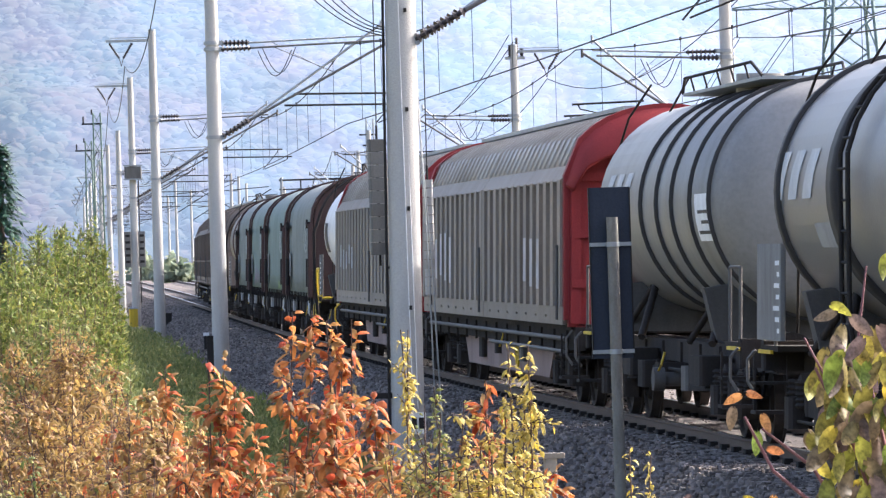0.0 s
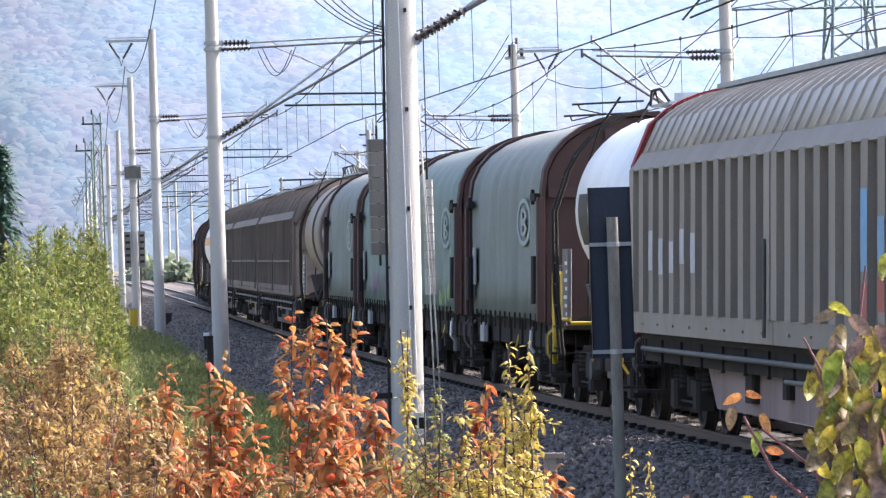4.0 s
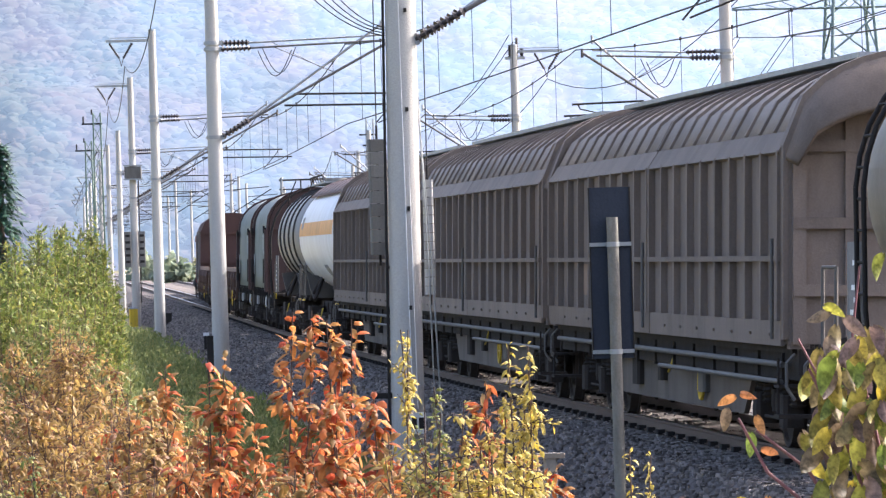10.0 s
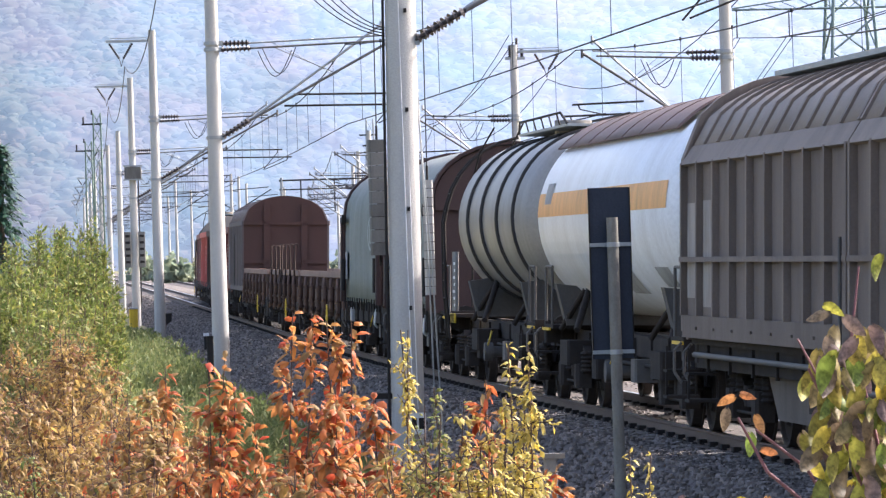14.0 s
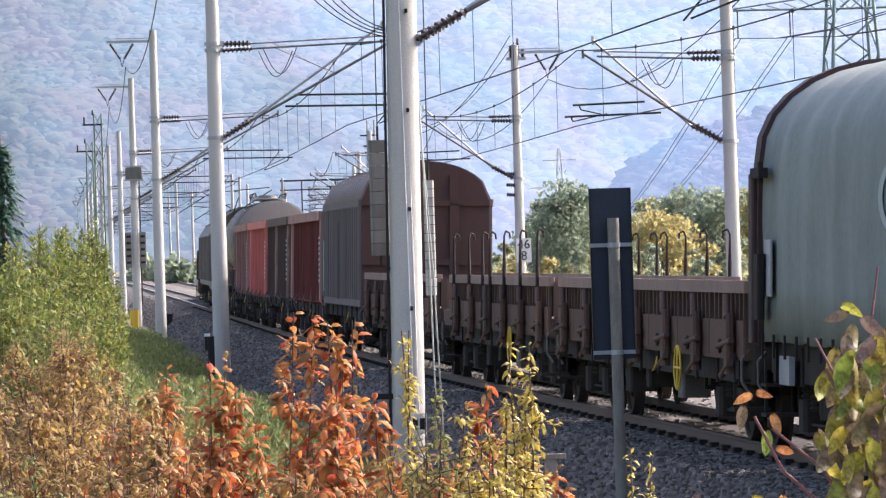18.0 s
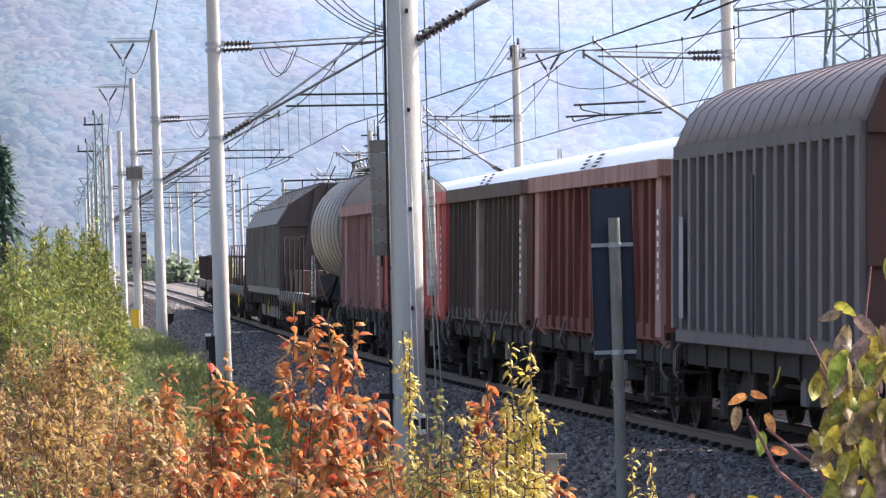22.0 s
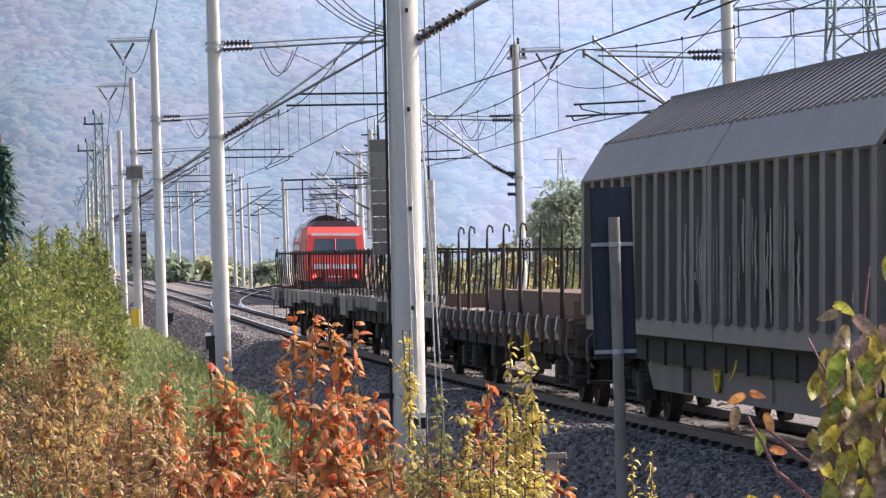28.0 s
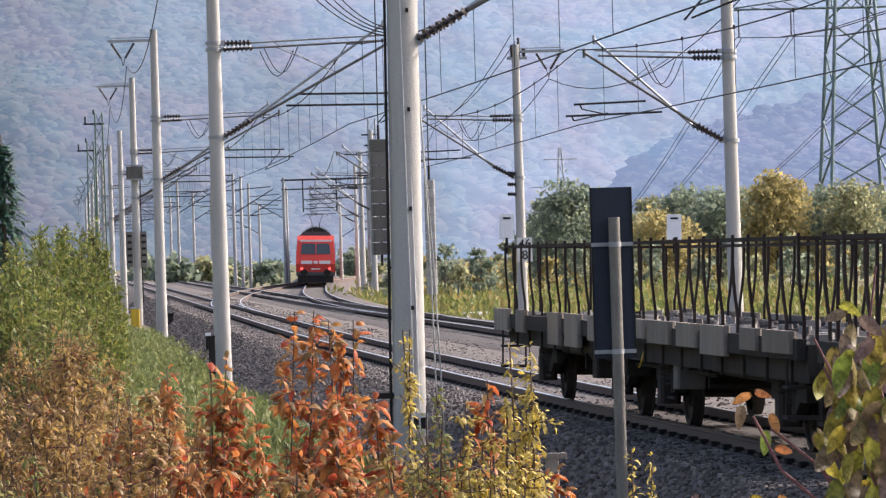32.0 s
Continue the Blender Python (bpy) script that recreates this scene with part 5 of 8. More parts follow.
BOGIE_ME = mesh_of(BF, "bogie_frame", FRAME)


def wheel_pair(t, y):
    """Two wheels on their axle with boxes and springs."""
    child(t, "axle", AXLE_ME, Matrix.Translation((0, y, 0.46)))
    for sx in (-1, 1):
        child(t, "wheel", WHEEL_ME, Matrix.Translation((sx * 0.75, y, 0.46)) @ Matrix.Rotation(math.pi if sx > 0 else 0, 4, "Z"))
        child(t, "axlebox", AXLEBOX_ME, Matrix.Translation((sx * 1.06, y, 0.46)))
        for dy in (-0.26, 0.26):
            child(t, "spring", SPRING_ME, Matrix.Translation((sx * 1.05, y + dy, 0.5)))


def axle(t, y):
    b = child(t, "running_gear", BOGIE_ME, Matrix.Translation((0, y, 0)), "dark axle guard frame")
    wheel_pair(b, 0.0)


def bogie(t, y, base=1.8):
    b = child(t, "bogie", BOGIE_ME, Matrix.Translation((0, y, 0)), "dark cast bogie frame")
    for d in (-base / 2, base / 2):
        wheel_pair(b, d)


BUF = Geo().tube((0, 0, 0), (0, 0.34, 0), 0.13, 10).tube((0, 0.3, 0), (0, 0.54, 0), 0.09, 10).add(*(lambda r: (
    [(math.cos(a) * r * 1.15, 0.54, math.sin(a) * r) for a in [i * 0.524 for i in range(12)]] +
    [(math.cos(a) * r * 1.15, 0.59, math.sin(a) * r) for a in [i * 0.524 for i in range(12)]],
    [tuple(range(12)), tuple(range(23, 11, -1))] + [(i, (i + 1) % 12, 12 + (i + 1) % 12, 12 + i) for i in range(12)]))(0.24))
BUF_ME = mesh_of(BUF, "buffer", BLACK)
HOOK_ME = mesh_of(Geo().box(-0.05, 0.05, 0, 0.35, -0.06, 0.06).tube((0, 0.3, -0.05), (0, 0.35, -0.35), 0.03, 6).tube((-0.05, 0.32, -0.3), (-0.05, 0.3, -0.6), 0.022, 6)
                  .tube((0.05, 0.32, -0.3), (0.05, 0.3, -0.6), 0.022, 6), "coupling", BLACK)


def ends(t, y0, y1):
    """Head stocks with buffers and couplings at both ends."""
    for y, sg in ((y0, -1), (y1, 1)):
        turn = Matrix.Rotation(math.pi, 4, "Z") if sg < 0 else Matrix()
        hs = part("headstock", Geo().box(-1.3, 1.3, min(y, y - sg * 0.2), max(y, y - sg * 0.2), 0.88, 1.2, 0.02), FRAME, t)
        for x in (-0.875, 0.875):
            child(t, "buffer", BUF_ME, Matrix.Translation((x, y, 1.05)) @ turn)
        child(t, "coupling", HOOK_ME, Matrix.Translation((0, y, 1.04)) @ turn)


AIR_HOSE = Geo()
for sx in (-0.34, 0.34):
    hp = [(sx, 0.02, -0.06), (sx, 0.2, -0.12), (sx * 0.9, 0.3, -0.32), (sx * 0.6, 0.4, -0.5), (sx * 0.3, 0.5, -0.46)]
    AIR_HOSE.path(hp, 0.025, 6).box(sx - 0.04, sx + 0.04, -0.02, 0.08, -0.1, 0.0)
HOSE_ME = mesh_of(AIR_HOSE, "air_hose", BLACK)
STEP = Geo().box(-0.2, 0.2, -0.16, 0.16, 0.42, 0.46).box(-0.2, 0.2, -0.16, 0.16, 0.74, 0.77)
for q_ in (-0.18, 0.18):
    STEP.box(q_ - 0.012, q_ + 0.012, -0.02, 0.02, 0.42, 1.05)
STEP_ME = mesh_of(STEP, "corner_step", FRAME)


def underframe(t, y0, y1, z0=0.85, z1=1.18, belly=True, half=1.22):
    """Sills with stiffeners, cross members, and the brake gear slung between the wheels."""
    g = Geo()
    for x in (-half, -0.4, 0.4, half):
        g.box(x - 0.06, x + 0.06, y0, y1, z0, z1)
    k = y0 + 1
    while k < y1:
        g.box(-half, half, k, k + 0.1, z0, z1 - 0.02)
        for sx in (-1, 1):
            g.box(sx * (half + 0.07) - 0.02, sx * (half + 0.07) + 0.02, k - 0.02, k + 0.05, z0 - 0.03, z1 - 0.03)
        k += 1.6
    part("underframe", g, FRAME, t, "dark grimy steel underframe")
    L = y1 - y0
    part("centre_sill", Geo().box(-0.27, 0.27, y0 + 0.3, y1 - 0.3, 0.62, z0 + 0.02), FRAME, t)
    for sx in (-1, 1):
        for y in (y0 + 0.45, y1 - 0.45):
            child(t, "corner_step", STEP_ME, Matrix.Translation((sx * 1.26, y, 0)))
    for y, turn in ((y0 - 0.02, Matrix.Rotation(math.pi, 4, "Z")), (y1 + 0.02, Matrix())):
        child(t, "air_hose", HOSE_ME, Matrix.Translation((0, y, 0.95)) @ turn)
    if not belly:
        return
    part("air_reservoir", Geo().lathe_y([(-0.62, 0.01), (-0.58, 0.12), (-0.48, 0.18), (0.5, 0.18), (0.6, 0.12), (0.64, 0.01)], 0.62, 14, -0.62), FRAME, t, "round grimy air reservoir")
    part("brake_cylinder", Geo().lathe_y([(1.0, 0.01), (1.0, 0.2), (1.45, 0.2), (1.5, 0.07), (1.9, 0.05), (1.9, 0.01)], 0.6, 12, -0.5), BLACK, t)
    b = Geo()
    b.tube((-1.05, -L * 0.22, 0.72), (-1.05, L * 0.2, 0.72), 0.03, 6)
    b.tube((0.4, -L * 0.3, 0.52), (0.4, L * 0.3, 0.52), 0.04, 6).tube((-0.15, -L * 0.32, 0.5), (-0.15, L * 0.32, 0.5), 0.03, 6)
    for y in (-L * 0.2, -L * 0.08, L * 0.1, L * 0.22):
        b.box(-1.08, 1.08, y - 0.04, y + 0.04, 0.55, 0.6)
        for sx in (-1, 1):
            b.box(sx * 1.06 - 0.02, sx * 1.06 + 0.02, y - 0.03, y + 0.03, 0.58, z0 + 0.02)
    part("brake_gear", b, BLACK, t, "brake rods and hangers under the floor")
    for k, (y, w, h) in enumerate(((-L * 0.13, 0.42, 0.3), (L * 0.04, 0.3, 0.24), (L * 0.15, 0.5, 0.34))):
        part("equipment_box", Geo().box(-1.2, -0.85, y - w / 2, y + w / 2, z0 - h, z0, 0.03), FRAME if k else HANDLE, t)
    part("brake_handle", Geo().path([(-1.27, -L * 0.05, 0.95), (-1.31, -L * 0.05, 0.8), (-1.31, -L * 0.05 + 0.25, 0.72)], 0.016, 5), YELLOW, t, "yellow brake changeover lever")




def rods(t, ys, z=1.1, material=None):
    """Upright yellow or grey shunter's handles at the corners."""
    for y in ys:
        for sx in (-1, 1):
            part("grab_handle", Geo().path([(sx * 1.34, y, 0.62), (sx * 1.42, y + 0.04, 0.75), (sx * 1.42, y + 0.04, 1.0), (sx * 1.34, y, 1.1)], 0.018), material or HANDLE, t)


def wheels4(t, y0, y1, inset=2.6):
    bogie(t, y0 + inset)
    bogie(t, y1 - inset)


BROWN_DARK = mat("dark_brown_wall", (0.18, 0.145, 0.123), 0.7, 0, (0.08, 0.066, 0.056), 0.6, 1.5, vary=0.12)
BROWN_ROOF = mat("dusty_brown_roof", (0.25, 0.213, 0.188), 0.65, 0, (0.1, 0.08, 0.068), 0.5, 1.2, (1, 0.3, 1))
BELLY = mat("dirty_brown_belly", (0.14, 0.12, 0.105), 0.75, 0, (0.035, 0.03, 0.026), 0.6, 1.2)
# Ribs lighter than walls: shade of the recesses is put into the paint.
GREY_RIB = mat("lightened_grey_rib", (0.27, 0.235, 0.2), 0.6, 0.1, (0.16, 0.13, 0.1), 0.5, 1.3, vary=0.12)
BROWN_RIB = mat("lightened_brown_rib", (0.185, 0.15, 0.127), 0.65, 0, (0.07, 0.055, 0.046), 0.5, 1.5, vary=0.15)
GREY_WALL = mat("dirty_shaded_grey_wall", (0.17, 0.145, 0.12), 0.65, 0.0, (0.08, 0.065, 0.05), 0.6, 1.3, vary=0.08)
GREY_ROOF = mat("grey_aluminium_roof", (0.4, 0.365, 0.32), 0.5, 0.2, (0.2, 0.17, 0.14), 0.55, 1.3, (1, 0.3, 1))
RED_END = mat("faded_red_paint", (0.235, 0.032, 0.033), 0.6, 0, (0.14, 0.03, 0.03), 0.5, 1.4)
PINK_BELLY = mat("pinkish_grey_skirt", (0.3, 0.22, 0.2), 0.7, 0, (0.1, 0.07, 0.06), 0.6, 1.0)
GRAFF_W = mat("whitish_graffiti_paint", (0.55, 0.53, 0.52), 0.7, amount=0.6, dirt=(0.25, 0.22, 0.2), scale=5)
GRAFF_B = mat("blue_graffiti_paint", (0.2, 0.38, 0.56), 0.7, amount=0.6, dirt=(0.3, 0.3, 0.3), scale=4)
GRAFF_R = mat("red_graffiti_paint", (0.42, 0.13, 0.09), 0.7, amount=0.6, dirt=(0.3, 0.27, 0.24), scale=4)
GRAFF_G = mat("green_graffiti_paint", (0.3, 0.45, 0.12), 0.7, amount=0.5, dirt=(0.2, 0.25, 0.22), scale=4)
GRAFF_P = mat("mauve_graffiti_paint", (0.3, 0.2, 0.3), 0.7, amount=0.5, dirt=(0.2, 0.22, 0.22), scale=4)
TAN_PANEL = mat("pale_scraped_panel", (0.33, 0.295, 0.26), 0.7, amount=0.7, dirt=(0.17, 0.14, 0.12), scale=4)
RUSTPATCH = mat("rusty_patch", (0.27, 0.19, 0.14), 0.8, amount=0.6, dirt=(0.12, 0.09, 0.07), scale=6)
PLATE = mat("grey_notice_plate", (0.33, 0.33, 0.32), 0.6, amount=0.4)


def roof_profile(w, z_eave, z_top, n=12, lift=0.0, power=2.0):
    """The outline of a barrel roof from the near eave to the far one."""
    out = []
    for i in range(n + 1):
        u = -1 + 2 * i / n
        out.append((w * u, z_eave + (z_top - z_eave) * (1 - abs(u) ** power) ** (1 / power)))
    return out


def sliding_wall_wagon(label, q0, q1, split, wall, roof, end, skirt, curved, ribs=11, midbar=True, name="sliding_wall_wagon", marks=(), rib=None, rw=0.07):
    """A bogie wagon with two ribbed sliding walls a side, a ribbed roof and hooded ends."""
    t = wagon(name, label, q0 - 0.65, q1 + 0.65)
    c = (q0 + q1) / 2
    y0, y1, ys = q0 - c, q1 - c, split - c
    zb, ze, zt, W = 1.2, 3.22, 4.22, 1.42
    underframe(t, y0 - 0.1, y1 + 0.1, 0.82, 1.14)
    sk = Geo()
    L = y1 - y0
    for sx in (-1, 1):
        prof = [(y0 + 3.9, 0.9), (y1 - 3.9, 0.9), (y1 - 4.7, 0.34), (y0 + 4.7, 0.34)]
        o = [(sx * 1.05, y, z) for y, z in prof] + [(sx * 1.11, y, z) for y, z in prof]
        sk.add(o, [(0, 1, 2, 3), (7, 6, 5, 4), (0, 4, 5, 1), (1, 5, 6, 2), (2, 6, 7, 3), (3, 7, 4, 0)])
    part("side_truss", sk, skirt, t, "deep plate girder between the bogies")
    part("floor", Geo().box(-1.35, 1.35, y0, y1, 1.1, 1.2), FRAME, t)
    faces = []
    for a, b in ((y0 + 0.03, ys - 0.03), (ys + 0.03, y1 - 0.03)):
        for sx in (-1, 1):
            g = Geo()
            x0, x1 = (sx * (W - 0.05), sx * W) if sx > 0 else (sx * W, sx * (W - 0.05))
            g.box(x0, x1, a, b, zb, ze)
            door = part("sliding_wall", g, wall, t)
            lip = Geo()
            lip.box(min(sx * W, sx * (W + 0.05)), max(sx * W, sx * (W + 0.05)), a, b, zb - 0.02, zb + 0.24, 0.01)
            for k in range(int((b - a) / 1.3)):
                yy = a + 0.6 + k * 1.3
                lip.box(sx * (W + 0.06) - 0.012, sx * (W + 0.06) + 0.012, yy, yy + 0.14, zb + 0.08, zb + 0.11)
            part("sill_panel", lip, rib if rw > 0.2 else wall, door)
            for k in range(ribs + 1):
                yy = a + 0.04 + (b - a - 0.04 - rw) * k / ribs
                if sx < 0 and k < ribs:
                    faces.append(yy)
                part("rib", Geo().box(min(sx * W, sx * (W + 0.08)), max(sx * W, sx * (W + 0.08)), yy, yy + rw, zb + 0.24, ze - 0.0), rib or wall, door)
            if midbar:
                part("rail_bar", Geo().box(min(sx * W, sx * (W + 0.09)), max(sx * W, sx * (W + 0.09)), a, b, 2.06, 2.12), wall, door)
            eave = Geo()
            o = [(sx * (W + 0.08), a, ze - 0.02), (sx * (W + 0.08), b, ze - 0.02), (sx * (W - 0.06), b, ze + 0.2), (sx * (W - 0.06), a, ze + 0.2)]
            o += [(p[0] - sx * 0.06, p[1], p[2] - 0.02) for p in o]
            eave.add(o, [(0, 1, 2, 3), (7, 6, 5, 4), (0, 4, 5, 1), (1, 5, 6, 2), (2, 6, 7, 3), (3, 7, 4, 0)])
            part("eave_panel", eave, rib or roof, door)
            hd = Geo().tube((sx * (W + 0.1), a + 0.25, 1.25), (sx * (W + 0.1), a + 0.25, 2.3), 0.02, 6)
            part("door_lever", hd, HANDLE, door)
        prof = roof_profile(W - 0.06, ze + 0.18, zt, 14, power=2.0 if curved else 1.75)
        rf = part("roof", Geo().shell(prof, a, b, 0.04), roof, t)
        nr = int((b - a) / (0.62 if curved else 0.95))
        for k in range(nr + 1):
            yy = a + 0.02 + (b - a - 0.1) * k / nr
            up = [(x * 1.012, z + 0.035) for x, z in prof]
            part("roof_rib", Geo().shell(up, yy, yy + (0.05 if curved else 0.1), 0.05, smooth=False), roof if curved else rib, rf)
    part("ridge", Geo().box(-0.22, 0.22, y0 + 0.3, y1 - 0.3, zt - 0.02, zt + 0.06, 0.02), roof, t)
    for y, sg in ((y0, -1), (y1, 1)):
        e = Geo()
        prof = [(-W + 0.02, 1.15)] + roof_profile(W - 0.02, ze, zt + 0.02, 12) + [(W - 0.02, 1.15)]
        ya, yb = (y - 0.12, y + 0.04) if sg < 0 else (y - 0.04, y + 0.12)
        e.prism(prof, ya, yb)
        ew = part("end_wall", e, end, t, "end wall with posts and a sloping hood")
        for x in (-0.75, 0.75, -1.3, 1.3):
            part("end_post", Geo().box(x - 0.07, x + 0.07, y + sg * 0.12 - 0.05, y + sg * 0.12 + 0.09, 1.2, 3.3 if abs(x) > 1 else 4.0), end, ew)
        for z in (1.7, 2.4, 3.2):
            part("end_rail", Geo().box(-1.36, 1.36, y + sg * 0.14 - 0.05, y + sg * 0.14 + 0.05, z, z + 0.12), end, ew)
        hoop = [(x * 1.03, z + 0.05) for x, z in [(-W, 1.2)] + roof_profile(W, ze, zt + 0.02, 14) + [(W, 1.2)]]
        part("end_hoop", Geo().shell(hoop, y - 0.11, y + 0.11, 0.07, smooth=False), end, t)
        inn, out = roof_profile(W + 0.02, ze - 0.05, zt + 0.03, 14), roof_profile(W - 0.04, ze - 0.12, zt - 0.5, 14)
        m = len(inn)
        vs = [(x, y + sg * 0.1, z) for x, z in inn] + [(x, y + sg * 0.58, z) for x, z in out] + [(x, y + sg * 0.1, z - 0.05) for x, z in inn] + [(x, y + sg * 0.54, z - 0.06) for x, z in out]
        fs = [(i, i + 1, m + i + 1, m + i) for i in range(m - 1)] + [(2 * m + i, 3 * m + i, 3 * m + i + 1, 2 * m + i + 1) for i in range(m - 1)]
        fs += [(m + i, m + i + 1, 3 * m + i + 1, 3 * m + i) for i in range(m - 1)] + [(0, m, 3 * m, 2 * m), (m - 1, 3 * m - 1, 4 * m - 1, 2 * m - 1)]
        part("end_hood", Geo().add(vs, fs, True), end, t, "sloping hood over the wagon end")
    for sx in (-1, 1):
        part("guide_rail", Geo().tube((sx * 1.38, y0 + 0.4, 0.98), (sx * 1.38, y1 - 0.4, 0.98), 0.035, 6).tube((sx * 1.4, y0 + 0.4, 0.8), (sx * 1.4, ys - 0.4, 0.8), 0.03, 6), STEELTUBE, t, "steel slide tube below the doors")
        part("brake_wheel", ring_geo(sx * 1.16, ys - 2.2, 0.62, 0.19), YELLOW, t, "yellow hand brake wheel")
    rng = random.Random(int(q0))
    for ya, yb, za, zb2, m in marks:
        for yy in faces:
            p0, p1, x = (yy + 0.01, yy + rw - 0.01, -W - 0.084) if rw > 0.2 else (yy + rw + 0.02, yy + (b - a) / ribs - 0.03, -W - 0.004)
            if ya - c < yy < yb - c:
                for _ in range(1 if rng.random() < 0.6 else 2):
                    lo = za + rng.random() * 0.35 * (zb2 - za)
                    hi = zb2 - rng.random() * 0.35 * (zb2 - za)
                    l_, r_ = sorted((rng.uniform(p0, p1), rng.uniform(p0, p1))) if rng.random() < 0.5 and rw < 0.2 else (p0, p1)
                    k = 6
                    part("painted_mark", Geo().add([(x - 0.0015 * _, (l_ if j == 0 else r_) + rng.uniform(-0.01, 0.01), lo + (hi - lo) * i / k) for j in (0, 1) for i in range(k + 1)],
                          [(i, i + 1, k + 2 + i, k + 1 + i) for i in range(k)]), m, t, "weathered spray-paint stroke")
    part("running_board", Geo().box(-0.5, -0.2, y0 + 0.8, y1 - 0.8, zt + 0.0, zt + 0.06), GALV, t, "pale running board along the ridge")
    ends(t, y0 - 0.12, y1 + 0.12)
    wheels4(t, y0, y1, 2.55)
    rods(t, (y0 - 0.1, y1 + 0.1))
    return t


def ring_geo(x, y, z, r, tube=0.022, n=14):
    pts = [(x, y + math.cos(2 * math.pi * i / n) * r, z + math.sin(2 * math.pi * i / n) * r) for i in range(n + 1)]
    return Geo().path(pts, tube, 5).tube((x, y - r, z), (x, y + r, z), 0.015, 5).tube((x, y, z - r), (x, y, z + r), 0.015, 5)


def splash(t, y0, y1, z0, z1, material, x, seed=3):
    """Uneven painted strokes laid on a wall between its ribs."""
    rng = random.Random(seed + int(y0 * 10))
    n = max(1, int((y1 - y0) / 0.3))
    for i in range(n):
        a = y0 + (y1 - y0) * i / n + rng.uniform(0, 0.1)
        for q in range(rng.choice((1, 1, 2))):
            wide = (y1 - y0) / n * rng.uniform(0.2, 0.65)
            lo, hi = z0 + rng.random() ** 2 * 0.5 * (z1 - z0), z1 - rng.random() ** 1.5 * 0.6 * (z1 - z0)
            k = 8
            bend = [rng.uniform(-0.3, 0.3) for _ in range(k + 1)]
            full = [0.15 + 0.85 * math.sin(math.pi * (0.08 + 0.8 * j / k)) * rng.uniform(0.6, 1.0) for j in range(k + 1)]
            left = [(x - 0.002 * q, a + wide * bend[j], lo + (hi - lo) * j / k) for j in range(k + 1)]
            right = [(x - 0.002 * q, a + wide * (bend[j] + full[j]), lo + (hi - lo) * j / k) for j in range(k + 1)]
            part("painted_mark", Geo().add(left + right, [(j, j + 1, k + 2 + j, k + 1 + j) for j in range(k)]), material, t, "weathered spray-paint stroke")
            a += wide * 1.2


TARP = mat("grey_green_tarpaulin", (0.185, 0.245, 0.22), 0.6, 0, (0.09, 0.11, 0.1), 0.6, 1.2, (1, 1, 0.4), 0.25, 14.0, top_tint=(0.26, 0.26, 0.24))
TARP_GREY = mat("dusty_grey_tarpaulin", (0.205, 0.23, 0.212), 0.65, 0, (0.1, 0.108, 0.1), 0.6, 1.2, (1, 1, 0.4), 0.25, 14.0, top_tint=(0.28, 0.275, 0.255))
BROWN_END = mat("oxide_brown_steel", (0.06, 0.039, 0.037), 0.65, 0, (0.045, 0.03, 0.027), 0.6, 1.4, vary=0.1)
LOGO = mat("pale_logo_print", (0.33, 0.37, 0.35), 0.7, amount=0.6, dirt=(0.25, 0.29, 0.27), scale=4)


def tarp_outline(w=1.45, zb=1.22, zs=3.1, zt=4.2):
    pts = [(-w, zb), (-w, 1.8), (-w * 1.005, 2.5), (-w, zs)]
    for i in range(1, 14):
        a = math.pi * i / 14
        pts.append((-w * math.cos(a) ** 1 if True else 0, zs + (zt - zs) * math.sin(a) ** 0.9))
    return pts + [(w, zs), (w * 1.005, 2.5), (w, 1.8), (w, zb)]


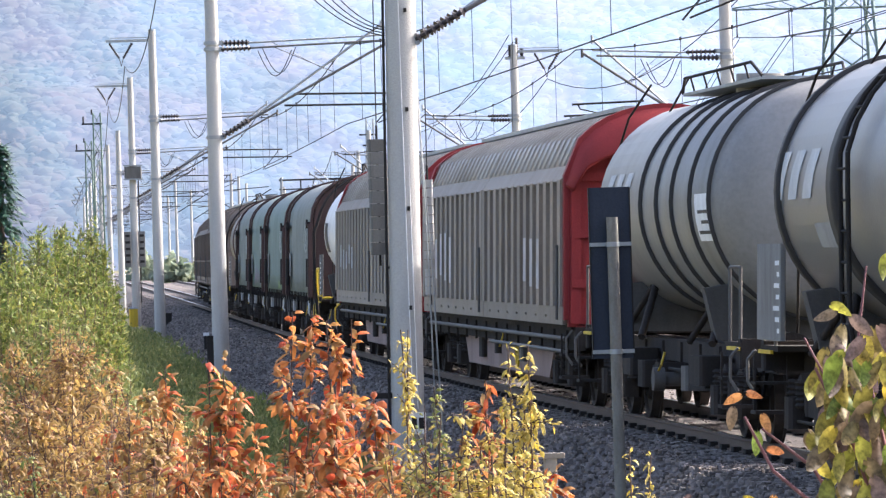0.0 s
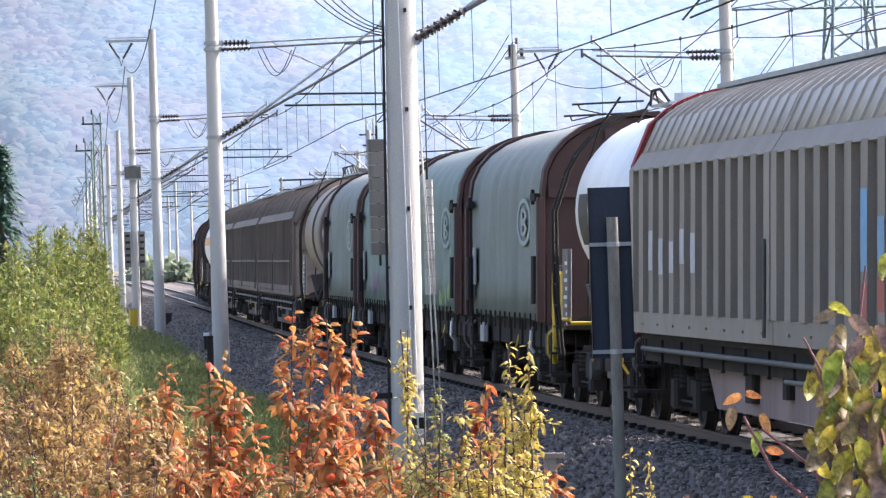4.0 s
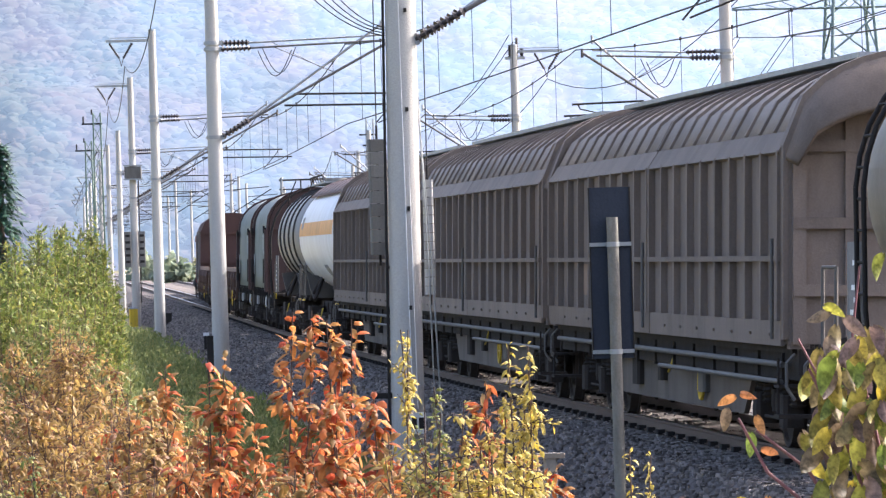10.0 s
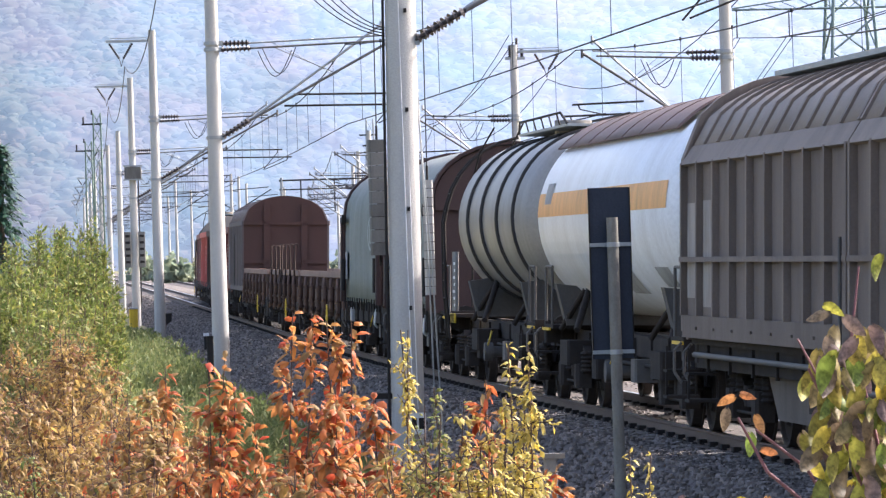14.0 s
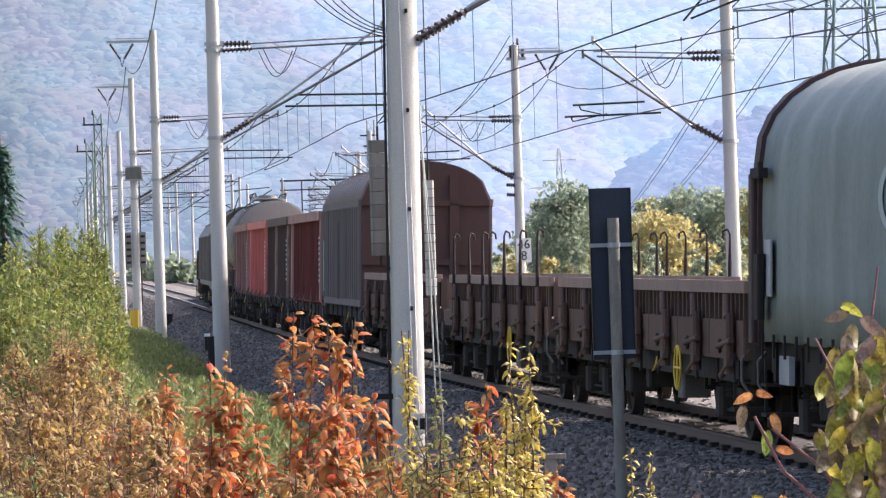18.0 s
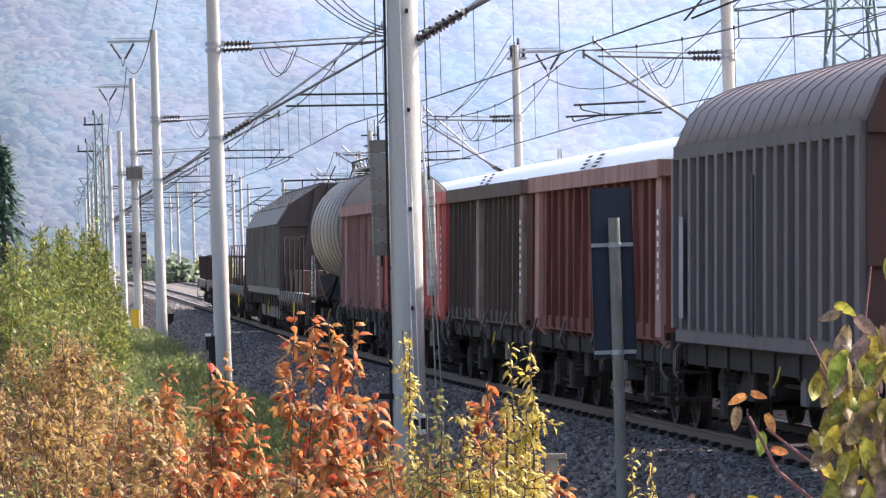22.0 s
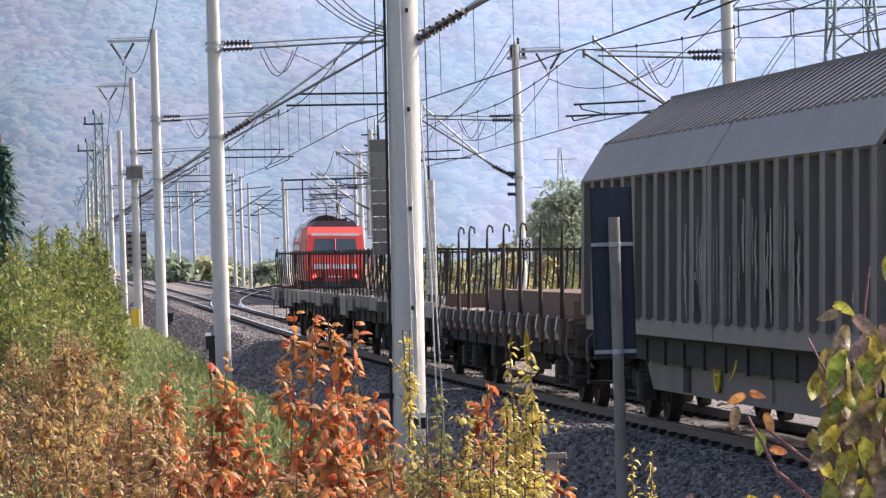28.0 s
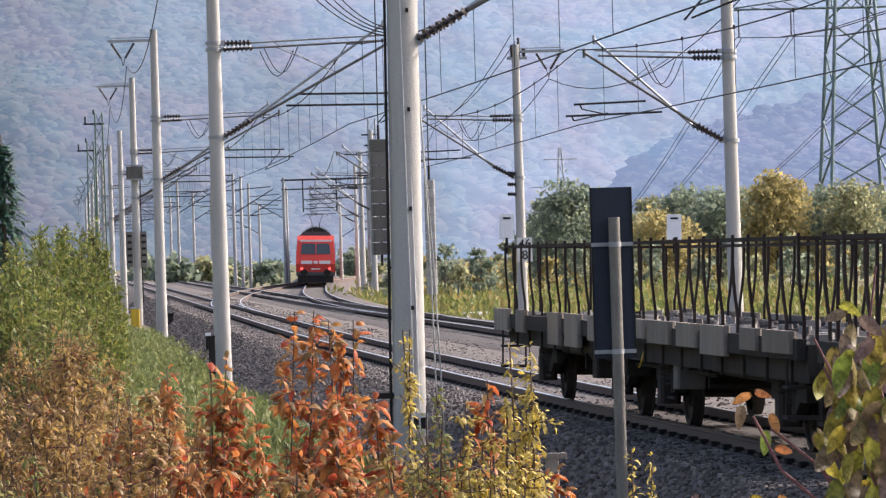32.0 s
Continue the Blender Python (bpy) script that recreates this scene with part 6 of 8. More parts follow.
def tarp_wagon(label, q0, q1, b0, b1, cloth, logo=True, marks=()):
    """A short bogie coil wagon under a hooped tarpaulin, with arched steel ends."""
    t = wagon("tarpaulin_wagon", label, q0, q1, "tarpaulin wagons")
    c = (q0 + q1) / 2
    y0, y1 = b0 - c, b1 - c
    underframe(t, q0 - c + 0.6, q1 - c - 0.6, 0.8, 1.2)
    out = tarp_outline()
    g = Geo()
    n = 7
    L = y1 - y0 - 0.3
    ob = part("tarpaulin", Geo(), cloth, t)
    sh = Geo()
    sh.shell(out, y0 + 0.15, y1 - 0.15, 0.03, True, 56)
    vs = []
    for (x, y, z) in sh.v:
        u = (y - y0 - 0.15) / L * n
        ph = 0.5 - 0.5 * math.cos(2 * math.pi * u)
        k = 1 - 0.022 * ph
        dz = 0.05 * ph * max(0, z - 3.0) / 1.2
        w = 0.016 * noise.noise((x * 1.3, y * 1.7 + q0, z * 0.9)) + 0.007 * noise.noise((x * 2.0, y * 4.0 + q0, z * 0.7))
        hem = 0.05 * noise.noise((0.0, y * 2.0 + q0, 1.0)) if z < 1.3 else 0
        vs.append((x * (k + w), y, z - dz + hem))
    sh.v = vs
    ob.data = mesh_of(sh, "tarpaulin", cloth)
    for k in range(n * 2 + 1):
        yy = y0 + 0.2 + (L - 0.1) * k / (n * 2)
        for sx in (-1, 1):
            part("tarp_strap", Geo().box(sx * 1.46 - 0.012, sx * 1.46 + 0.012, yy, yy + 0.05, 1.05, 1.3), BLACK, ob)
    for y, sg in ((y0, -1), (y1, 1)):
        prof = [(x * 1.0, z) for x, z in tarp_outline(1.42, 1.15, 3.1, 4.17)]
        ya, yb = (y - 0.1, y + 0.12) if sg < 0 else (y - 0.12, y + 0.1)
        e = part("end_wall", Geo().prism(prof, ya, yb), BROWN_END, t, "arched oxide-brown end wall")
        up = tarp_outline(1.5, 1.18, 3.1, 4.25)
        part("end_hoop", Geo().shell(up, y - 0.16, y + 0.16, 0.06), BROWN_END, e)
        for x in (-0.5, 0.5):
            part("end_post", Geo().box(x - 0.07, x + 0.07, y + sg * 0.1 - 0.06, y + sg * 0.1 + 0.06, 1.2, 4.05 - abs(x) * 0.1), BROWN_END, e)
        part("end_rail", Geo().box(-1.4, 1.4, y + sg * 0.13 - 0.05, y + sg * 0.13 + 0.05, 3.0, 3.14), BROWN_END, e)
        for sx in (-1, 1):
            lk = part("lock_post", Geo().box(sx * 1.5 - 0.06, sx * 1.5 + 0.06, y + sg * 0.05 - 0.12, y + sg * 0.05 + 0.12, 1.2, 3.0, 0.02), BROWN_END, e)
            part("lock_bar", Geo().box(sx * 1.53 - 0.05, sx * 1.53 + 0.05, y - sg * 0.35 - 0.28, y - sg * 0.35 + 0.28, 2.95, 3.06).tube((sx * 1.55, y - sg * 0.55, 2.9), (sx * 1.55, y - sg * 0.55, 3.12), 0.03, 6), BLACK, lk)
            part("lock_box", Geo().box(sx * 1.54 - 0.04, sx * 1.54 + 0.04, y - sg * 0.42 - 0.14, y - sg * 0.42 + 0.14, 1.45, 2.15, 0.02), BLACK, lk)
            part("notice", Geo().box(sx * 1.475 - 0.01, sx * 1.475 + 0.01, y - sg * 0.62 - 0.2, y - sg * 0.62 + 0.2, 1.7, 2.3), PLATE, lk)
        part("platform", Geo().box(-1.3, 1.3, min(y, y + sg * 0.8), max(y, y + sg * 0.8), 1.14, 1.2), FRAME, t)
    for sx in (-1, 1):
        if logo:
            emblem(t, sx * 1.462, y0 + 2.5, 2.66, sx)
    for ya, yb, za, zb2, m in marks:
        splash(t, ya - c, yb - c, za, zb2, m, -1.468)
    ends(t, q0 - c + 0.6, q1 - c - 0.6)
    wheels4(t, q0 - c, q1 - c, 2.7)
    rods(t, (q0 - c + 0.5, q1 - c - 0.5))
    part("white_hook", Geo().path([(-1.4, y0 + 2.0, 1.1), (-1.42, y0 + 2.0, 0.8), (-1.36, y0 + 2.05, 0.72)], 0.025), WHITE, t)
    part("label_box", Geo().box(-1.42, -1.36, y1 - 1.6, y1 - 1.0, 0.78, 1.08), PLATE, t)
    return t


def emblem(t, x, y, z, sx):
    """A faded oval ring with a bar and two lobes on a pale panel."""
    g = Geo()
    n = 22
    for a, b, w in ((0.92, 0.36, 0.1),):
        vs = []
        for i in range(n):
            u = 2 * math.pi * i / n
            vs.append((x + sx * 0.006, y + math.cos(u) * a, z + math.sin(u) * b))
            vs.append((x + sx * 0.006, y + math.cos(u) * (a - w * 2.2), z + math.sin(u) * (b - w * 0.7)))
        g.add(vs, [(2 * i, 2 * i + 1, (2 * i + 3) % (2 * n), (2 * i + 2) % (2 * n)) for i in range(n)])
    g.box(x, x + sx * 0.006, y + 0.16, y + 0.36, z - 0.2, z + 0.2)
    for dz in (-0.1, 0.1):
        m = 12
        vs = []
        for i in range(m + 1):
            u = -math.pi / 2 + math.pi * i / m
            vs.append((x + sx * 0.006, y + 0.16 - math.cos(u) * 0.5, z + dz + math.sin(u) * 0.115))
            vs.append((x + sx * 0.006, y + 0.16 - math.cos(u) * 0.3, z + dz + math.sin(u) * 0.05))
        g.add(vs, [(2 * i, 2 * i + 1, 2 * i + 3, 2 * i + 2) for i in range(m)])
    part("emblem", g, LOGO, t, "faded pale oval emblem printed on the cloth")


TANK_GREY = mat("grey_tank_paint", (0.245, 0.235, 0.22), 0.4, 0.1, (0.11, 0.095, 0.08), 0.6, 1.0, (0.6, 1, 0.4), 0.08, 20)
TANK_DARK = mat("dark_grey_tank_paint", (0.19, 0.185, 0.185), 0.35, 0.1, (0.2, 0.18, 0.16), 0.5, 1.0, (0.6, 1, 0.4), 0.05, 20, top_tint=(0.22, 0.2, 0.18))
TANK_BEIGE = mat("dusty_beige_tank_paint", (0.22, 0.192, 0.16), 0.5, 0.05, (0.11, 0.09, 0.072), 0.6, 1.0, (0.6, 1, 0.4), 0.08, 20)
TANK_WHITE = mat("white_tank_paint", (0.72, 0.73, 0.74), 0.35, 0, (0.4, 0.37, 0.33), 0.4, 1.0, (0.6, 1, 0.4), 0.05, 20)
TANK_BAND = mat("black_tank_band", (0.045, 0.043, 0.042), 0.55, 0.1)
ORANGE = mat("orange_stripe_paint", (0.75, 0.38, 0.12), 0.5)
SHIELD = mat("brown_sun_shield", (0.16, 0.11, 0.1), 0.6, 0, (0.09, 0.07, 0.06), 0.6, 1.2, (1, 0.3, 1))


SADDLE = mat("dark_grey_saddle_steel", (0.1, 0.095, 0.09), 0.7)
BOARD = mat("dull_grey_riveted_board", (0.2, 0.195, 0.19), 0.6, amount=0.5)


def tank_wagon(label, q0, q1, b0, b1, zc, r, paint, bands=(), band_mat=None, stripe=False, shield=False, ladder=None, yellow=False, rings=0, walkway=True, bar=None, cradle_mat=None, plate=True, hazard=False, seams=0, flat_end=False, letters=()):
    """A bogie tank wagon with dished ends, saddles, ladder and top walkway."""
    t = wagon("tank_wagon", label, q0, q1, "tank wagons")
    c = (q0 + q1) / 2
    y0, y1 = b0 - c, b1 - c
    d = 0.06 if flat_end else 0.45
    prof = [(y0, 0.001), (y0 + 0.02, r - 0.06), (y0 + 0.06, r), (y1 - 0.06, r), (y1 - 0.02, r - 0.06), (y1, 0.001)] if flat_end else [(y0, 0.001), (y0 + 0.02, r * 0.35), (y0 + 0.1, r * 0.65), (y0 + 0.24, r * 0.88), (y0 + d, r), (y1 - d, r), (y1 - 0.24, r * 0.88), (y1 - 0.1, r * 0.65), (y1 - 0.02, r * 0.35), (y1, 0.001)]
    tank = part("tank", Geo().lathe_y(prof, zc, 48), paint, t)
    for k, b in enumerate(bands):
        b, bw = b if isinstance(b, tuple) else (b, 0.06)
        yb = b - c
        part("band", Geo().lathe_y([(yb - bw, r), (yb - bw, r + 0.045), (yb + bw, r + 0.045), (yb + bw, r)], zc, 48), band_mat or TANK_BAND, tank, "dark strap round the tank")
    for k in range(seams):
        yb = y0 + d + (y1 - y0 - 2 * d) * k / max(1, seams - 1)
        part("seam", Geo().lathe_y([(yb - 0.012, r), (yb - 0.012, r + 0.01), (yb + 0.012, r + 0.01), (yb + 0.012, r)], zc, 48), TANK_BAND, tank, "dark joint in the cladding")
    if stripe:
        a0, a1 = 0.0, 0.24
        for sx in (-1, 1):
            vs, fs = [], []
            for k in range(7):
                a = a0 + (a1 - a0) * k / 6
                for y in (y0 + d, y1 - d):
                    vs.append((sx * math.cos(a) * (r + 0.004), y, zc + math.sin(a) * (r + 0.004)))
            for k in range(6):
                fs.append((2 * k, 2 * k + 1, 2 * k + 3, 2 * k + 2))
            part("stripe", Geo().add(vs, fs, True), ORANGE, tank, "orange warning stripe along the tank")
    if shield:
        pr = [(-(r + 0.08) * math.cos(a), zc + (r + 0.08) * math.sin(a)) for a in [math.radians(42 + 96 * i / 16) for i in range(17)]]
        sh = part("sun_shield", Geo().shell(pr, y0 + 1.5, y1 - 0.4, 0.02), SHIELD, t, "dull brown sun shield over the tank")
        for k in range(8):
            yy = y0 + 1.55 + (y1 - y0 - 2.0) * k / 7
            part("shield_seam", Geo().shell([(x * 1.006, z + 0.008) for x, z in pr], yy, yy + 0.04, 0.02), SHIELD, sh)
    for y in (y0 + 1.6, y1 - 1.6):
        cr = Geo()
        prof2 = [(-1.15, 1.15), (-1.3, 1.75), (-0.95, zc - r * 0.72 + 0.02), (-0.5, zc - r + 0.1), (0.5, zc - r + 0.1), (0.95, zc - r * 0.72 + 0.02), (1.3, 1.75), (1.15, 1.15)]
        cr.prism(prof2, y - 0.14, y + 0.14)
        part("saddle", cr, cradle_mat or SADDLE, t, "steel saddle carrying the tank")
    if walkway:
        w = Geo().box(-0.5, 0.5, y0 + 2.2, y1 - 2.2, zc + r + 0.06, zc + r + 0.1)
        wk = part("walkway", w, GALV, t)
        for sx in (-1, 1):
            h = Geo().path([(sx * 0.5, y0 + 2.2, zc + r + 0.1), (sx * 0.55, y0 + 2.7, zc + r + 0.28), (sx * 0.55, y1 - 2.7, zc + r + 0.28), (sx * 0.5, y1 - 2.2, zc + r + 0.1)], 0.02)
            k = y0 + 3.2
            while k < y1 - 2.8:
                h.tube((sx * 0.55, k, zc + r + 0.28), (sx * 0.5, k, zc + r + 0.1), 0.014, 5)
                k += 1.1
            part("handrail", h, BLACK, wk)
        for dx, drop in ((-0.45, 0.0), (-0.95, 0.1)):
            sl = Geo().path([(dx, y1 - 2.4, zc + r + 0.3 - drop), (dx - 0.1, y1 - 1.0, zc + r * 0.86), (dx - 0.12, y1 - 0.1, zc + r * 0.55), (dx - 0.12, y1 + 0.1, 1.3)], 0.016)
            part("end_ladder_rail", sl, BLACK, wk)
        part("dome_cover", Geo().tube((0, (y0 + y1) / 2, zc + r), (0, (y0 + y1) / 2, zc + r + 0.24), 0.3, 14), paint, wk)
    if ladder is not None:
        for yl, mt in ladder:
            y = yl - c
            g = Geo()
            for dy in (-0.2, 0.2):
                pts = [(-1.42, y + dy, 0.75), (-1.5, y + dy, 1.6), (-1.52, y + dy, zc)]
                for i in range(1, 8):
                    a = math.pi / 2 * i / 7
                    pts.append((-(r + 0.13) * math.cos(a * 0.9), y + dy, zc + (r + 0.13) * math.sin(a * 0.9)))
                g.path(pts, 0.025, 6)
            for k in range(12):
                z = 0.85 + k * 0.3
                if z < zc + r:
                    x = -1.5 if z < zc else -math.sqrt(max(0.02, (r + 0.13) ** 2 - (z - zc) ** 2))
                    g.tube((x, y - 0.2, z), (x, y + 0.2, z), 0.016, 5)
            lad = part("ladder", g, mt, t, "tall access ladder bent over the tank")
    if plate:
        py = y1 + 0.1 if plate is True else plate - c
        pw = 0.62 if plate is True else 1.5
        part("notice_board", Geo().box(-1.36, -1.3, py, py + pw, 1.22, 2.25, 0.01), BOARD, t, "grey notice board")
        ds = Geo()
        for k in range(7):
            ds.box(-1.366, -1.36, py + 0.06, py + 0.06 + 0.12 + 0.3 * ((k * 37) % 5) / 5, 1.3 + k * 0.12, 1.35 + k * 0.12)
        part("notice_lines", ds, WHITE, t, "pale lines of unreadable lettering")
    if hazard:
        hz = part("hazard_board", Geo().box(-1.4, -1.37, y1 - 0.1, y1 + 0.9, 1.02, 1.18), YELLOW, t, "yellow and black striped board")
        st = Geo()
        for k in range(5):
            yy = y1 - 0.08 + k * 0.2
            st.add([(-1.405, yy, 1.02), (-1.405, yy + 0.09, 1.02), (-1.405, yy + 0.17, 1.18), (-1.405, yy + 0.08, 1.18)], [(0, 1, 2, 3)])
        part("hazard_stripe", st, BLACK, hz)
    if bar:
        for (ya, yb, za, zb2, mt) in bar:
            g = Geo()
            k = 5
            vs = []
            for i in range(k + 1):
                z = za + (zb2 - za) * i / k
                x = -math.sqrt(max(0.01, (r + 0.006) ** 2 - (z - zc) ** 2))
                vs += [(x, ya - c, z), (x, yb - c, z)]
            g.add(vs, [(2 * i, 2 * i + 1, 2 * i + 3, 2 * i + 2) for i in range(k)])
            part("marking", g, mt, tank, "block of faded lettering")
    for yl, zl in letters:
        for k in range(3):
            g = Geo()
            vs = []
            for i in range(5):
                z = zl + 0.5 * i / 4
                x = -math.sqrt(max(0.01, (r + 0.007) ** 2 - (z - zc) ** 2))
                ya = yl - c + 0.85 * k - 0.08 * i
                vs += [(x, ya, z), (x, ya + 0.5, z)]
            part("logo_bar", g.add(vs, [(2 * i, 2 * i + 1, 2 * i + 3, 2 * i + 2) for i in range(4)]), LOGO_W, tank, "white slanted logo bar")
    underframe(t, q0 - c + 0.6, q1 - c - 0.6, 0.8, 1.08, half=0.8)
    for y, sg in ((q0 - c + 0.6, 1), (q1 - c - 0.6, -1)):
        part("end_platform", Geo().box(-1.3, 1.3, min(y, y + sg * 1.1), max(y, y + sg * 1.1), 1.1, 1.16), FRAME, t)
        part("platform_edge", Geo().box(-1.33, -1.3, min(y, y + sg * 0.8), max(y, y + sg * 0.8), 1.07, 1.11), YELLOW, t, "thin yellow platform edge")
        part("end_railing", Geo().path([(-1.28, y + sg * 0.1, 1.16), (-1.28, y + sg * 0.1, 2.0), (-1.28, y + sg * 0.85, 2.0), (-1.28, y + sg * 0.85, 1.16)], 0.02), HANDLE, t)
    for y in (y0 + 2.4, y1 - 2.4):
        part("side_box", Geo().box(-1.28, -0.9, y - 0.45, y + 0.45, 0.6, 0.95, 0.03), FRAME, t, "grimy equipment box beside the saddle")
        part("strut", Geo().tube((-1.2, y - 0.9, 1.1), (-0.9, y - 0.1, 1.75), 0.05, 6).tube((-1.2, y + 0.9, 1.1), (-0.9, y + 0.1, 1.75), 0.045, 6), FRAME, t)
    vg = Geo().tube((-0.2, 0, zc - r + 0.05), (-0.2, 0, 0.62), 0.13, 10).tube((-1.2, 0, 0.6), (0.6, 0, 0.6), 0.09, 10).tube((-1.32, 0, 0.6), (-1.18, 0, 0.6), 0.15, 10).tube((-0.6, 0, 0.6), (-0.6, 0, 0.95), 0.05, 6)
    part("discharge_pipe", vg, SADDLE, t, "grey discharge pipe with its flange")
    part("valve_wheel", ring_geo(-0.62, 0.5, 0.92, 0.14, 0.02, 10), BLACK, t)
    ends(t, q0 - c + 0.6, q1 - c - 0.6)
    wheels4(t, q0 - c, q1 - c, 2.5)
    rods(t, (q0 - c + 0.5, q1 - c - 0.5), material=YELLOW if yellow else None)
    if yellow:
        g = Geo()
        y = q1 - c - 1.0
        g.path([(-1.35, y - 1.4, 1.25), (-1.35, y + 0.4, 1.25), (-1.35, y + 0.4, 1.9), (-1.35, y - 0.6, 1.9), (-1.35, y - 0.6, 1.25)], 0.03)
        g.path([(-1.35, y - 1.6, 1.2), (1.35, y - 1.6, 1.2), (1.35, y - 0.2, 1.2)], 0.03)
        g.tube((-1.38, y, 0.6), (-1.38, y, 1.5), 0.04, 6)
        part("platform_railing", g, YELLOW, t, "yellow platform railing")
    return t


STEEL_RUST = mat("rusty_brown_side", (0.1, 0.062, 0.048), 0.75, 0, (0.08, 0.055, 0.045), 0.6, 1.5, vary=0.15)
# Recess shade is put into darker wall paint and lighter posts.
OPEN_RED = mat("bright_red_wagon_paint", (0.33, 0.05, 0.042), 0.6, 0, (0.22, 0.065, 0.05), 0.7, 1.4, vary=0.12)
OPEN_OXIDE = mat("shade_darkened_oxide_red", (0.17, 0.055, 0.048), 0.7, 0, (0.08, 0.035, 0.03), 0.85, 1.4, vary=0.15)
OPEN_DARK = mat("rusted_dark_brown", (0.11, 0.078, 0.065), 0.75, 0, (0.075, 0.05, 0.042), 0.8, 1.4, vary=0.15)
RIM_RED = mat("lightened_red_post_and_rim", (0.56, 0.17, 0.14), 0.65, 0, (0.3, 0.1, 0.08), 0.7, 2.2)
RIM_PALE = mat("weathered_rim_lightened_post", (0.34, 0.2, 0.17), 0.75, 0, (0.17, 0.08, 0.068), 0.9, 2.2)
PLANK = mat("grey_brown_planks", (0.2, 0.16, 0.125), 0.85, 0, (0.1, 0.08, 0.065), 0.6, 1.3, (1, 0.2, 1), vary=0.2)


RUSTY_POST = mat("rusty_lightened_post", (0.27, 0.185, 0.145), 0.75, 0, (0.09, 0.06, 0.05), 0.8, 3.0, (1, 1, 0.6), vary=0.2)


def open_wagon(label, q0, q1, paint, rim, wide=()):
    """A high-sided open wagon with pressed posts and a heavy top rim."""
    t = wagon("open_wagon", label, q0, q1, "open goods wagons")
    c = (q0 + q1) / 2
    y0, y1 = q0 - c + 0.55, q1 - c - 0.55
    zb, zt, W = 1.2, 3.12, 1.36
    part("floor", Geo().box(-W, W, y0, y1, 1.12, zb), FRAME, t)
    n = 16
    for sx in (-1, 1):
        ny, nz = 60, 6
        vs, fs = [], []
        for lay in (0, 1):
            for i in range(ny + 1):
                for k in range(nz + 1):
                    y, z = y0 + (y1 - y0) * i / ny, zb + (zt - zb) * k / nz
                    dent = 0.05 * noise.noise((y * 1.1 + q0, z * 0.8, sx)) + 0.02 * noise.noise((y * 3.0 + q0, z * 2.0, sx + 4))
                    vs.append((sx * (W - 0.015 - 0.05 * lay + dent * 0.5), y, z))
        m = (ny + 1) * (nz + 1)
        for i in range(ny):
            for k in range(nz):
                a = i * (nz + 1) + k
                fs += [(a, a + nz + 1, a + nz + 2, a + 1), (m + a, m + a + 1, m + a + nz + 2, m + a + nz + 1)]
        wall = part("side_wall", Geo().add(vs, fs, True), paint, t, "dented steel side wall")
        part("top_rim", Geo().box(sx * W - 0.1, sx * W + 0.12, y0 - 0.05, y1 + 0.05, zt - 0.02, zt + 0.2, 0.03), rim, wall)
        for k in range(n + 1):
            yy = y0 + (y1 - y0 - 0.16) * k / n
            wd = 0.55 if k in wide else 0.075
            dp = 0.05 + 0.012 * ((k * 7 + int(q0)) % 3)
            cut = 0.03 if wd > 0.2 else 0.01
            o = [(sx * (W - 0.1), yy, zb - 0.22), (sx * (W + dp), yy + cut, zb - 0.05), (sx * (W + dp), yy + wd - cut, zb - 0.05), (sx * (W - 0.1), yy + wd, zb - 0.22),
                 (sx * (W - 0.1), yy, zt), (sx * (W + dp * 0.8), yy + cut, zt), (sx * (W + dp * 0.8), yy + wd - cut, zt), (sx * (W - 0.1), yy + wd, zt)]
            # Most posts take the lighter tone, so the wall between reads as shaded.
            part("side_post", Geo().add(o, [(0, 1, 2, 3), (4, 7, 6, 5), (0, 4, 5, 1), (1, 5, 6, 2), (2, 6, 7, 3)]), (RUSTY_POST if rim is OPEN_DARK else rim) if k in wide or (k * 5 + int(q0)) % 5 else paint, wall)
        part("bottom_rail", Geo().box(sx * W - 0.02, sx * W + 0.08, y0, y1, zb - 0.1, zb + 0.1), paint, wall)
        for k in (2, 6, 10, 14):
            yy = y0 + (y1 - y0) * (k + 0.5) / n
            part("door_hook", Geo().path([(sx * (W + 0.12), yy, 1.25), (sx * (W + 0.2), yy, 1.0), (sx * (W + 0.12), yy + 0.1, 0.85)], 0.02), HANDLE, wall)
        bars = Geo()
        for k in range(9):
            bars.box(sx * (W + 0.09) - 0.004, sx * (W + 0.09) + 0.004, y0 + 0.03, y0 + 0.13, 1.6 + k * 0.13, 1.67 + k * 0.13)
        part("lettering", bars, WHITE, wall, "worn white lettering, unreadable")
    for y, sg in ((y0, -1), (y1, 1)):
        e = part("end_wall", Geo().box(-W, W, y - 0.03, y + 0.03, zb, zt + 0.1), paint, t)
        for x in (-0.9, -0.3, 0.3, 0.9):
            part("end_post", Geo().box(x - 0.08, x + 0.08, y + sg * 0.05 - 0.06, y + sg * 0.05 + 0.06, 1.0, zt), paint, e)
        part("end_rim", Geo().box(-W - 0.1, W + 0.1, y - 0.1, y + 0.1, zt, zt + 0.2, 0.02), rim, e)
    underframe(t, y0, y1, 0.82, 1.12)
    ends(t, y0 - 0.05, y1 + 0.05)
    wheels4(t, y0 - 0.5, y1 + 0.5, 2.6)
    rods(t, (y0 - 0.05, y1 + 0.05))
    return t


RAIL_PALE = mat("weathered_pinkish_brown_side", (0.24, 0.17, 0.14), 0.75, 0, (0.12, 0.085, 0.07), 0.6, 1.3, vary=0.1)


SIDE_RIB_ME = mesh_of(Geo().box(-0.025, 0.025, 0, 0.06, 0, 0.32), "side_rib", STEEL_RUST)


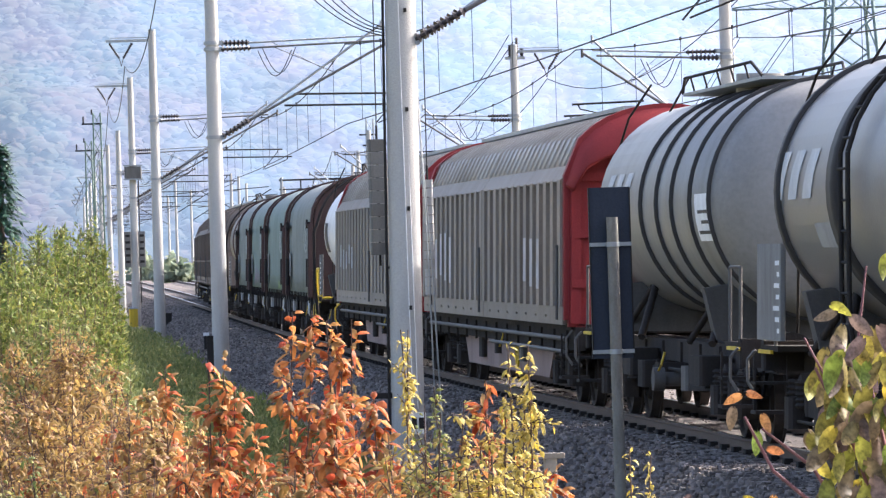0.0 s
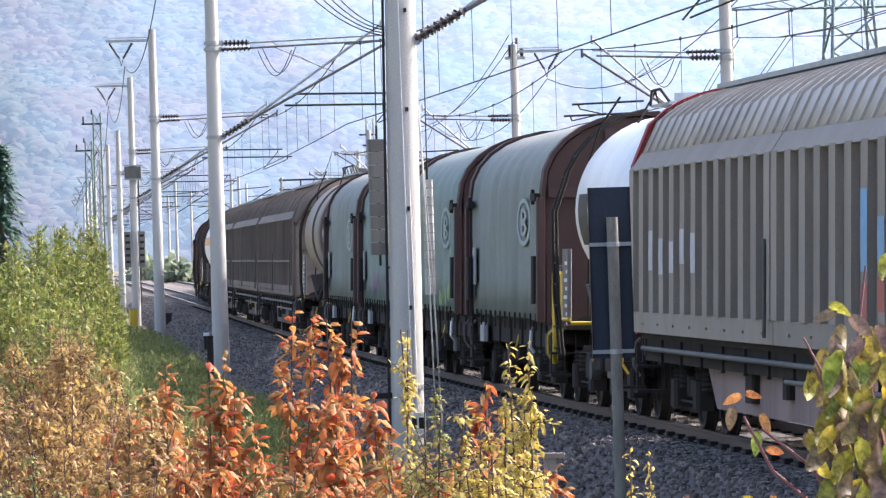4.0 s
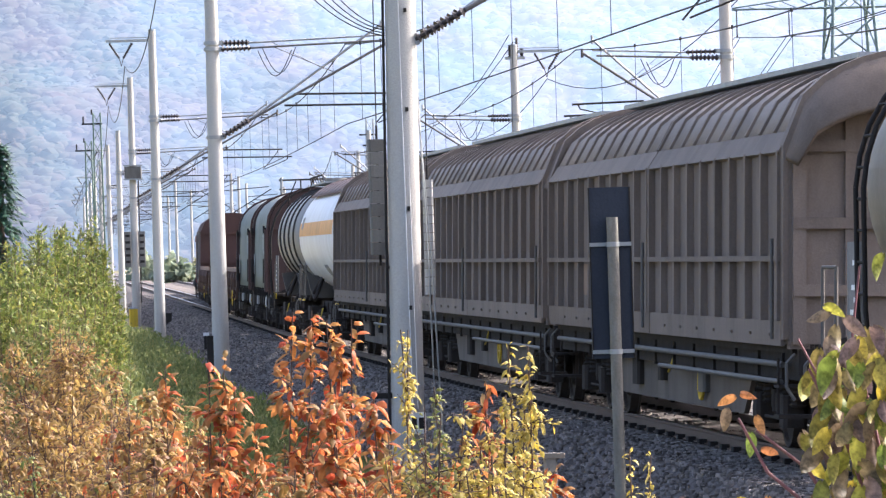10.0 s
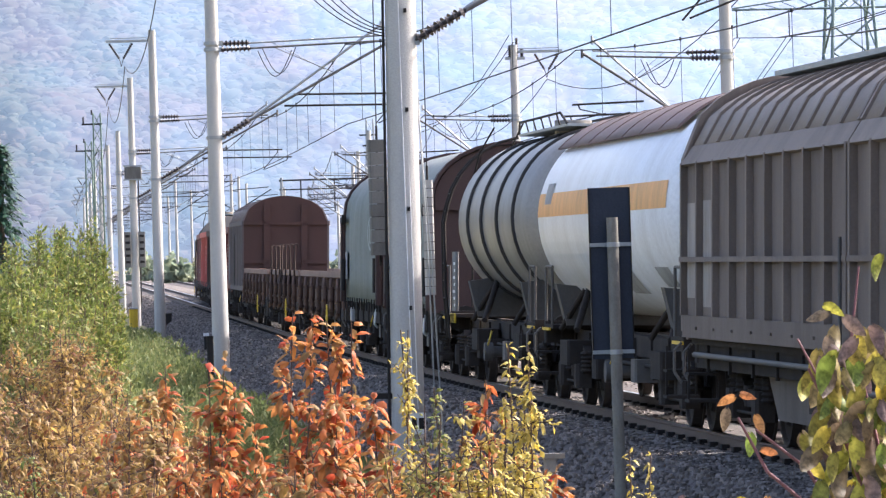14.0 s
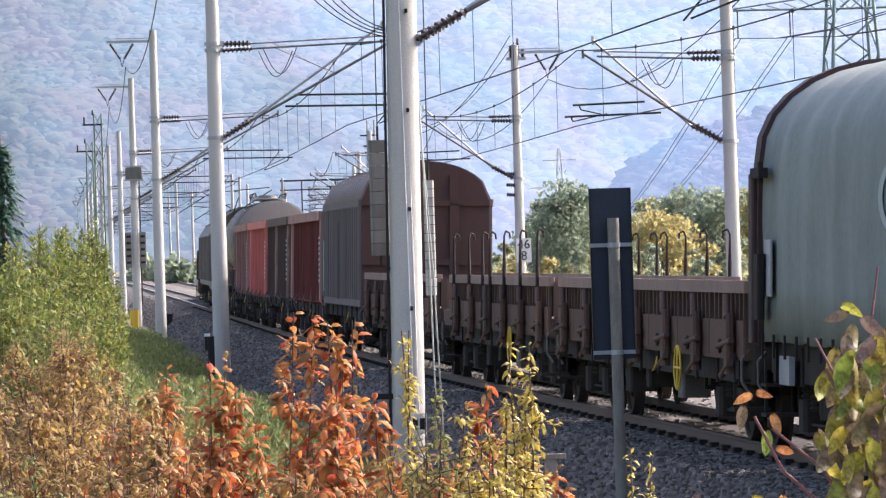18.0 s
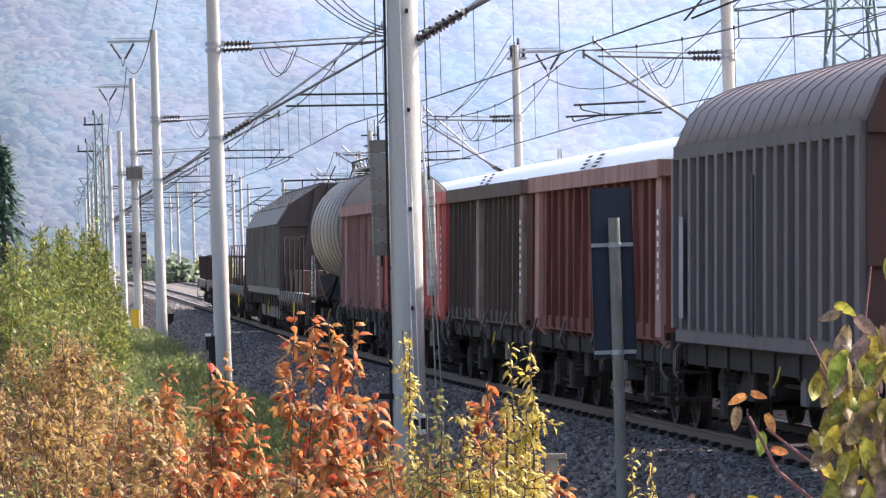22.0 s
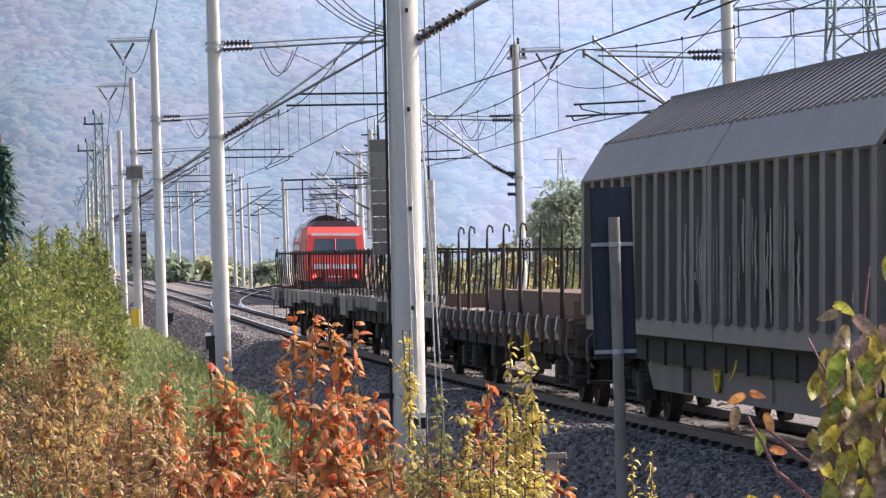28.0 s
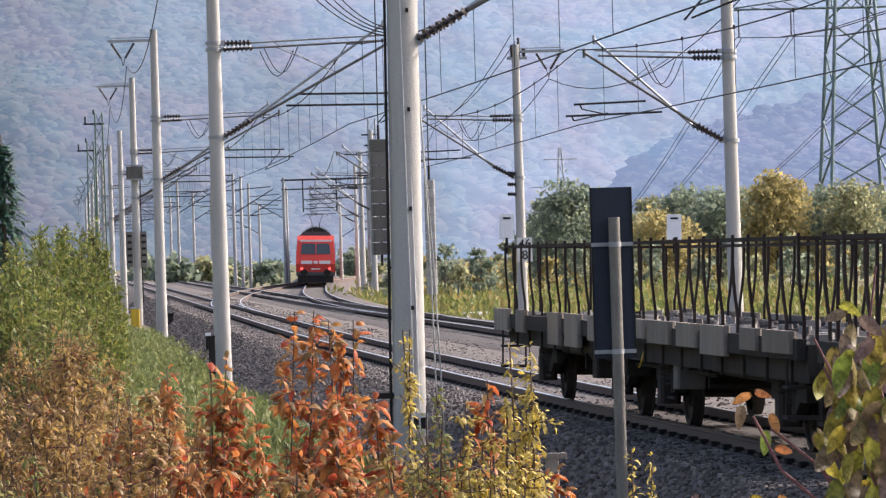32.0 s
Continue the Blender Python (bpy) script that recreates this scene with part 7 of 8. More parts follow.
def stake_wagon(label, q0, q1, stakes, walls=True, wall_h=0.52, hook=True, paint=None, load=None, blocks=True):
    """A long flat wagon with drop sides and upright stakes with hooked tips."""
    t = wagon("flat_wagon", label, q0, q1, "flat wagons")
    c = (q0 + q1) / 2
    y0, y1 = q0 - c + 0.6, q1 - c - 0.6
    paint = paint or STEEL_RUST
    part("deck", Geo().box(-1.35, 1.35, y0, y1, 1.16, 1.26), PLANK, t)
    for sx in (-1, 1):
        sill = part("side_sill", Geo().box(sx * 1.35 - 0.05, sx * 1.35 + 0.05, y0, y1, 0.98, 1.24), paint, t)
        k = y0 + 0.3
        i = 0
        while k < y1 - 0.5 and blocks and not walls:
            b = part("stake_pocket", Geo().box(sx * 1.43 - 0.06, sx * 1.43 + 0.06, k, k + 0.2, 0.9, 1.26, 0.02), paint, sill)
            part("catch", Geo().path([(sx * 1.5, k + 0.1, 1.3), (sx * 1.53, k + 0.12, 1.1), (sx * 1.46, k + 0.16, 0.95)], 0.022, 5), GALV, b)
            part("side_block", Geo().box(sx * 1.42 - 0.04, sx * 1.42 + 0.04, k + 0.4, k + 0.85, 0.95, 1.22, 0.02), PLANK, sill)
            k += 1.25
            i += 1
        if walls:
            a = y0
            while a < y1 - 1.2:
                b = min(a + 2.5, y1)
                w = part("drop_side", Geo().box(sx * 1.33 - 0.02, sx * 1.33 + 0.02, a + 0.02, b - 0.02, 1.28, 1.26 + wall_h), BLACK, t)
                part("side_rim", Geo().box(sx * 1.36 - 0.05, sx * 1.36 + 0.05, a + 0.005, b - 0.005, 1.2 + wall_h, 1.34 + wall_h, 0.01), RAIL_PALE, w)
                part("side_panel", Geo().box(sx * 1.38 - 0.03, sx * 1.38 + 0.03, a + 0.03, b - 0.03, 1.02, 1.42, 0.01), STEEL_RUST, w)
                lv = Geo().box(sx * 1.47 - 0.05, sx * 1.47 + 0.05, a + 0.5, a + 0.75, 0.82, 1.5, 0.03).tube((sx * 1.5, a + 0.6, 1.45), (sx * 1.46, a + 0.95, 1.68), 0.04, 6)
                lv.tube((sx * 1.5, a + 0.3, 1.2), (sx * 1.5, a + 1.3, 1.12), 0.035, 6).tube((sx * 1.5, a + 0.4, 0.95), (sx * 1.5, a + 1.0, 0.8), 0.04, 6)
                part("stanchion_lever", lv, STEEL_RUST, w, "hinged rusty stanchion catch")
                part("lashing_ring", ring_geo(sx * 1.43, a + 1.6, 1.12, 0.07, 0.014, 8), BLACK, w)
                kk = a + 0.12
                while kk < b - 0.1 and sx < 0:
                    child(w, "side_rib", SIDE_RIB_ME, Matrix.Translation((sx * 1.36, kk, 1.42)))
                    kk += 0.3
                a = b
        for (qs, h) in stakes:
            ys = qs - c
            if hook:
                pts = [(sx * 1.43, ys, 0.95), (sx * 1.43, ys, 1.26 + h - 0.08), (sx * 1.4, ys + 0.04, 1.26 + h), (sx * 1.34, ys + 0.06, 1.26 + h - 0.03), (sx * 1.33, ys + 0.06, 1.26 + h - 0.12)]
                st = Geo().tube(pts[0], (sx * 1.43, ys, 1.26 + h * 0.6), 0.035, 8, 0.028).tube((sx * 1.43, ys, 1.26 + h * 0.6), pts[1], 0.028, 8, 0.014).path(pts[1:], 0.015)
            else:
                st = Geo().tube((sx * 1.43, ys, 0.95), (sx * 1.43, ys, 1.26 + h), 0.05, 8, 0.035)
            part("stake", st, SLAT, t, "dark steel stake")
    for y in (y0, y1):
        part("end_board", Geo().box(-1.33, 1.33, y - 0.04, y + 0.04, 1.26, 1.26 + (wall_h if walls else 0.25)), paint, t)
    if load:
        part("load", Geo().box(-1.2, 1.2, load[0] - c, load[1] - c, 1.27, load[2], 0.05), load[3], t, "low rusty steel load on the deck")
    underframe(t, y0, y1, 0.72, 1.14)
    ends(t, y0 - 0.05, y1 + 0.05)
    wheels4(t, y0 - 0.5, y1 + 0.5, 2.9)
    for yy in (y0 + 4.4,):
        part("brake_wheel", ring_geo(-1.5, yy, 0.82, 0.26, 0.014), YELLOW, t, "yellow hand brake wheel")
    rods(t, (y0, y1))
    return t


def arched_van(label, q0, q1):
    """A covered van with a barrel roof, ribbed grey-brown sides and a brown bulkhead end."""
    t = wagon("covered_van", label, q0 - 0.6, q1 + 0.6)
    c = (q0 + q1) / 2
    y0, y1 = q0 - c, q1 - c
    zb, ze, zt, W = 1.2, 3.3, 4.25, 1.38
    part("floor", Geo().box(-W, W, y0, y1, 1.1, zb), FRAME, t)
    for sx in (-1, 1):
        w = part("side_wall", Geo().box(min(sx * W, sx * (W - 0.05)), max(sx * W, sx * (W - 0.05)), y0, y1, zb, ze), VAN_SIDE, t)
        for k in range(19):
            yy = y0 + (y1 - y0 - 0.08) * k / 18
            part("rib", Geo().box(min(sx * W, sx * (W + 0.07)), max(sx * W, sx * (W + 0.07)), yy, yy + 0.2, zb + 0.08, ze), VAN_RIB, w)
        part("eave", Geo().box(sx * W - 0.06, sx * W + 0.1, y0, y1, ze - 0.02, ze + 0.14, 0.02), VAN_RIB, w)
        part("sill", Geo().box(sx * W - 0.03, sx * W + 0.1, y0, y1, zb - 0.08, zb + 0.06), VAN_SIDE, w)
        part("notice", Geo().box(sx * (W + 0.075) - 0.005, sx * (W + 0.075) + 0.005, y1 - 0.9, y1 - 0.6, 1.4, 2.6), PLATE, w)
        g = Geo().tube((sx * (W + 0.1), (y0 + y1) / 2, 1.25), (sx * (W + 0.1), (y0 + y1) / 2, 3.0), 0.02, 6)
        part("door_lever", g, HANDLE, w)
    prof = roof_profile(W + 0.04, ze + 0.12, zt, 16, power=2.0)
    rf = part("roof", Geo().shell(prof, y0 - 0.02, y1 + 0.02, 0.04), VAN_ROOF, t)
    for k in range(17):
        yy = y0 + (y1 - y0 - 0.05) * k / 16
        part("roof_seam", Geo().shell([(x * 1.004, z + 0.01) for x, z in prof], yy, yy + 0.025, 0.02, smooth=False), VAN_ROOF, rf)
    for y, sg in ((y0, -1), (y1, 1)):
        pr = [(-W, 1.1)] + roof_profile(W, ze + 0.1, zt + 0.01, 16) + [(W, 1.1)]
        ya, yb = (y - 0.06, y + 0.03) if sg < 0 else (y - 0.03, y + 0.06)
        e = part("end_wall", Geo().prism(pr, ya, yb), BULKHEAD, t, "rusty brown arched bulkhead end")
        for x in (-0.62, 0.62):
            part("end_post", Geo().box(x - 0.1, x + 0.1, y + sg * 0.08 - 0.06, y + sg * 0.08 + 0.08, 1.15, 3.95), BULKHEAD, e)
        for z in (2.02, 3.3):
            part("end_rail", Geo().box(-W, W, y + sg * 0.09 - 0.05, y + sg * 0.09 + 0.06, z, z + 0.12), BULKHEAD, e)
        part("end_handle", Geo().path([(-0.95, y + sg * 0.1, 1.78), (-0.95, y + sg * 0.18, 1.78), (-0.7, y + sg * 0.18, 1.78), (-0.7, y + sg * 0.1, 1.78)], 0.02), BLACK, e)
    underframe(t, y0, y1)
    ends(t, y0 - 0.05, y1 + 0.05)
    axle(t, y0 + 2.2)
    axle(t, y1 - 2.2)
    rods(t, (y0, y1))
    return t


# Rib and side tones are set apart to suggest shade between ribs.
VAN_RIB = mat("lightened_van_rib", (0.155, 0.132, 0.128), 0.7, 0, (0.11, 0.09, 0.084), 0.6, 1.4, vary=0.15)
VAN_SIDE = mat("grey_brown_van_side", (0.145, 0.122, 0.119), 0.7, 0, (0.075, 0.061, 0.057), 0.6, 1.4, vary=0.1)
VAN_ROOF = mat("dull_mauve_roof", (0.2, 0.165, 0.16), 0.6, 0, (0.12, 0.1, 0.095), 0.5, 1.0, (1, 0.3, 1))
BULKHEAD = mat("rust_brown_bulkhead", (0.075, 0.042, 0.037), 0.7, 0, (0.055, 0.036, 0.032), 0.8, 0.8, (1, 1, 0.5))
# The lighter rib tone paints groove shade into the hood's sides.
HOOD_RIB = mat("lightened_hood_rib", (0.155, 0.137, 0.123), 0.65, 0, (0.06, 0.05, 0.045), 0.6, 1.3, vary=0.15)
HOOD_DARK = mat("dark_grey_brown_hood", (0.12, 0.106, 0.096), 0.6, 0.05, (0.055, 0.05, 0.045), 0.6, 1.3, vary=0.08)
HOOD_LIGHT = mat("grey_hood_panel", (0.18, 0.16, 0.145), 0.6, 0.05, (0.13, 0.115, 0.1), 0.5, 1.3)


SMEAR = mat("faint_brownish_smear", (0.24, 0.2, 0.17), 0.7, amount=0.9, dirt=(0.08, 0.07, 0.06), scale=6)


def hood_wagon(label, q0, q1, split):
    """A tall wagon with ribbed walls, sloping grey upper panels and a folded ridge roof."""
    t = wagon("hood_wagon", label, q0 - 0.65, q1 + 0.65)
    c = (q0 + q1) / 2
    y0, y1, ys = q0 - c, q1 - c, split - c
    zb, ze, W = 1.25, 3.15, 1.42
    part("floor", Geo().box(-1.35, 1.35, y0, y1, 1.12, zb), FRAME, t)
    sk = Geo()
    for sx in (-1, 1):
        prof = [(y0 + 3.6, 1.0), (y1 - 3.6, 1.0), (y1 - 4.6, 0.45), (y0 + 4.6, 0.45)]
        o = [(sx * 1.1, y, z) for y, z in prof] + [(sx * 1.17, y, z) for y, z in prof]
        sk.add(o, [(0, 1, 2, 3), (7, 6, 5, 4), (0, 4, 5, 1), (1, 5, 6, 2), (2, 6, 7, 3), (3, 7, 4, 0)])
    part("side_truss", sk, HOOD_DARK, t)
    for a, b in ((y0 + 0.02, ys - 0.03), (ys + 0.03, y1 - 0.02)):
        for sx in (-1, 1):
            w = part("side_wall", Geo().box(min(sx * W, sx * (W - 0.05)), max(sx * W, sx * (W - 0.05)), a, b, zb, ze), HOOD_DARK, t)
            n = 11
            for k in range(n + 1):
                yy = a + (b - a - 0.3) * k / n
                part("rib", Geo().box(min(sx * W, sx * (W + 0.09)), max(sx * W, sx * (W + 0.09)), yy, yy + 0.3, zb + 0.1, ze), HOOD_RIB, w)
            part("sill", Geo().box(sx * W - 0.02, sx * W + 0.11, a, b, zb - 0.1, zb + 0.12), HOOD_LIGHT, w)
            o = [(sx * (W + 0.1), a, ze), (sx * (W + 0.1), b, ze), (sx * (W - 0.22), b, ze + 0.52), (sx * (W - 0.22), a, ze + 0.52)]
            o += [(p[0] - sx * 0.04, p[1], p[2] - 0.03) for p in o]
            part("upper_panel", Geo().add(o, [(0, 1, 2, 3), (7, 6, 5, 4), (0, 4, 5, 1), (1, 5, 6, 2), (2, 6, 7, 3), (3, 7, 4, 0)]), HOOD_LIGHT, w)
            slope = [(sx * (W - 0.2), ze + 0.46), (sx * 0.25, 4.22), (sx * 0.25, 4.16), (sx * (W - 0.2), ze + 0.4)]
            rf = part("roof", Geo().prism(slope if sx < 0 else slope[::-1], a, b), HOOD_DARK, t, "ribbed sloping roof")
            n2 = int((b - a) / 0.5)
            for k in range(n2):
                ya, yb = a + (b - a) * k / n2, a + (b - a) * (k + 0.55) / n2
                p = [(sx * (W - 0.2), ya, ze + 0.52), (sx * (W - 0.2), yb, ze + 0.52), (sx * 0.25, yb, 4.29), (sx * 0.25, ya, 4.29)]
                p += [(x, y, z - 0.08) for x, y, z in p]
                part("roof_fold", Geo().add(p, [(0, 1, 2, 3), (7, 6, 5, 4), (0, 4, 5, 1), (1, 5, 6, 2), (2, 6, 7, 3), (3, 7, 4, 0)]), HOOD_DARK, rf)
    part("ridge", Geo().box(-0.3, 0.3, y0 + 0.1, y1 - 0.1, 4.22, 4.31, 0.02), HOOD_DARK, t)
    for y, sg in ((y0, -1), (y1, 1)):
        pr = [(-W, 1.15), (-W, ze), (-W + 0.24, ze + 0.5), (-0.3, 4.27), (0.3, 4.27), (W - 0.24, ze + 0.5), (W, ze), (W, 1.15)]
        ya, yb = (y - 0.08, y + 0.02) if sg < 0 else (y - 0.02, y + 0.08)
        e = part("end_wall", Geo().prism(pr, ya, yb), BULK_DARK, t, "dark brown end wall with A-shaped posts")
        for x in (-1, 1):
            o = [(x * 0.75, 1.2), (x * 0.95, 1.2), (x * 0.42, 4.2), (x * 0.24, 4.2)]
            oo = [(p, y + sg * 0.06, z) for p, z in o] + [(p, y + sg * 0.2, z) for p, z in o]
            part("end_post", Geo().add(oo, [(0, 1, 2, 3), (7, 6, 5, 4), (0, 4, 5, 1), (1, 5, 6, 2), (2, 6, 7, 3), (3, 7, 4, 0)]), BULK_DARK, e)
        part("end_rail", Geo().box(-W, W, y + sg * 0.1 - 0.05, y + sg * 0.1 + 0.06, 3.08, 3.22), BULK_DARK, e)
        part("end_rail", Geo().box(-W, W, y + sg * 0.1 - 0.05, y + sg * 0.1 + 0.06, 2.1, 2.2), BULK_DARK, e)
    splash(t, 456.2 - c, 464.3 - c, 1.4, 2.75, SMEAR, -W - 0.094)
    splash(t, y0 + 1.2, y0 + 2.2, 1.45, 2.2, GRAFF_W, -W - 0.004, 9)
    underframe(t, y0 - 0.1, y1 + 0.1, 0.82, 1.12)
    ends(t, y0 - 0.1, y1 + 0.1)
    wheels4(t, y0, y1, 2.4)
    part("brake_wheel", ring_geo(-1.2, ys + 1.2, 0.75, 0.2), YELLOW, t, "yellow hand brake wheel")
    rods(t, (y0, y1))
    return t


BULK_DARK = mat("dark_chocolate_steel", (0.075, 0.062, 0.056), 0.7, 0, (0.05, 0.04, 0.035), 0.6)
SLAT = mat("dark_oxidised_slats", (0.03, 0.022, 0.02), 0.75, 0, (0.06, 0.04, 0.032), 0.5, vary=0.2)
SLABS = mat("pale_weathered_timber", (0.23, 0.2, 0.165), 0.85, 0, (0.12, 0.1, 0.085), 0.6, vary=0.35)
SCRAP = mat("pale_scrap", (0.24, 0.22, 0.2), 0.7, island=0.75)


def slat_wagon(label, q0, q1, tail=False, seed=1):
    """A long low wagon fenced by curved steel slats, with pale timber blocks along its sill."""
    rng = random.Random(seed)
    t = wagon("slatted_flat_wagon", label, q0, q1, "slatted wagons")
    c = (q0 + q1) / 2
    y0, y1 = q0 - c + 0.7, q1 - c - 0.5
    part("deck", Geo().box(-1.3, 1.3, y0, y1, 1.1, 1.2), FRAME, t)
    for sx in (-1, 1):
        fence = part("top_rail", Geo().box(sx * 1.36 - 0.018, sx * 1.36 + 0.018, y0 + 0.1, y1 - 0.05, 2.28, 2.325), SLAT, t)
        n = int((y1 - y0) / 1.1)
        for k in range(n + 1):
            yy = y0 + 0.15 + (y1 - y0 - 0.3) * k / n
            pts = [(0, 2.36), (0.0, 2.05), (0.01, 1.85), (0.035, 1.62), (0.06, 1.45), (0.06, 1.15)]
            g = Geo()
            for (a, za), (b, zb) in zip(pts[:-1], pts[1:]):
                o = []
                for dx, z in ((a, za), (b, zb)):
                    o += [(sx * (1.355 - dx), yy - 0.03, z), (sx * (1.385 - dx), yy - 0.03, z), (sx * (1.385 - dx), yy + 0.03, z), (sx * (1.355 - dx), yy + 0.03, z)]
                g.add(o, [(0, 1, 5, 4), (1, 2, 6, 5), (2, 3, 7, 6), (3, 0, 4, 7), (0, 3, 2, 1), (4, 5, 6, 7)])
            part("slat", g, SLAT, fence)
            if k % 2 == 0 and rng.random() < 0.85:
                h = rng.choice((0.24, 0.28, 0.34, 0.46))
                part("timber_block", Geo().box(sx * 1.42 - 0.04, sx * 1.42 + 0.04, yy + 0.1, yy + 0.1 + rng.uniform(1.0, 2.0), 1.34 - h, 1.34, 0.015), SLABS, t, "pale weathered timber block" if k == 0 else "")
        part("side_sill", Geo().box(sx * 1.36 - 0.05, sx * 1.36 + 0.05, y0, y1, 1.04, 1.26), BLACK, t)
    g = Geo()
    for _ in range(260):
        x, y = rng.uniform(-1.2, 1.2), rng.uniform(y0 + 0.4, y1 - 0.4)
        a, b, h = rng.uniform(0.03, 0.22), rng.uniform(0.05, 0.3), rng.uniform(0.02, 0.13)
        g.box(x - a / 2, x + a / 2, y - b / 2, y + b / 2, 1.2, 1.2 + h, 0.02)
    part("scrap_load", g, SCRAP, t, "scattered pale debris on the deck", kind="stuff")
    for y in (y0, y1):
        ef = part("end_rail", Geo().box(-1.36, 1.36, y - 0.03, y + 0.03, 2.28, 2.32), SLAT, t)
        for k in range(7):
            x = -1.2 + 2.4 * k / 6
            part("end_bar", Geo().box(x - 0.015, x + 0.015, y - 0.03, y + 0.03, 1.2, 2.29), SLAT, ef)
    b = Geo()
    for sx in (-1, 1):
        b.box(sx * 0.9 - 0.08, sx * 0.9 + 0.08, y0 + 3, y1 - 3, 0.72, 0.95)
    part("deep_sill", b, BLACK, t, "deep black girder")
    underframe(t, y0, y1, 0.8, 1.1)
    ends(t, y0 - 0.05, y1 + 0.05)
    axle(t, y0 + 2.6)
    axle(t, (y0 + y1) / 2 - 2.2)
    axle(t, (y0 + y1) / 2 + 2.2)
    axle(t, y1 - 3.2)
    if tail:
        for x in (-1.33, 1.33):
            s = part("tail_marker", Geo().box(x - 0.115, x + 0.115, y1 + 0.02, y1 + 0.05, 2.42, 2.82, 0.0), TAILW, t, "white reflecting tail marker plate")
            part("marker_foot", Geo().box(x - 0.02, x + 0.02, y1, y1 + 0.04, 2.2, 2.45), BLACK, s)
            part("marker_slot", Geo().box(x - 0.06, x + 0.06, y1 + 0.012, y1 + 0.02, 2.74, 2.77), BLACK, s)
    return t


TAILW = mat("white_reflector", (0.85, 0.86, 0.88), 0.4, amount=0.1)

LOGO_W = mat("worn_white_logo_paint", (0.55, 0.55, 0.54), 0.6, amount=0.5, dirt=(0.3, 0.3, 0.3), scale=4)
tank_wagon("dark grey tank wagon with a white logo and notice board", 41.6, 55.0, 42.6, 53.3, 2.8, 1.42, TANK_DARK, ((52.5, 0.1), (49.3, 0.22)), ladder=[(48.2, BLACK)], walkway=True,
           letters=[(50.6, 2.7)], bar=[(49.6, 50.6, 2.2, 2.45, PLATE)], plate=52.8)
tank_wagon("grey tank wagon with dark ribs, a ladder and a pale patch", 55.2, 70.0, 57.0, 67.8, 2.78, 1.38, TANK_GREY, ((57.5, 0.03), (59.0, 0.03), (60.5, 0.03), (63.2, 0.035), (61.8, 0.03)), plate=66.4, letters=[(64.6, 2.7)],
           bar=[(57.7, 58.7, 2.3, 2.85, WHITE), (57.75, 58.6, 2.38, 2.42, TANK_BAND), (57.75, 58.3, 2.5, 2.54, TANK_BAND), (57.75, 58.5, 2.62, 2.66, TANK_BAND)])
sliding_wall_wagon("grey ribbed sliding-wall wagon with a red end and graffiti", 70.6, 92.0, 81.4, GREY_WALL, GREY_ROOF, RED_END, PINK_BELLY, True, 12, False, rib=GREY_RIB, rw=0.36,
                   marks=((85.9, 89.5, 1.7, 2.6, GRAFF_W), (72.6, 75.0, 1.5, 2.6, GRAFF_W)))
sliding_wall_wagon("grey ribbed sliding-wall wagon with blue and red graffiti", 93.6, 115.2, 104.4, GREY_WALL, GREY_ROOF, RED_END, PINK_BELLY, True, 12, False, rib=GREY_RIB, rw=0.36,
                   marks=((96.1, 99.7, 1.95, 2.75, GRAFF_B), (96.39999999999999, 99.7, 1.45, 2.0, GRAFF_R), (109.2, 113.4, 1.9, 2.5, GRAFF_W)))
tank_wagon("short pale tank wagon with a yellow platform railing", 115.9, 125.0, 116.4, 122.6, 2.78, 1.32, TANK_WHITE, (), ladder=[(122.9, BLACK)], yellow=True, walkway=True, bar=[(120.8, 121.8, 2.3, 3.0, TANK_BAND)])
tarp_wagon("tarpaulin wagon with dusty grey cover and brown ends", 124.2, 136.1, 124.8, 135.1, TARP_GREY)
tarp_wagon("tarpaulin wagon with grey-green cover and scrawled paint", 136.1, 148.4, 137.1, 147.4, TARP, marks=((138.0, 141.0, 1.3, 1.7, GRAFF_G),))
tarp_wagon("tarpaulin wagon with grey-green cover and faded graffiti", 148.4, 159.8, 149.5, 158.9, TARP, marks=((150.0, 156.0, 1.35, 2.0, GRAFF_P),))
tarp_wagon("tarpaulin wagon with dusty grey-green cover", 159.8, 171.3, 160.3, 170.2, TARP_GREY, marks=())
tank_wagon("dusty beige tank wagon with brown straps and a ladder", 171.3, 184.6, 171.9, 181.4, 2.76, 1.38, TANK_BEIGE, ((174.1, 0.45), (177.2, 0.07)), SHIELD, ladder=[(180.6, BLACK)], hazard=True,
           letters=[], bar=[(172.5, 173.4, 2.4, 2.85, WHITE), (172.6, 173.2, 2.45, 2.52, TANK_BAND), (172.7, 173.3, 2.6, 2.66, TANK_BAND), (175.2, 176.2, 1.75, 1.95, WHITE)])
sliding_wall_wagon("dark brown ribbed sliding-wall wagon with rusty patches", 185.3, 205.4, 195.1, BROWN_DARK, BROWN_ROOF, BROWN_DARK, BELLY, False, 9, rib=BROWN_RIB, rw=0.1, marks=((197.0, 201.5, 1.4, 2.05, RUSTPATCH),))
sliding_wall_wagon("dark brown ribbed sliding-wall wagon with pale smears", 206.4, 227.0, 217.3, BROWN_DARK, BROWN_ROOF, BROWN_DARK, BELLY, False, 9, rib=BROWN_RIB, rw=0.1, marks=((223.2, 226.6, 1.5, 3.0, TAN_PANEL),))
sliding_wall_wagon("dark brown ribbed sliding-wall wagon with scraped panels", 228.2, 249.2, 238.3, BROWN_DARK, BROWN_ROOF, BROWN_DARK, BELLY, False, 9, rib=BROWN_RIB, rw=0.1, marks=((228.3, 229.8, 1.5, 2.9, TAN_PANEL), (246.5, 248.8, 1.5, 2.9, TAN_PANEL)))
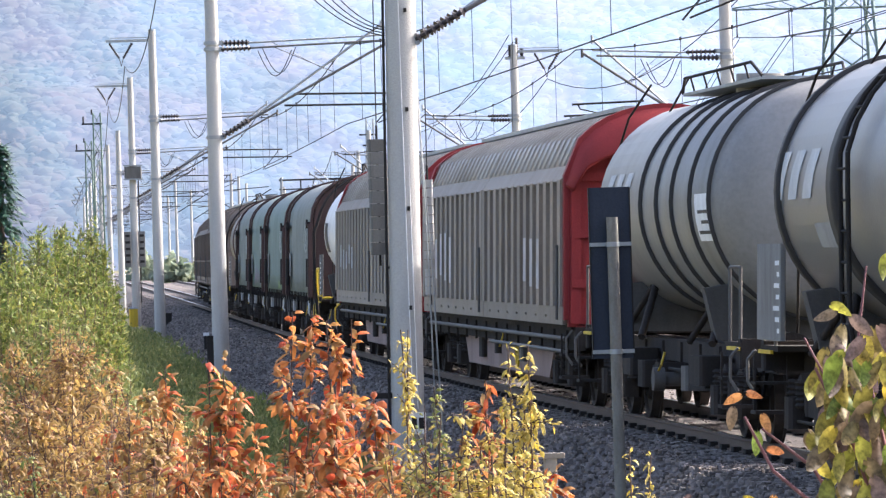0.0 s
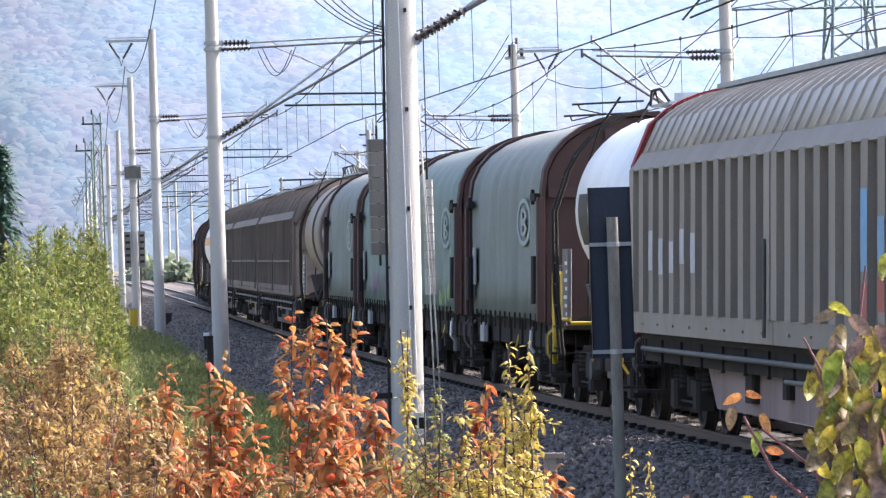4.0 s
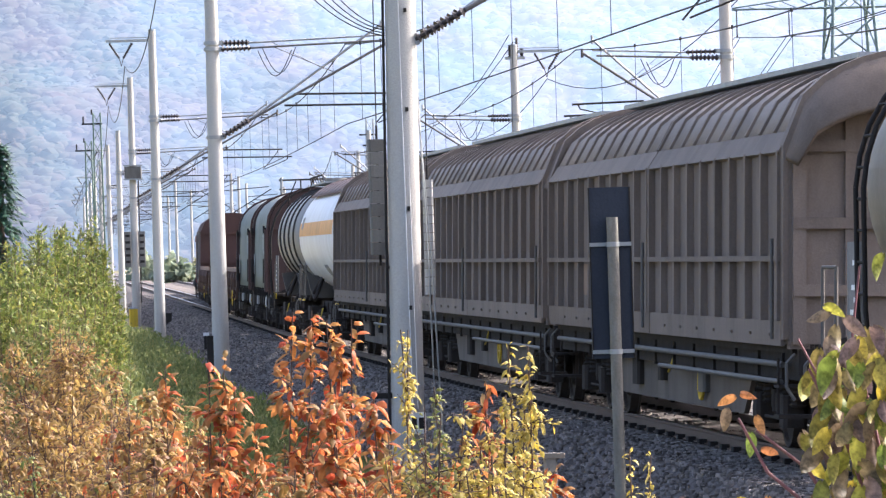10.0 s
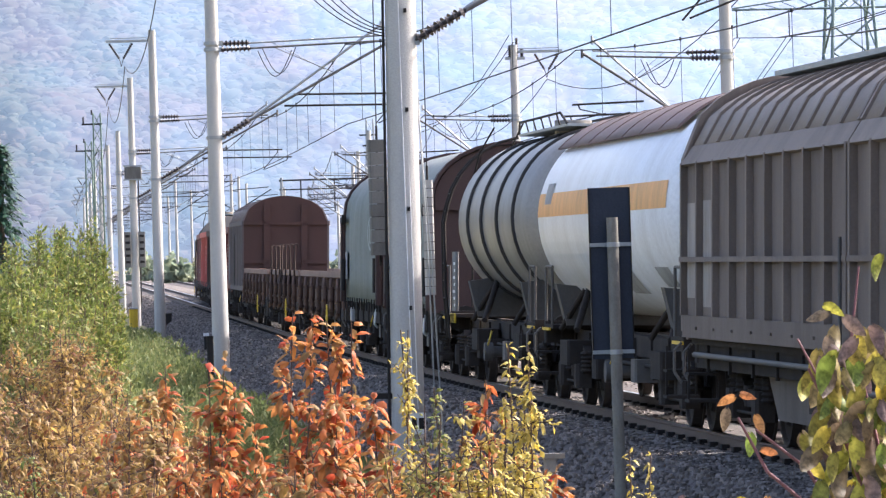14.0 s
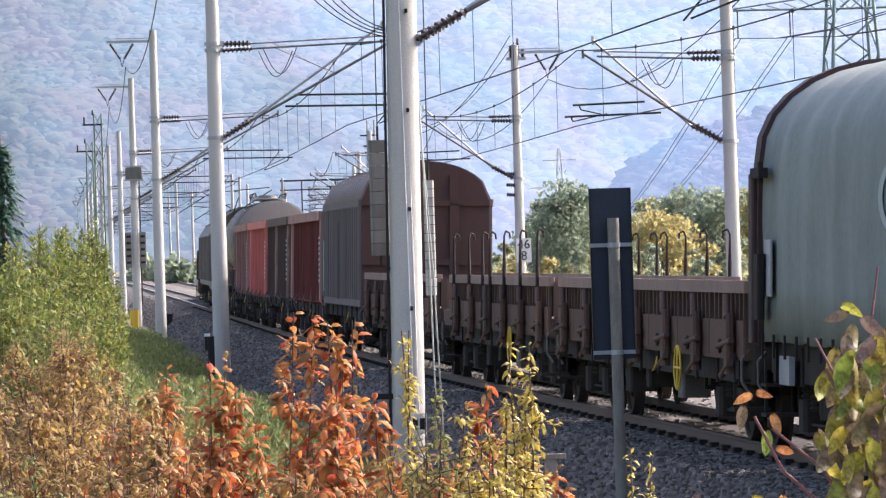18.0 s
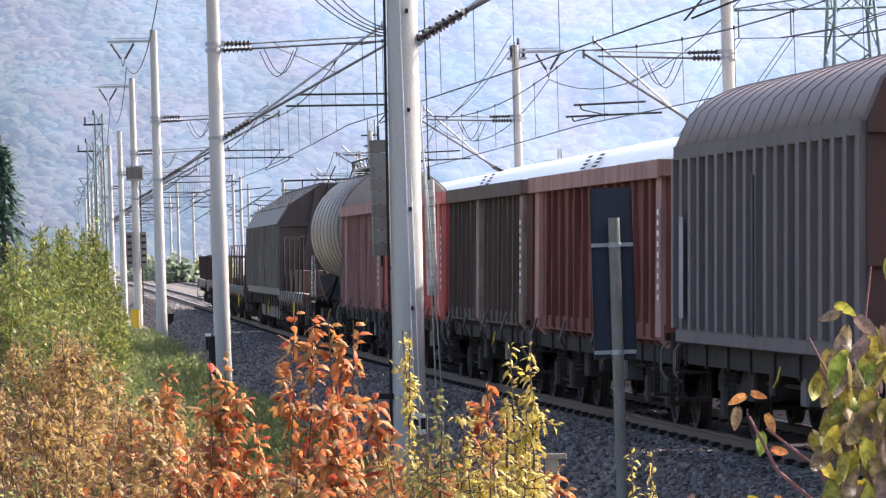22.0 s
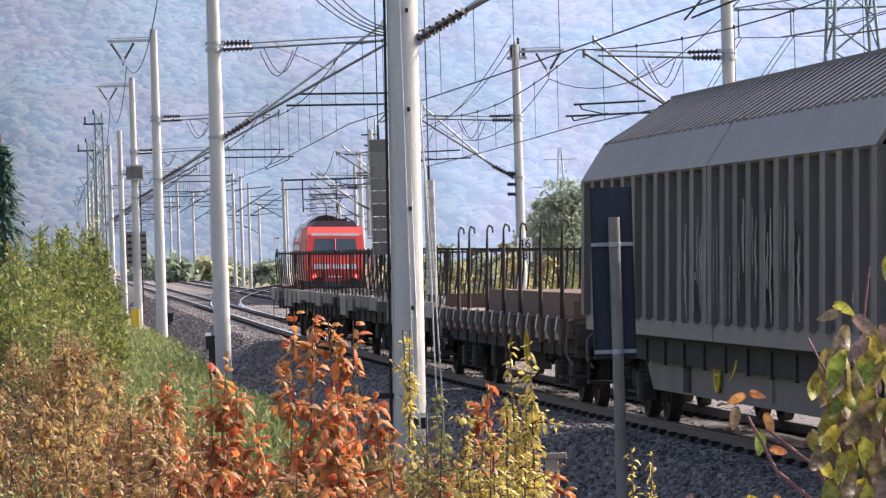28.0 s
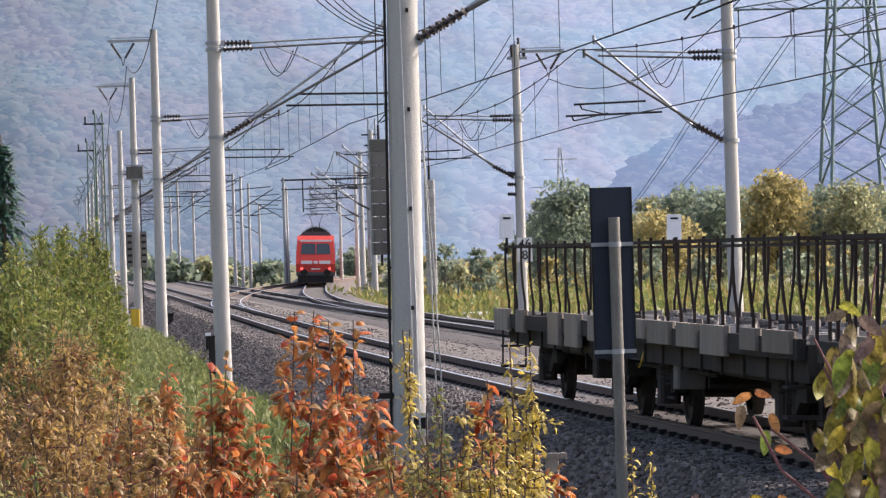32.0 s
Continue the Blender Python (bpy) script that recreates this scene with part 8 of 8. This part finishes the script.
tank_wagon("white gas tank wagon with an orange stripe and brown sun shield", 249.6, 265.0, 250.4, 264.6, 2.72, 1.42, TANK_WHITE, (), stripe=True, shield=True, walkway=False, plate=False,
           bar=[(252.0, 253.2, 1.75, 2.0, PLATE), (255.5, 257.0, 1.65, 2.0, PLATE), (262.6, 263.4, 2.9, 3.2, PLATE)])
tank_wagon("grey tank wagon with dark rings, ladder and striped board", 265.0, 280.6, 266.0, 277.2, 2.76, 1.36, TANK_GREY, (268.0, 270.4, 272.8, 275.0), ladder=[(277.8, BLACK)], hazard=True)
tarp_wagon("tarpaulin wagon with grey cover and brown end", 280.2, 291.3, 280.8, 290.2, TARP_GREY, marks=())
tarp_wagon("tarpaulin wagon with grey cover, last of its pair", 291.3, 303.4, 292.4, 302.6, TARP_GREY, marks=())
stake_wagon("flat wagon with slotted brown drop sides", 303.4, 321.4, [])
stake_wagon("flat wagon with brown drop sides and tall hooked stakes", 321.4, 338.7, [(k, 1.3) for k in (323.2, 325.5, 327.8, 329.9, 331.1, 333.3, 335.9)])
stake_wagon("flat wagon with slotted drop sides and pale rims", 338.7, 357.2, [])
arched_van("grey-brown covered van with an arched rusty end", 357.9, 370.2)
open_wagon("high open wagon in faded oxide red", 370.8, 385.8, OPEN_OXIDE, RIM_PALE, (0, 15))
open_wagon("high open wagon in rusted dark brown", 385.8, 398.7, OPEN_DARK, OPEN_DARK, (0, 9))
open_wagon("high open wagon in bright worn red", 398.7, 412.9, OPEN_RED, RIM_RED, (1, 14))
open_wagon("high open wagon in faded red with a pale rim", 412.9, 425.5, OPEN_OXIDE, RIM_PALE, (0, 14))
tank_wagon("grey cylindrical tank wagon with fine dark joints", 425.6, 438.0, 426.2, 436.8, 2.82, 1.42, TANK_BEIGE, (), seams=9, ladder=None, flat_end=True)
stake_wagon("flat wagon with stakes and a rusty low load", 438.0, 452.2, [(440.0, 1.5), (442.0, 1.5), (444.5, 1.5), (447.0, 1.5), (449.5, 1.5)], walls=False, load=(443.5, 451.0, 1.85, STEEL_RUST))
hood_wagon("dark grey-brown hood wagon with a ridged roof and graffiti", 452.0, 473.8, 462.5)
stake_wagon("flat wagon with many dark hooked stakes", 475.5, 495.4, [(476.6, 1.4), (479.3, 1.4), (482.0, 1.4), (484.4, 1.4), (486.9, 1.4), (489.8, 1.4), (491.6, 1.4)], walls=False, load=(476.5, 489.0, 1.62, STEEL_RUST))
slat_wagon("low black wagon fenced by curved rusty slats", 495.4, 522.4, seed=3)
slat_wagon("last black slatted wagon with two white tail markers", 522.4, 551.4, tail=True, seed=4)


# ---- the red passenger train on the second line ----
RED_TRAIN = []
RED = mat("traffic_red_coach", (0.5, 0.045, 0.03), 0.4, 0, (0.3, 0.05, 0.04), 0.3, 0.8)
SILVER = mat("silver_grey_roof", (0.7, 0.71, 0.73), 0.3, 0.2, (0.5, 0.5, 0.5), 0.3, 0.8)
BANDW = mat("pale_grey_band", (0.55, 0.55, 0.56), 0.5)
GLASS = mat("dark_window_glass", (0.05, 0.065, 0.075), 0.08, 0.0, (0.03, 0.04, 0.05), 0.2, 1.0, bump=0.0)
UNDERGREY = mat("dark_grey_apron", (0.09, 0.09, 0.095), 0.7)


def coach(label, q0, q1, cab):
    """A double-deck coach: red sides, pale band, windows on two floors, silver curved roof."""
    t = thing("double_deck_coach", label, "railway coach", "double-deck coaches")
    RED_TRAIN.append((t, (q0 + q1) / 2))
    L = (q1 - q0) / 2 - 0.25
    W = 1.4
    body = [(-W + 0.12, 0.45), (-W, 0.9), (-W, 3.0), (W, 3.0), (W, 0.9), (W - 0.12, 0.45)]
    yf = L - (1.6 if cab else 0.0)
    part("body", Geo().prism(body, -L, yf), RED, t)
    upper = [(-W, 3.0), (-1.36, 3.35), (-1.22, 3.85), (-0.95, 4.25), (-0.5, 4.53), (0, 4.63), (0.5, 4.53), (0.95, 4.25), (1.22, 3.85), (1.36, 3.35), (W, 3.0)]
    rf = part("roof", Geo().prism(upper, -L, yf, smooth=True), SILVER, t)
    for sx in (-1, 1):
        part("waist_band", Geo().box(sx * W - 0.006, sx * W + 0.006, -L, yf, 2.62, 2.86), BANDW, t, "pale grey band")
        part("upper_red_band", Geo().add([(sx * 1.402, -L, 3.0), (sx * 1.402, yf, 3.0), (sx * 1.365, yf, 3.33), (sx * 1.365, -L, 3.33)], [(0, 1, 2, 3)]), RED, t)
        n = 10
        for k in range(n):
            ya = -L * 0.62 + (L * 1.24) * k / n
            yb = ya + L * 1.24 / n - 0.12
            rows = [(1.392, 3.1), (1.365, 3.36), (1.235, 3.84), (1.1, 4.06)]
            vs = []
            for x, z in rows:
                vs += [(sx * (x + 0.012), ya, z), (sx * (x + 0.012), yb, z)]
            part("upper_window", Geo().add(vs, [(2 * i, 2 * i + 1, 2 * i + 3, 2 * i + 2) for i in range(3)], True), GLASS, t)
            part("lower_window", Geo().box(sx * W - 0.01, sx * W + 0.01, ya, yb, 1.15, 1.85), GLASS, t)
        for yd in (-L * 0.78, L * 0.7):
            d = part("door", Geo().box(sx * W - 0.015, sx * W + 0.015, yd - 0.65, yd + 0.65, 0.6, 2.55), BANDW, t, "pale double door")
            for dy in (-0.32, 0.32):
                part("door_pane", Geo().box(sx * W - 0.025, sx * W + 0.025, yd + dy - 0.17, yd + dy + 0.17, 1.2, 2.3), GLASS, d)
            w = part("end_window", Geo().box(sx * W - 0.01, sx * W + 0.01, yd + (1.5 if yd > 0 else -2.6), yd + (2.6 if yd > 0 else -1.5), 1.7, 2.5), GLASS, t)
        for ye in (-L + 0.5, yf - 1.4):
            g = Geo()
            for k in range(6):
                g.add([(sx * (1.23 - 0.06 * k + 0.01), ye, 3.9 + 0.09 * k), (sx * (1.23 - 0.06 * k + 0.01), ye + 0.9, 3.9 + 0.09 * k),
                       (sx * (1.2 - 0.06 * k + 0.01), ye + 0.9, 3.95 + 0.09 * k), (sx * (1.2 - 0.06 * k + 0.01), ye, 3.95 + 0.09 * k)], [(0, 1, 2, 3)])
            part("roof_vent", g, BLACK, rf, "dark roof grille")
    g = Geo()
    prof = [(-1.28, 0.7)] + [(x * 0.93, z * 0.97) for x, z in upper] + [(1.28, 0.7)]
    g.prism(prof, -L - 0.24, -L)
    part("gangway", g, BLACK, t)
    if cab:
        rows = [(0.0, 1.0, 1.0), (0.7, 0.96, 0.97), (1.25, 0.86, 0.86), (1.6, 0.74, 0.68)]
        ring = body[:3] + upper[1:-1] + body[3:]
        vs, fs = [], []
        m = len(ring)
        for d, kx, kz in rows:
            for x, z in ring:
                vs.append((x * kx, yf + d, 0.45 + (z - 0.45) * kz if z > 2.0 else z))
        for r in range(3):
            for i in range(m):
                j = (i + 1) % m
                fs.append((r * m + i, r * m + j, (r + 1) * m + j, (r + 1) * m + i))
        fs.append(tuple(range(3 * m, 4 * m)))
        part("cab", Geo().add(vs, fs, True), RED, t, "rounded red driver's cab")
        part("windscreen", Geo().box(-0.85, 0.85, yf + 1.45, yf + 1.62, 2.0, 2.9), GLASS, t)
    part("apron", Geo().box(-1.2, 1.2, -L + 0.3, yf - 0.3, 0.25, 0.47), UNDERGREY, t)
    bogie(t, -L + 3.4, 2.5)
    bogie(t, yf - 3.4, 2.5)
    return t


TAILRED = mat("lit_red_lamp", (0.8, 0.05, 0.04), 0.3)
TAILRED.node_tree.nodes["Principled BSDF"].inputs["Emission Color"].default_value = (1, 0.08, 0.06, 1)
TAILRED.node_tree.nodes["Principled BSDF"].inputs["Emission Strength"].default_value = 1.2


def locomotive(label, q0, q1):
    t = thing("electric_locomotive", label, "locomotive")
    RED_TRAIN.append((t, (q0 + q1) / 2))
    L = (q1 - q0) / 2 - 0.6
    W = 1.48
    side = [(-L, 1.0), (-L - 0.05, 1.6), (-L + 0.25, 2.15), (-L + 0.95, 3.35), (-L + 1.5, 3.75), (L - 1.5, 3.75), (L - 0.95, 3.35), (L - 0.25, 2.15), (L + 0.05, 1.6), (L, 1.0)]
    vs = [(-W * (0.93 if z > 3 else 1), y, z) for y, z in side] + [(W * (0.93 if z > 3 else 1), y, z) for y, z in side]
    n = len(side)
    part("body", Geo().add(vs, [tuple(range(n - 1, -1, -1)), tuple(range(n, 2 * n))] + [(i, (i + 1) % n, n + (i + 1) % n, n + i) for i in range(n)]), RED, t)
    for sg in (-1, 1):
        y = sg * L
        sl = lambda z: y - sg * (0.25 + (z - 2.15) * 0.7 / 1.2) + sg * 0.02
        ws = part("windscreen", Geo().add([(-1.12, sl(2.35), 2.35), (1.12, sl(2.35), 2.35), (1.02, sl(3.15), 3.15), (-1.02, sl(3.15), 3.15)], [(0, 1, 2, 3)]), GLASS, t)
        part("screen_pillar", Geo().tube((0, sl(2.35) + sg * 0.02, 2.35), (0, sl(3.15) + sg * 0.02, 3.15), 0.03, 5), RED, ws)
        part("roof_lip", Geo().box(-1.2, 1.2, min(y - sg * 1.05, y - sg * 0.92), max(y - sg * 1.05, y - sg * 0.92), 3.3, 3.42), WHITE, t)
        for x in (-0.68, 0.68):
            part("white_panel", Geo().box(x - 0.42, x + 0.42, y + sg * 0.03 - 0.03, y + sg * 0.03 + 0.03, 1.62, 1.86), WHITE, t, "white panel on the nose")
        part("emblem", Geo().box(-0.16, 0.16, y + sg * 0.03 - 0.03, y + sg * 0.03 + 0.03, 1.64, 1.84), WHITE, t)
        part("lettering", Geo().box(-0.35, 0.35, y + sg * 0.02 - 0.03, y + sg * 0.02 + 0.03, 1.2, 1.27), WHITE, t, "small white bar of lettering")
        for x in (-1.05, 1.05):
            part("headlight", Geo().tube((x, y - sg * 0.02, 1.25), (x, y + sg * 0.06, 1.25), 0.11, 12), TAILW if sg > 0 else TAILRED, t, "" if sg > 0 else "lit red tail light")
        part("snowplough", Geo().box(-1.35, 1.35, min(y, y + sg * 0.2), max(y, y + sg * 0.2), 0.2, 0.75, 0.05), BLACK, t)
        turn = Matrix.Rotation(math.pi, 4, "Z") if sg < 0 else Matrix()
        for x in (-0.875, 0.875):
            child(t, "buffer", BUF_ME, Matrix.Translation((x, y, 0.98)) @ turn)
        part("apron", Geo().box(-1.45, 1.45, min(y, y - sg * 0.3), max(y, y - sg * 0.3), 0.7, 1.0), UNDERGREY, t)
        for x in (-1, 1):
            part("side_window", Geo().box(x * W - 0.01, x * W + 0.01, y - sg * 2.0 - 0.35, y - sg * 2.0 + 0.35, 2.4, 3.1), GLASS, t)
    rf = Geo().prism([(-1.25, 3.7), (-0.95, 4.05), (0.95, 4.05), (1.25, 3.7)], -L + 1.9, L - 1.9)
    part("roof_hood", rf, UNDERGREY, t, "dark grey roof")
    for k in range(5):
        part("roof_insulator", Geo().tube((-0.6 + 0.3 * k, -L + 3.2, 4.05), (-0.6 + 0.3 * k, -L + 3.2, 4.22), 0.05, 8), BLACK, t)
    part("roof_gear", Geo().box(-0.8, 0.8, -1.5, 1.5, 4.05, 4.2), BLACK, t)
    p = Geo()
    yp = -1.0
    for x in (-0.25, 0.25):
        p.path([(x, yp, 4.1), (x * 1.2, yp - 1.1, 4.75), (x * 2.2, yp - 0.1, 5.42)], 0.025)
    p.path([(-0.95, yp - 0.1, 5.3), (-0.7, yp - 0.1, 5.44), (0.7, yp - 0.1, 5.44), (0.95, yp - 0.1, 5.3)], 0.025)
    p.path([(-0.95, yp - 0.4, 5.3), (-0.7, yp - 0.4, 5.44), (0.7, yp - 0.4, 5.44), (0.95, yp - 0.4, 5.3)], 0.025)
    part("pantograph", p, BLACK, t, "raised black pantograph")
    part("underframe", Geo().box(-1.3, 1.3, -L + 4.5, L - 4.5, 0.35, 1.0, 0.05), BLACK, t)
    bogie(t, -L + 3.2, 2.6)
    bogie(t, L - 3.2, 2.6)
    return t


# along this train the nose is at 0 and places behind it are negative
COACH = 26.8
coach("red double-deck control coach with a silver roof", -COACH, 0, True)
for i_ in range(1, 5):
    coach("red double-deck coach with a silver roof", -COACH * (i_ + 1), -COACH * i_, False)
locomotive("red electric locomotive with a raised pantograph", -COACH * 5 - 18.9, -COACH * 5)
RED_ROWS = [(0, -574.0), (19.0, 92.2), (20.0, 127.0), (27.6, 393.5), (28.5, 424.0), (29.5, 456.5), (30.5, 489.0), (32.0, 534.0)]


# ---- motion of the trains ----
def motions():
    times = [i * 1.0 for i in range(33)]
    for t, mid, half in TRAIN:
        rows = []
        for k in times:
            s = mid - run(k)
            a, b = (Vector((*goods(q)[:2], goods_z(q))) for q in (s - half, s + half))
            h = math.atan2(b.x - a.x, b.y - a.y)
            o = (a + b) / 2
            rows.append((k, Matrix.Translation(o) @ Matrix.Rotation(-h, 4, "Z") @ Matrix.Rotation(CANT, 4, "Y")))
        walk(t, rows)
    rt = np.array([r[0] for r in RED_ROWS])
    rs = np.array([r[1] for r in RED_ROWS])
    for t, mid in RED_TRAIN:
        rows = []
        for k in times:
            s = float(np.interp(k, rt, rs)) + mid
            a, b = line2(s - 9), line2(s + 9)
            h = math.atan2(b[0] - a[0], b[1] - a[1])
            z = (low(s - 9) + low(s + 9)) / 2
            rows.append((k, Matrix.Translation(((a[0] + b[0]) / 2, (a[1] + b[1]) / 2, z)) @ Matrix.Rotation(-h, 4, "Z") @ Matrix.Rotation(CANT, 4, "Y")))
        walk(t, rows)
    root = BRANCH.matrix_basis.copy()
    walk(BRANCH, [(k * 1.6, root @ Matrix.Rotation(radians(0.35) * math.sin(k * 1.9) + radians(0.2) * math.sin(k * 0.7), 4, "Y") @ Matrix.Rotation(radians(0.5) * math.sin(k * 1.3), 4, "X")) for k in range(21)])


motions()
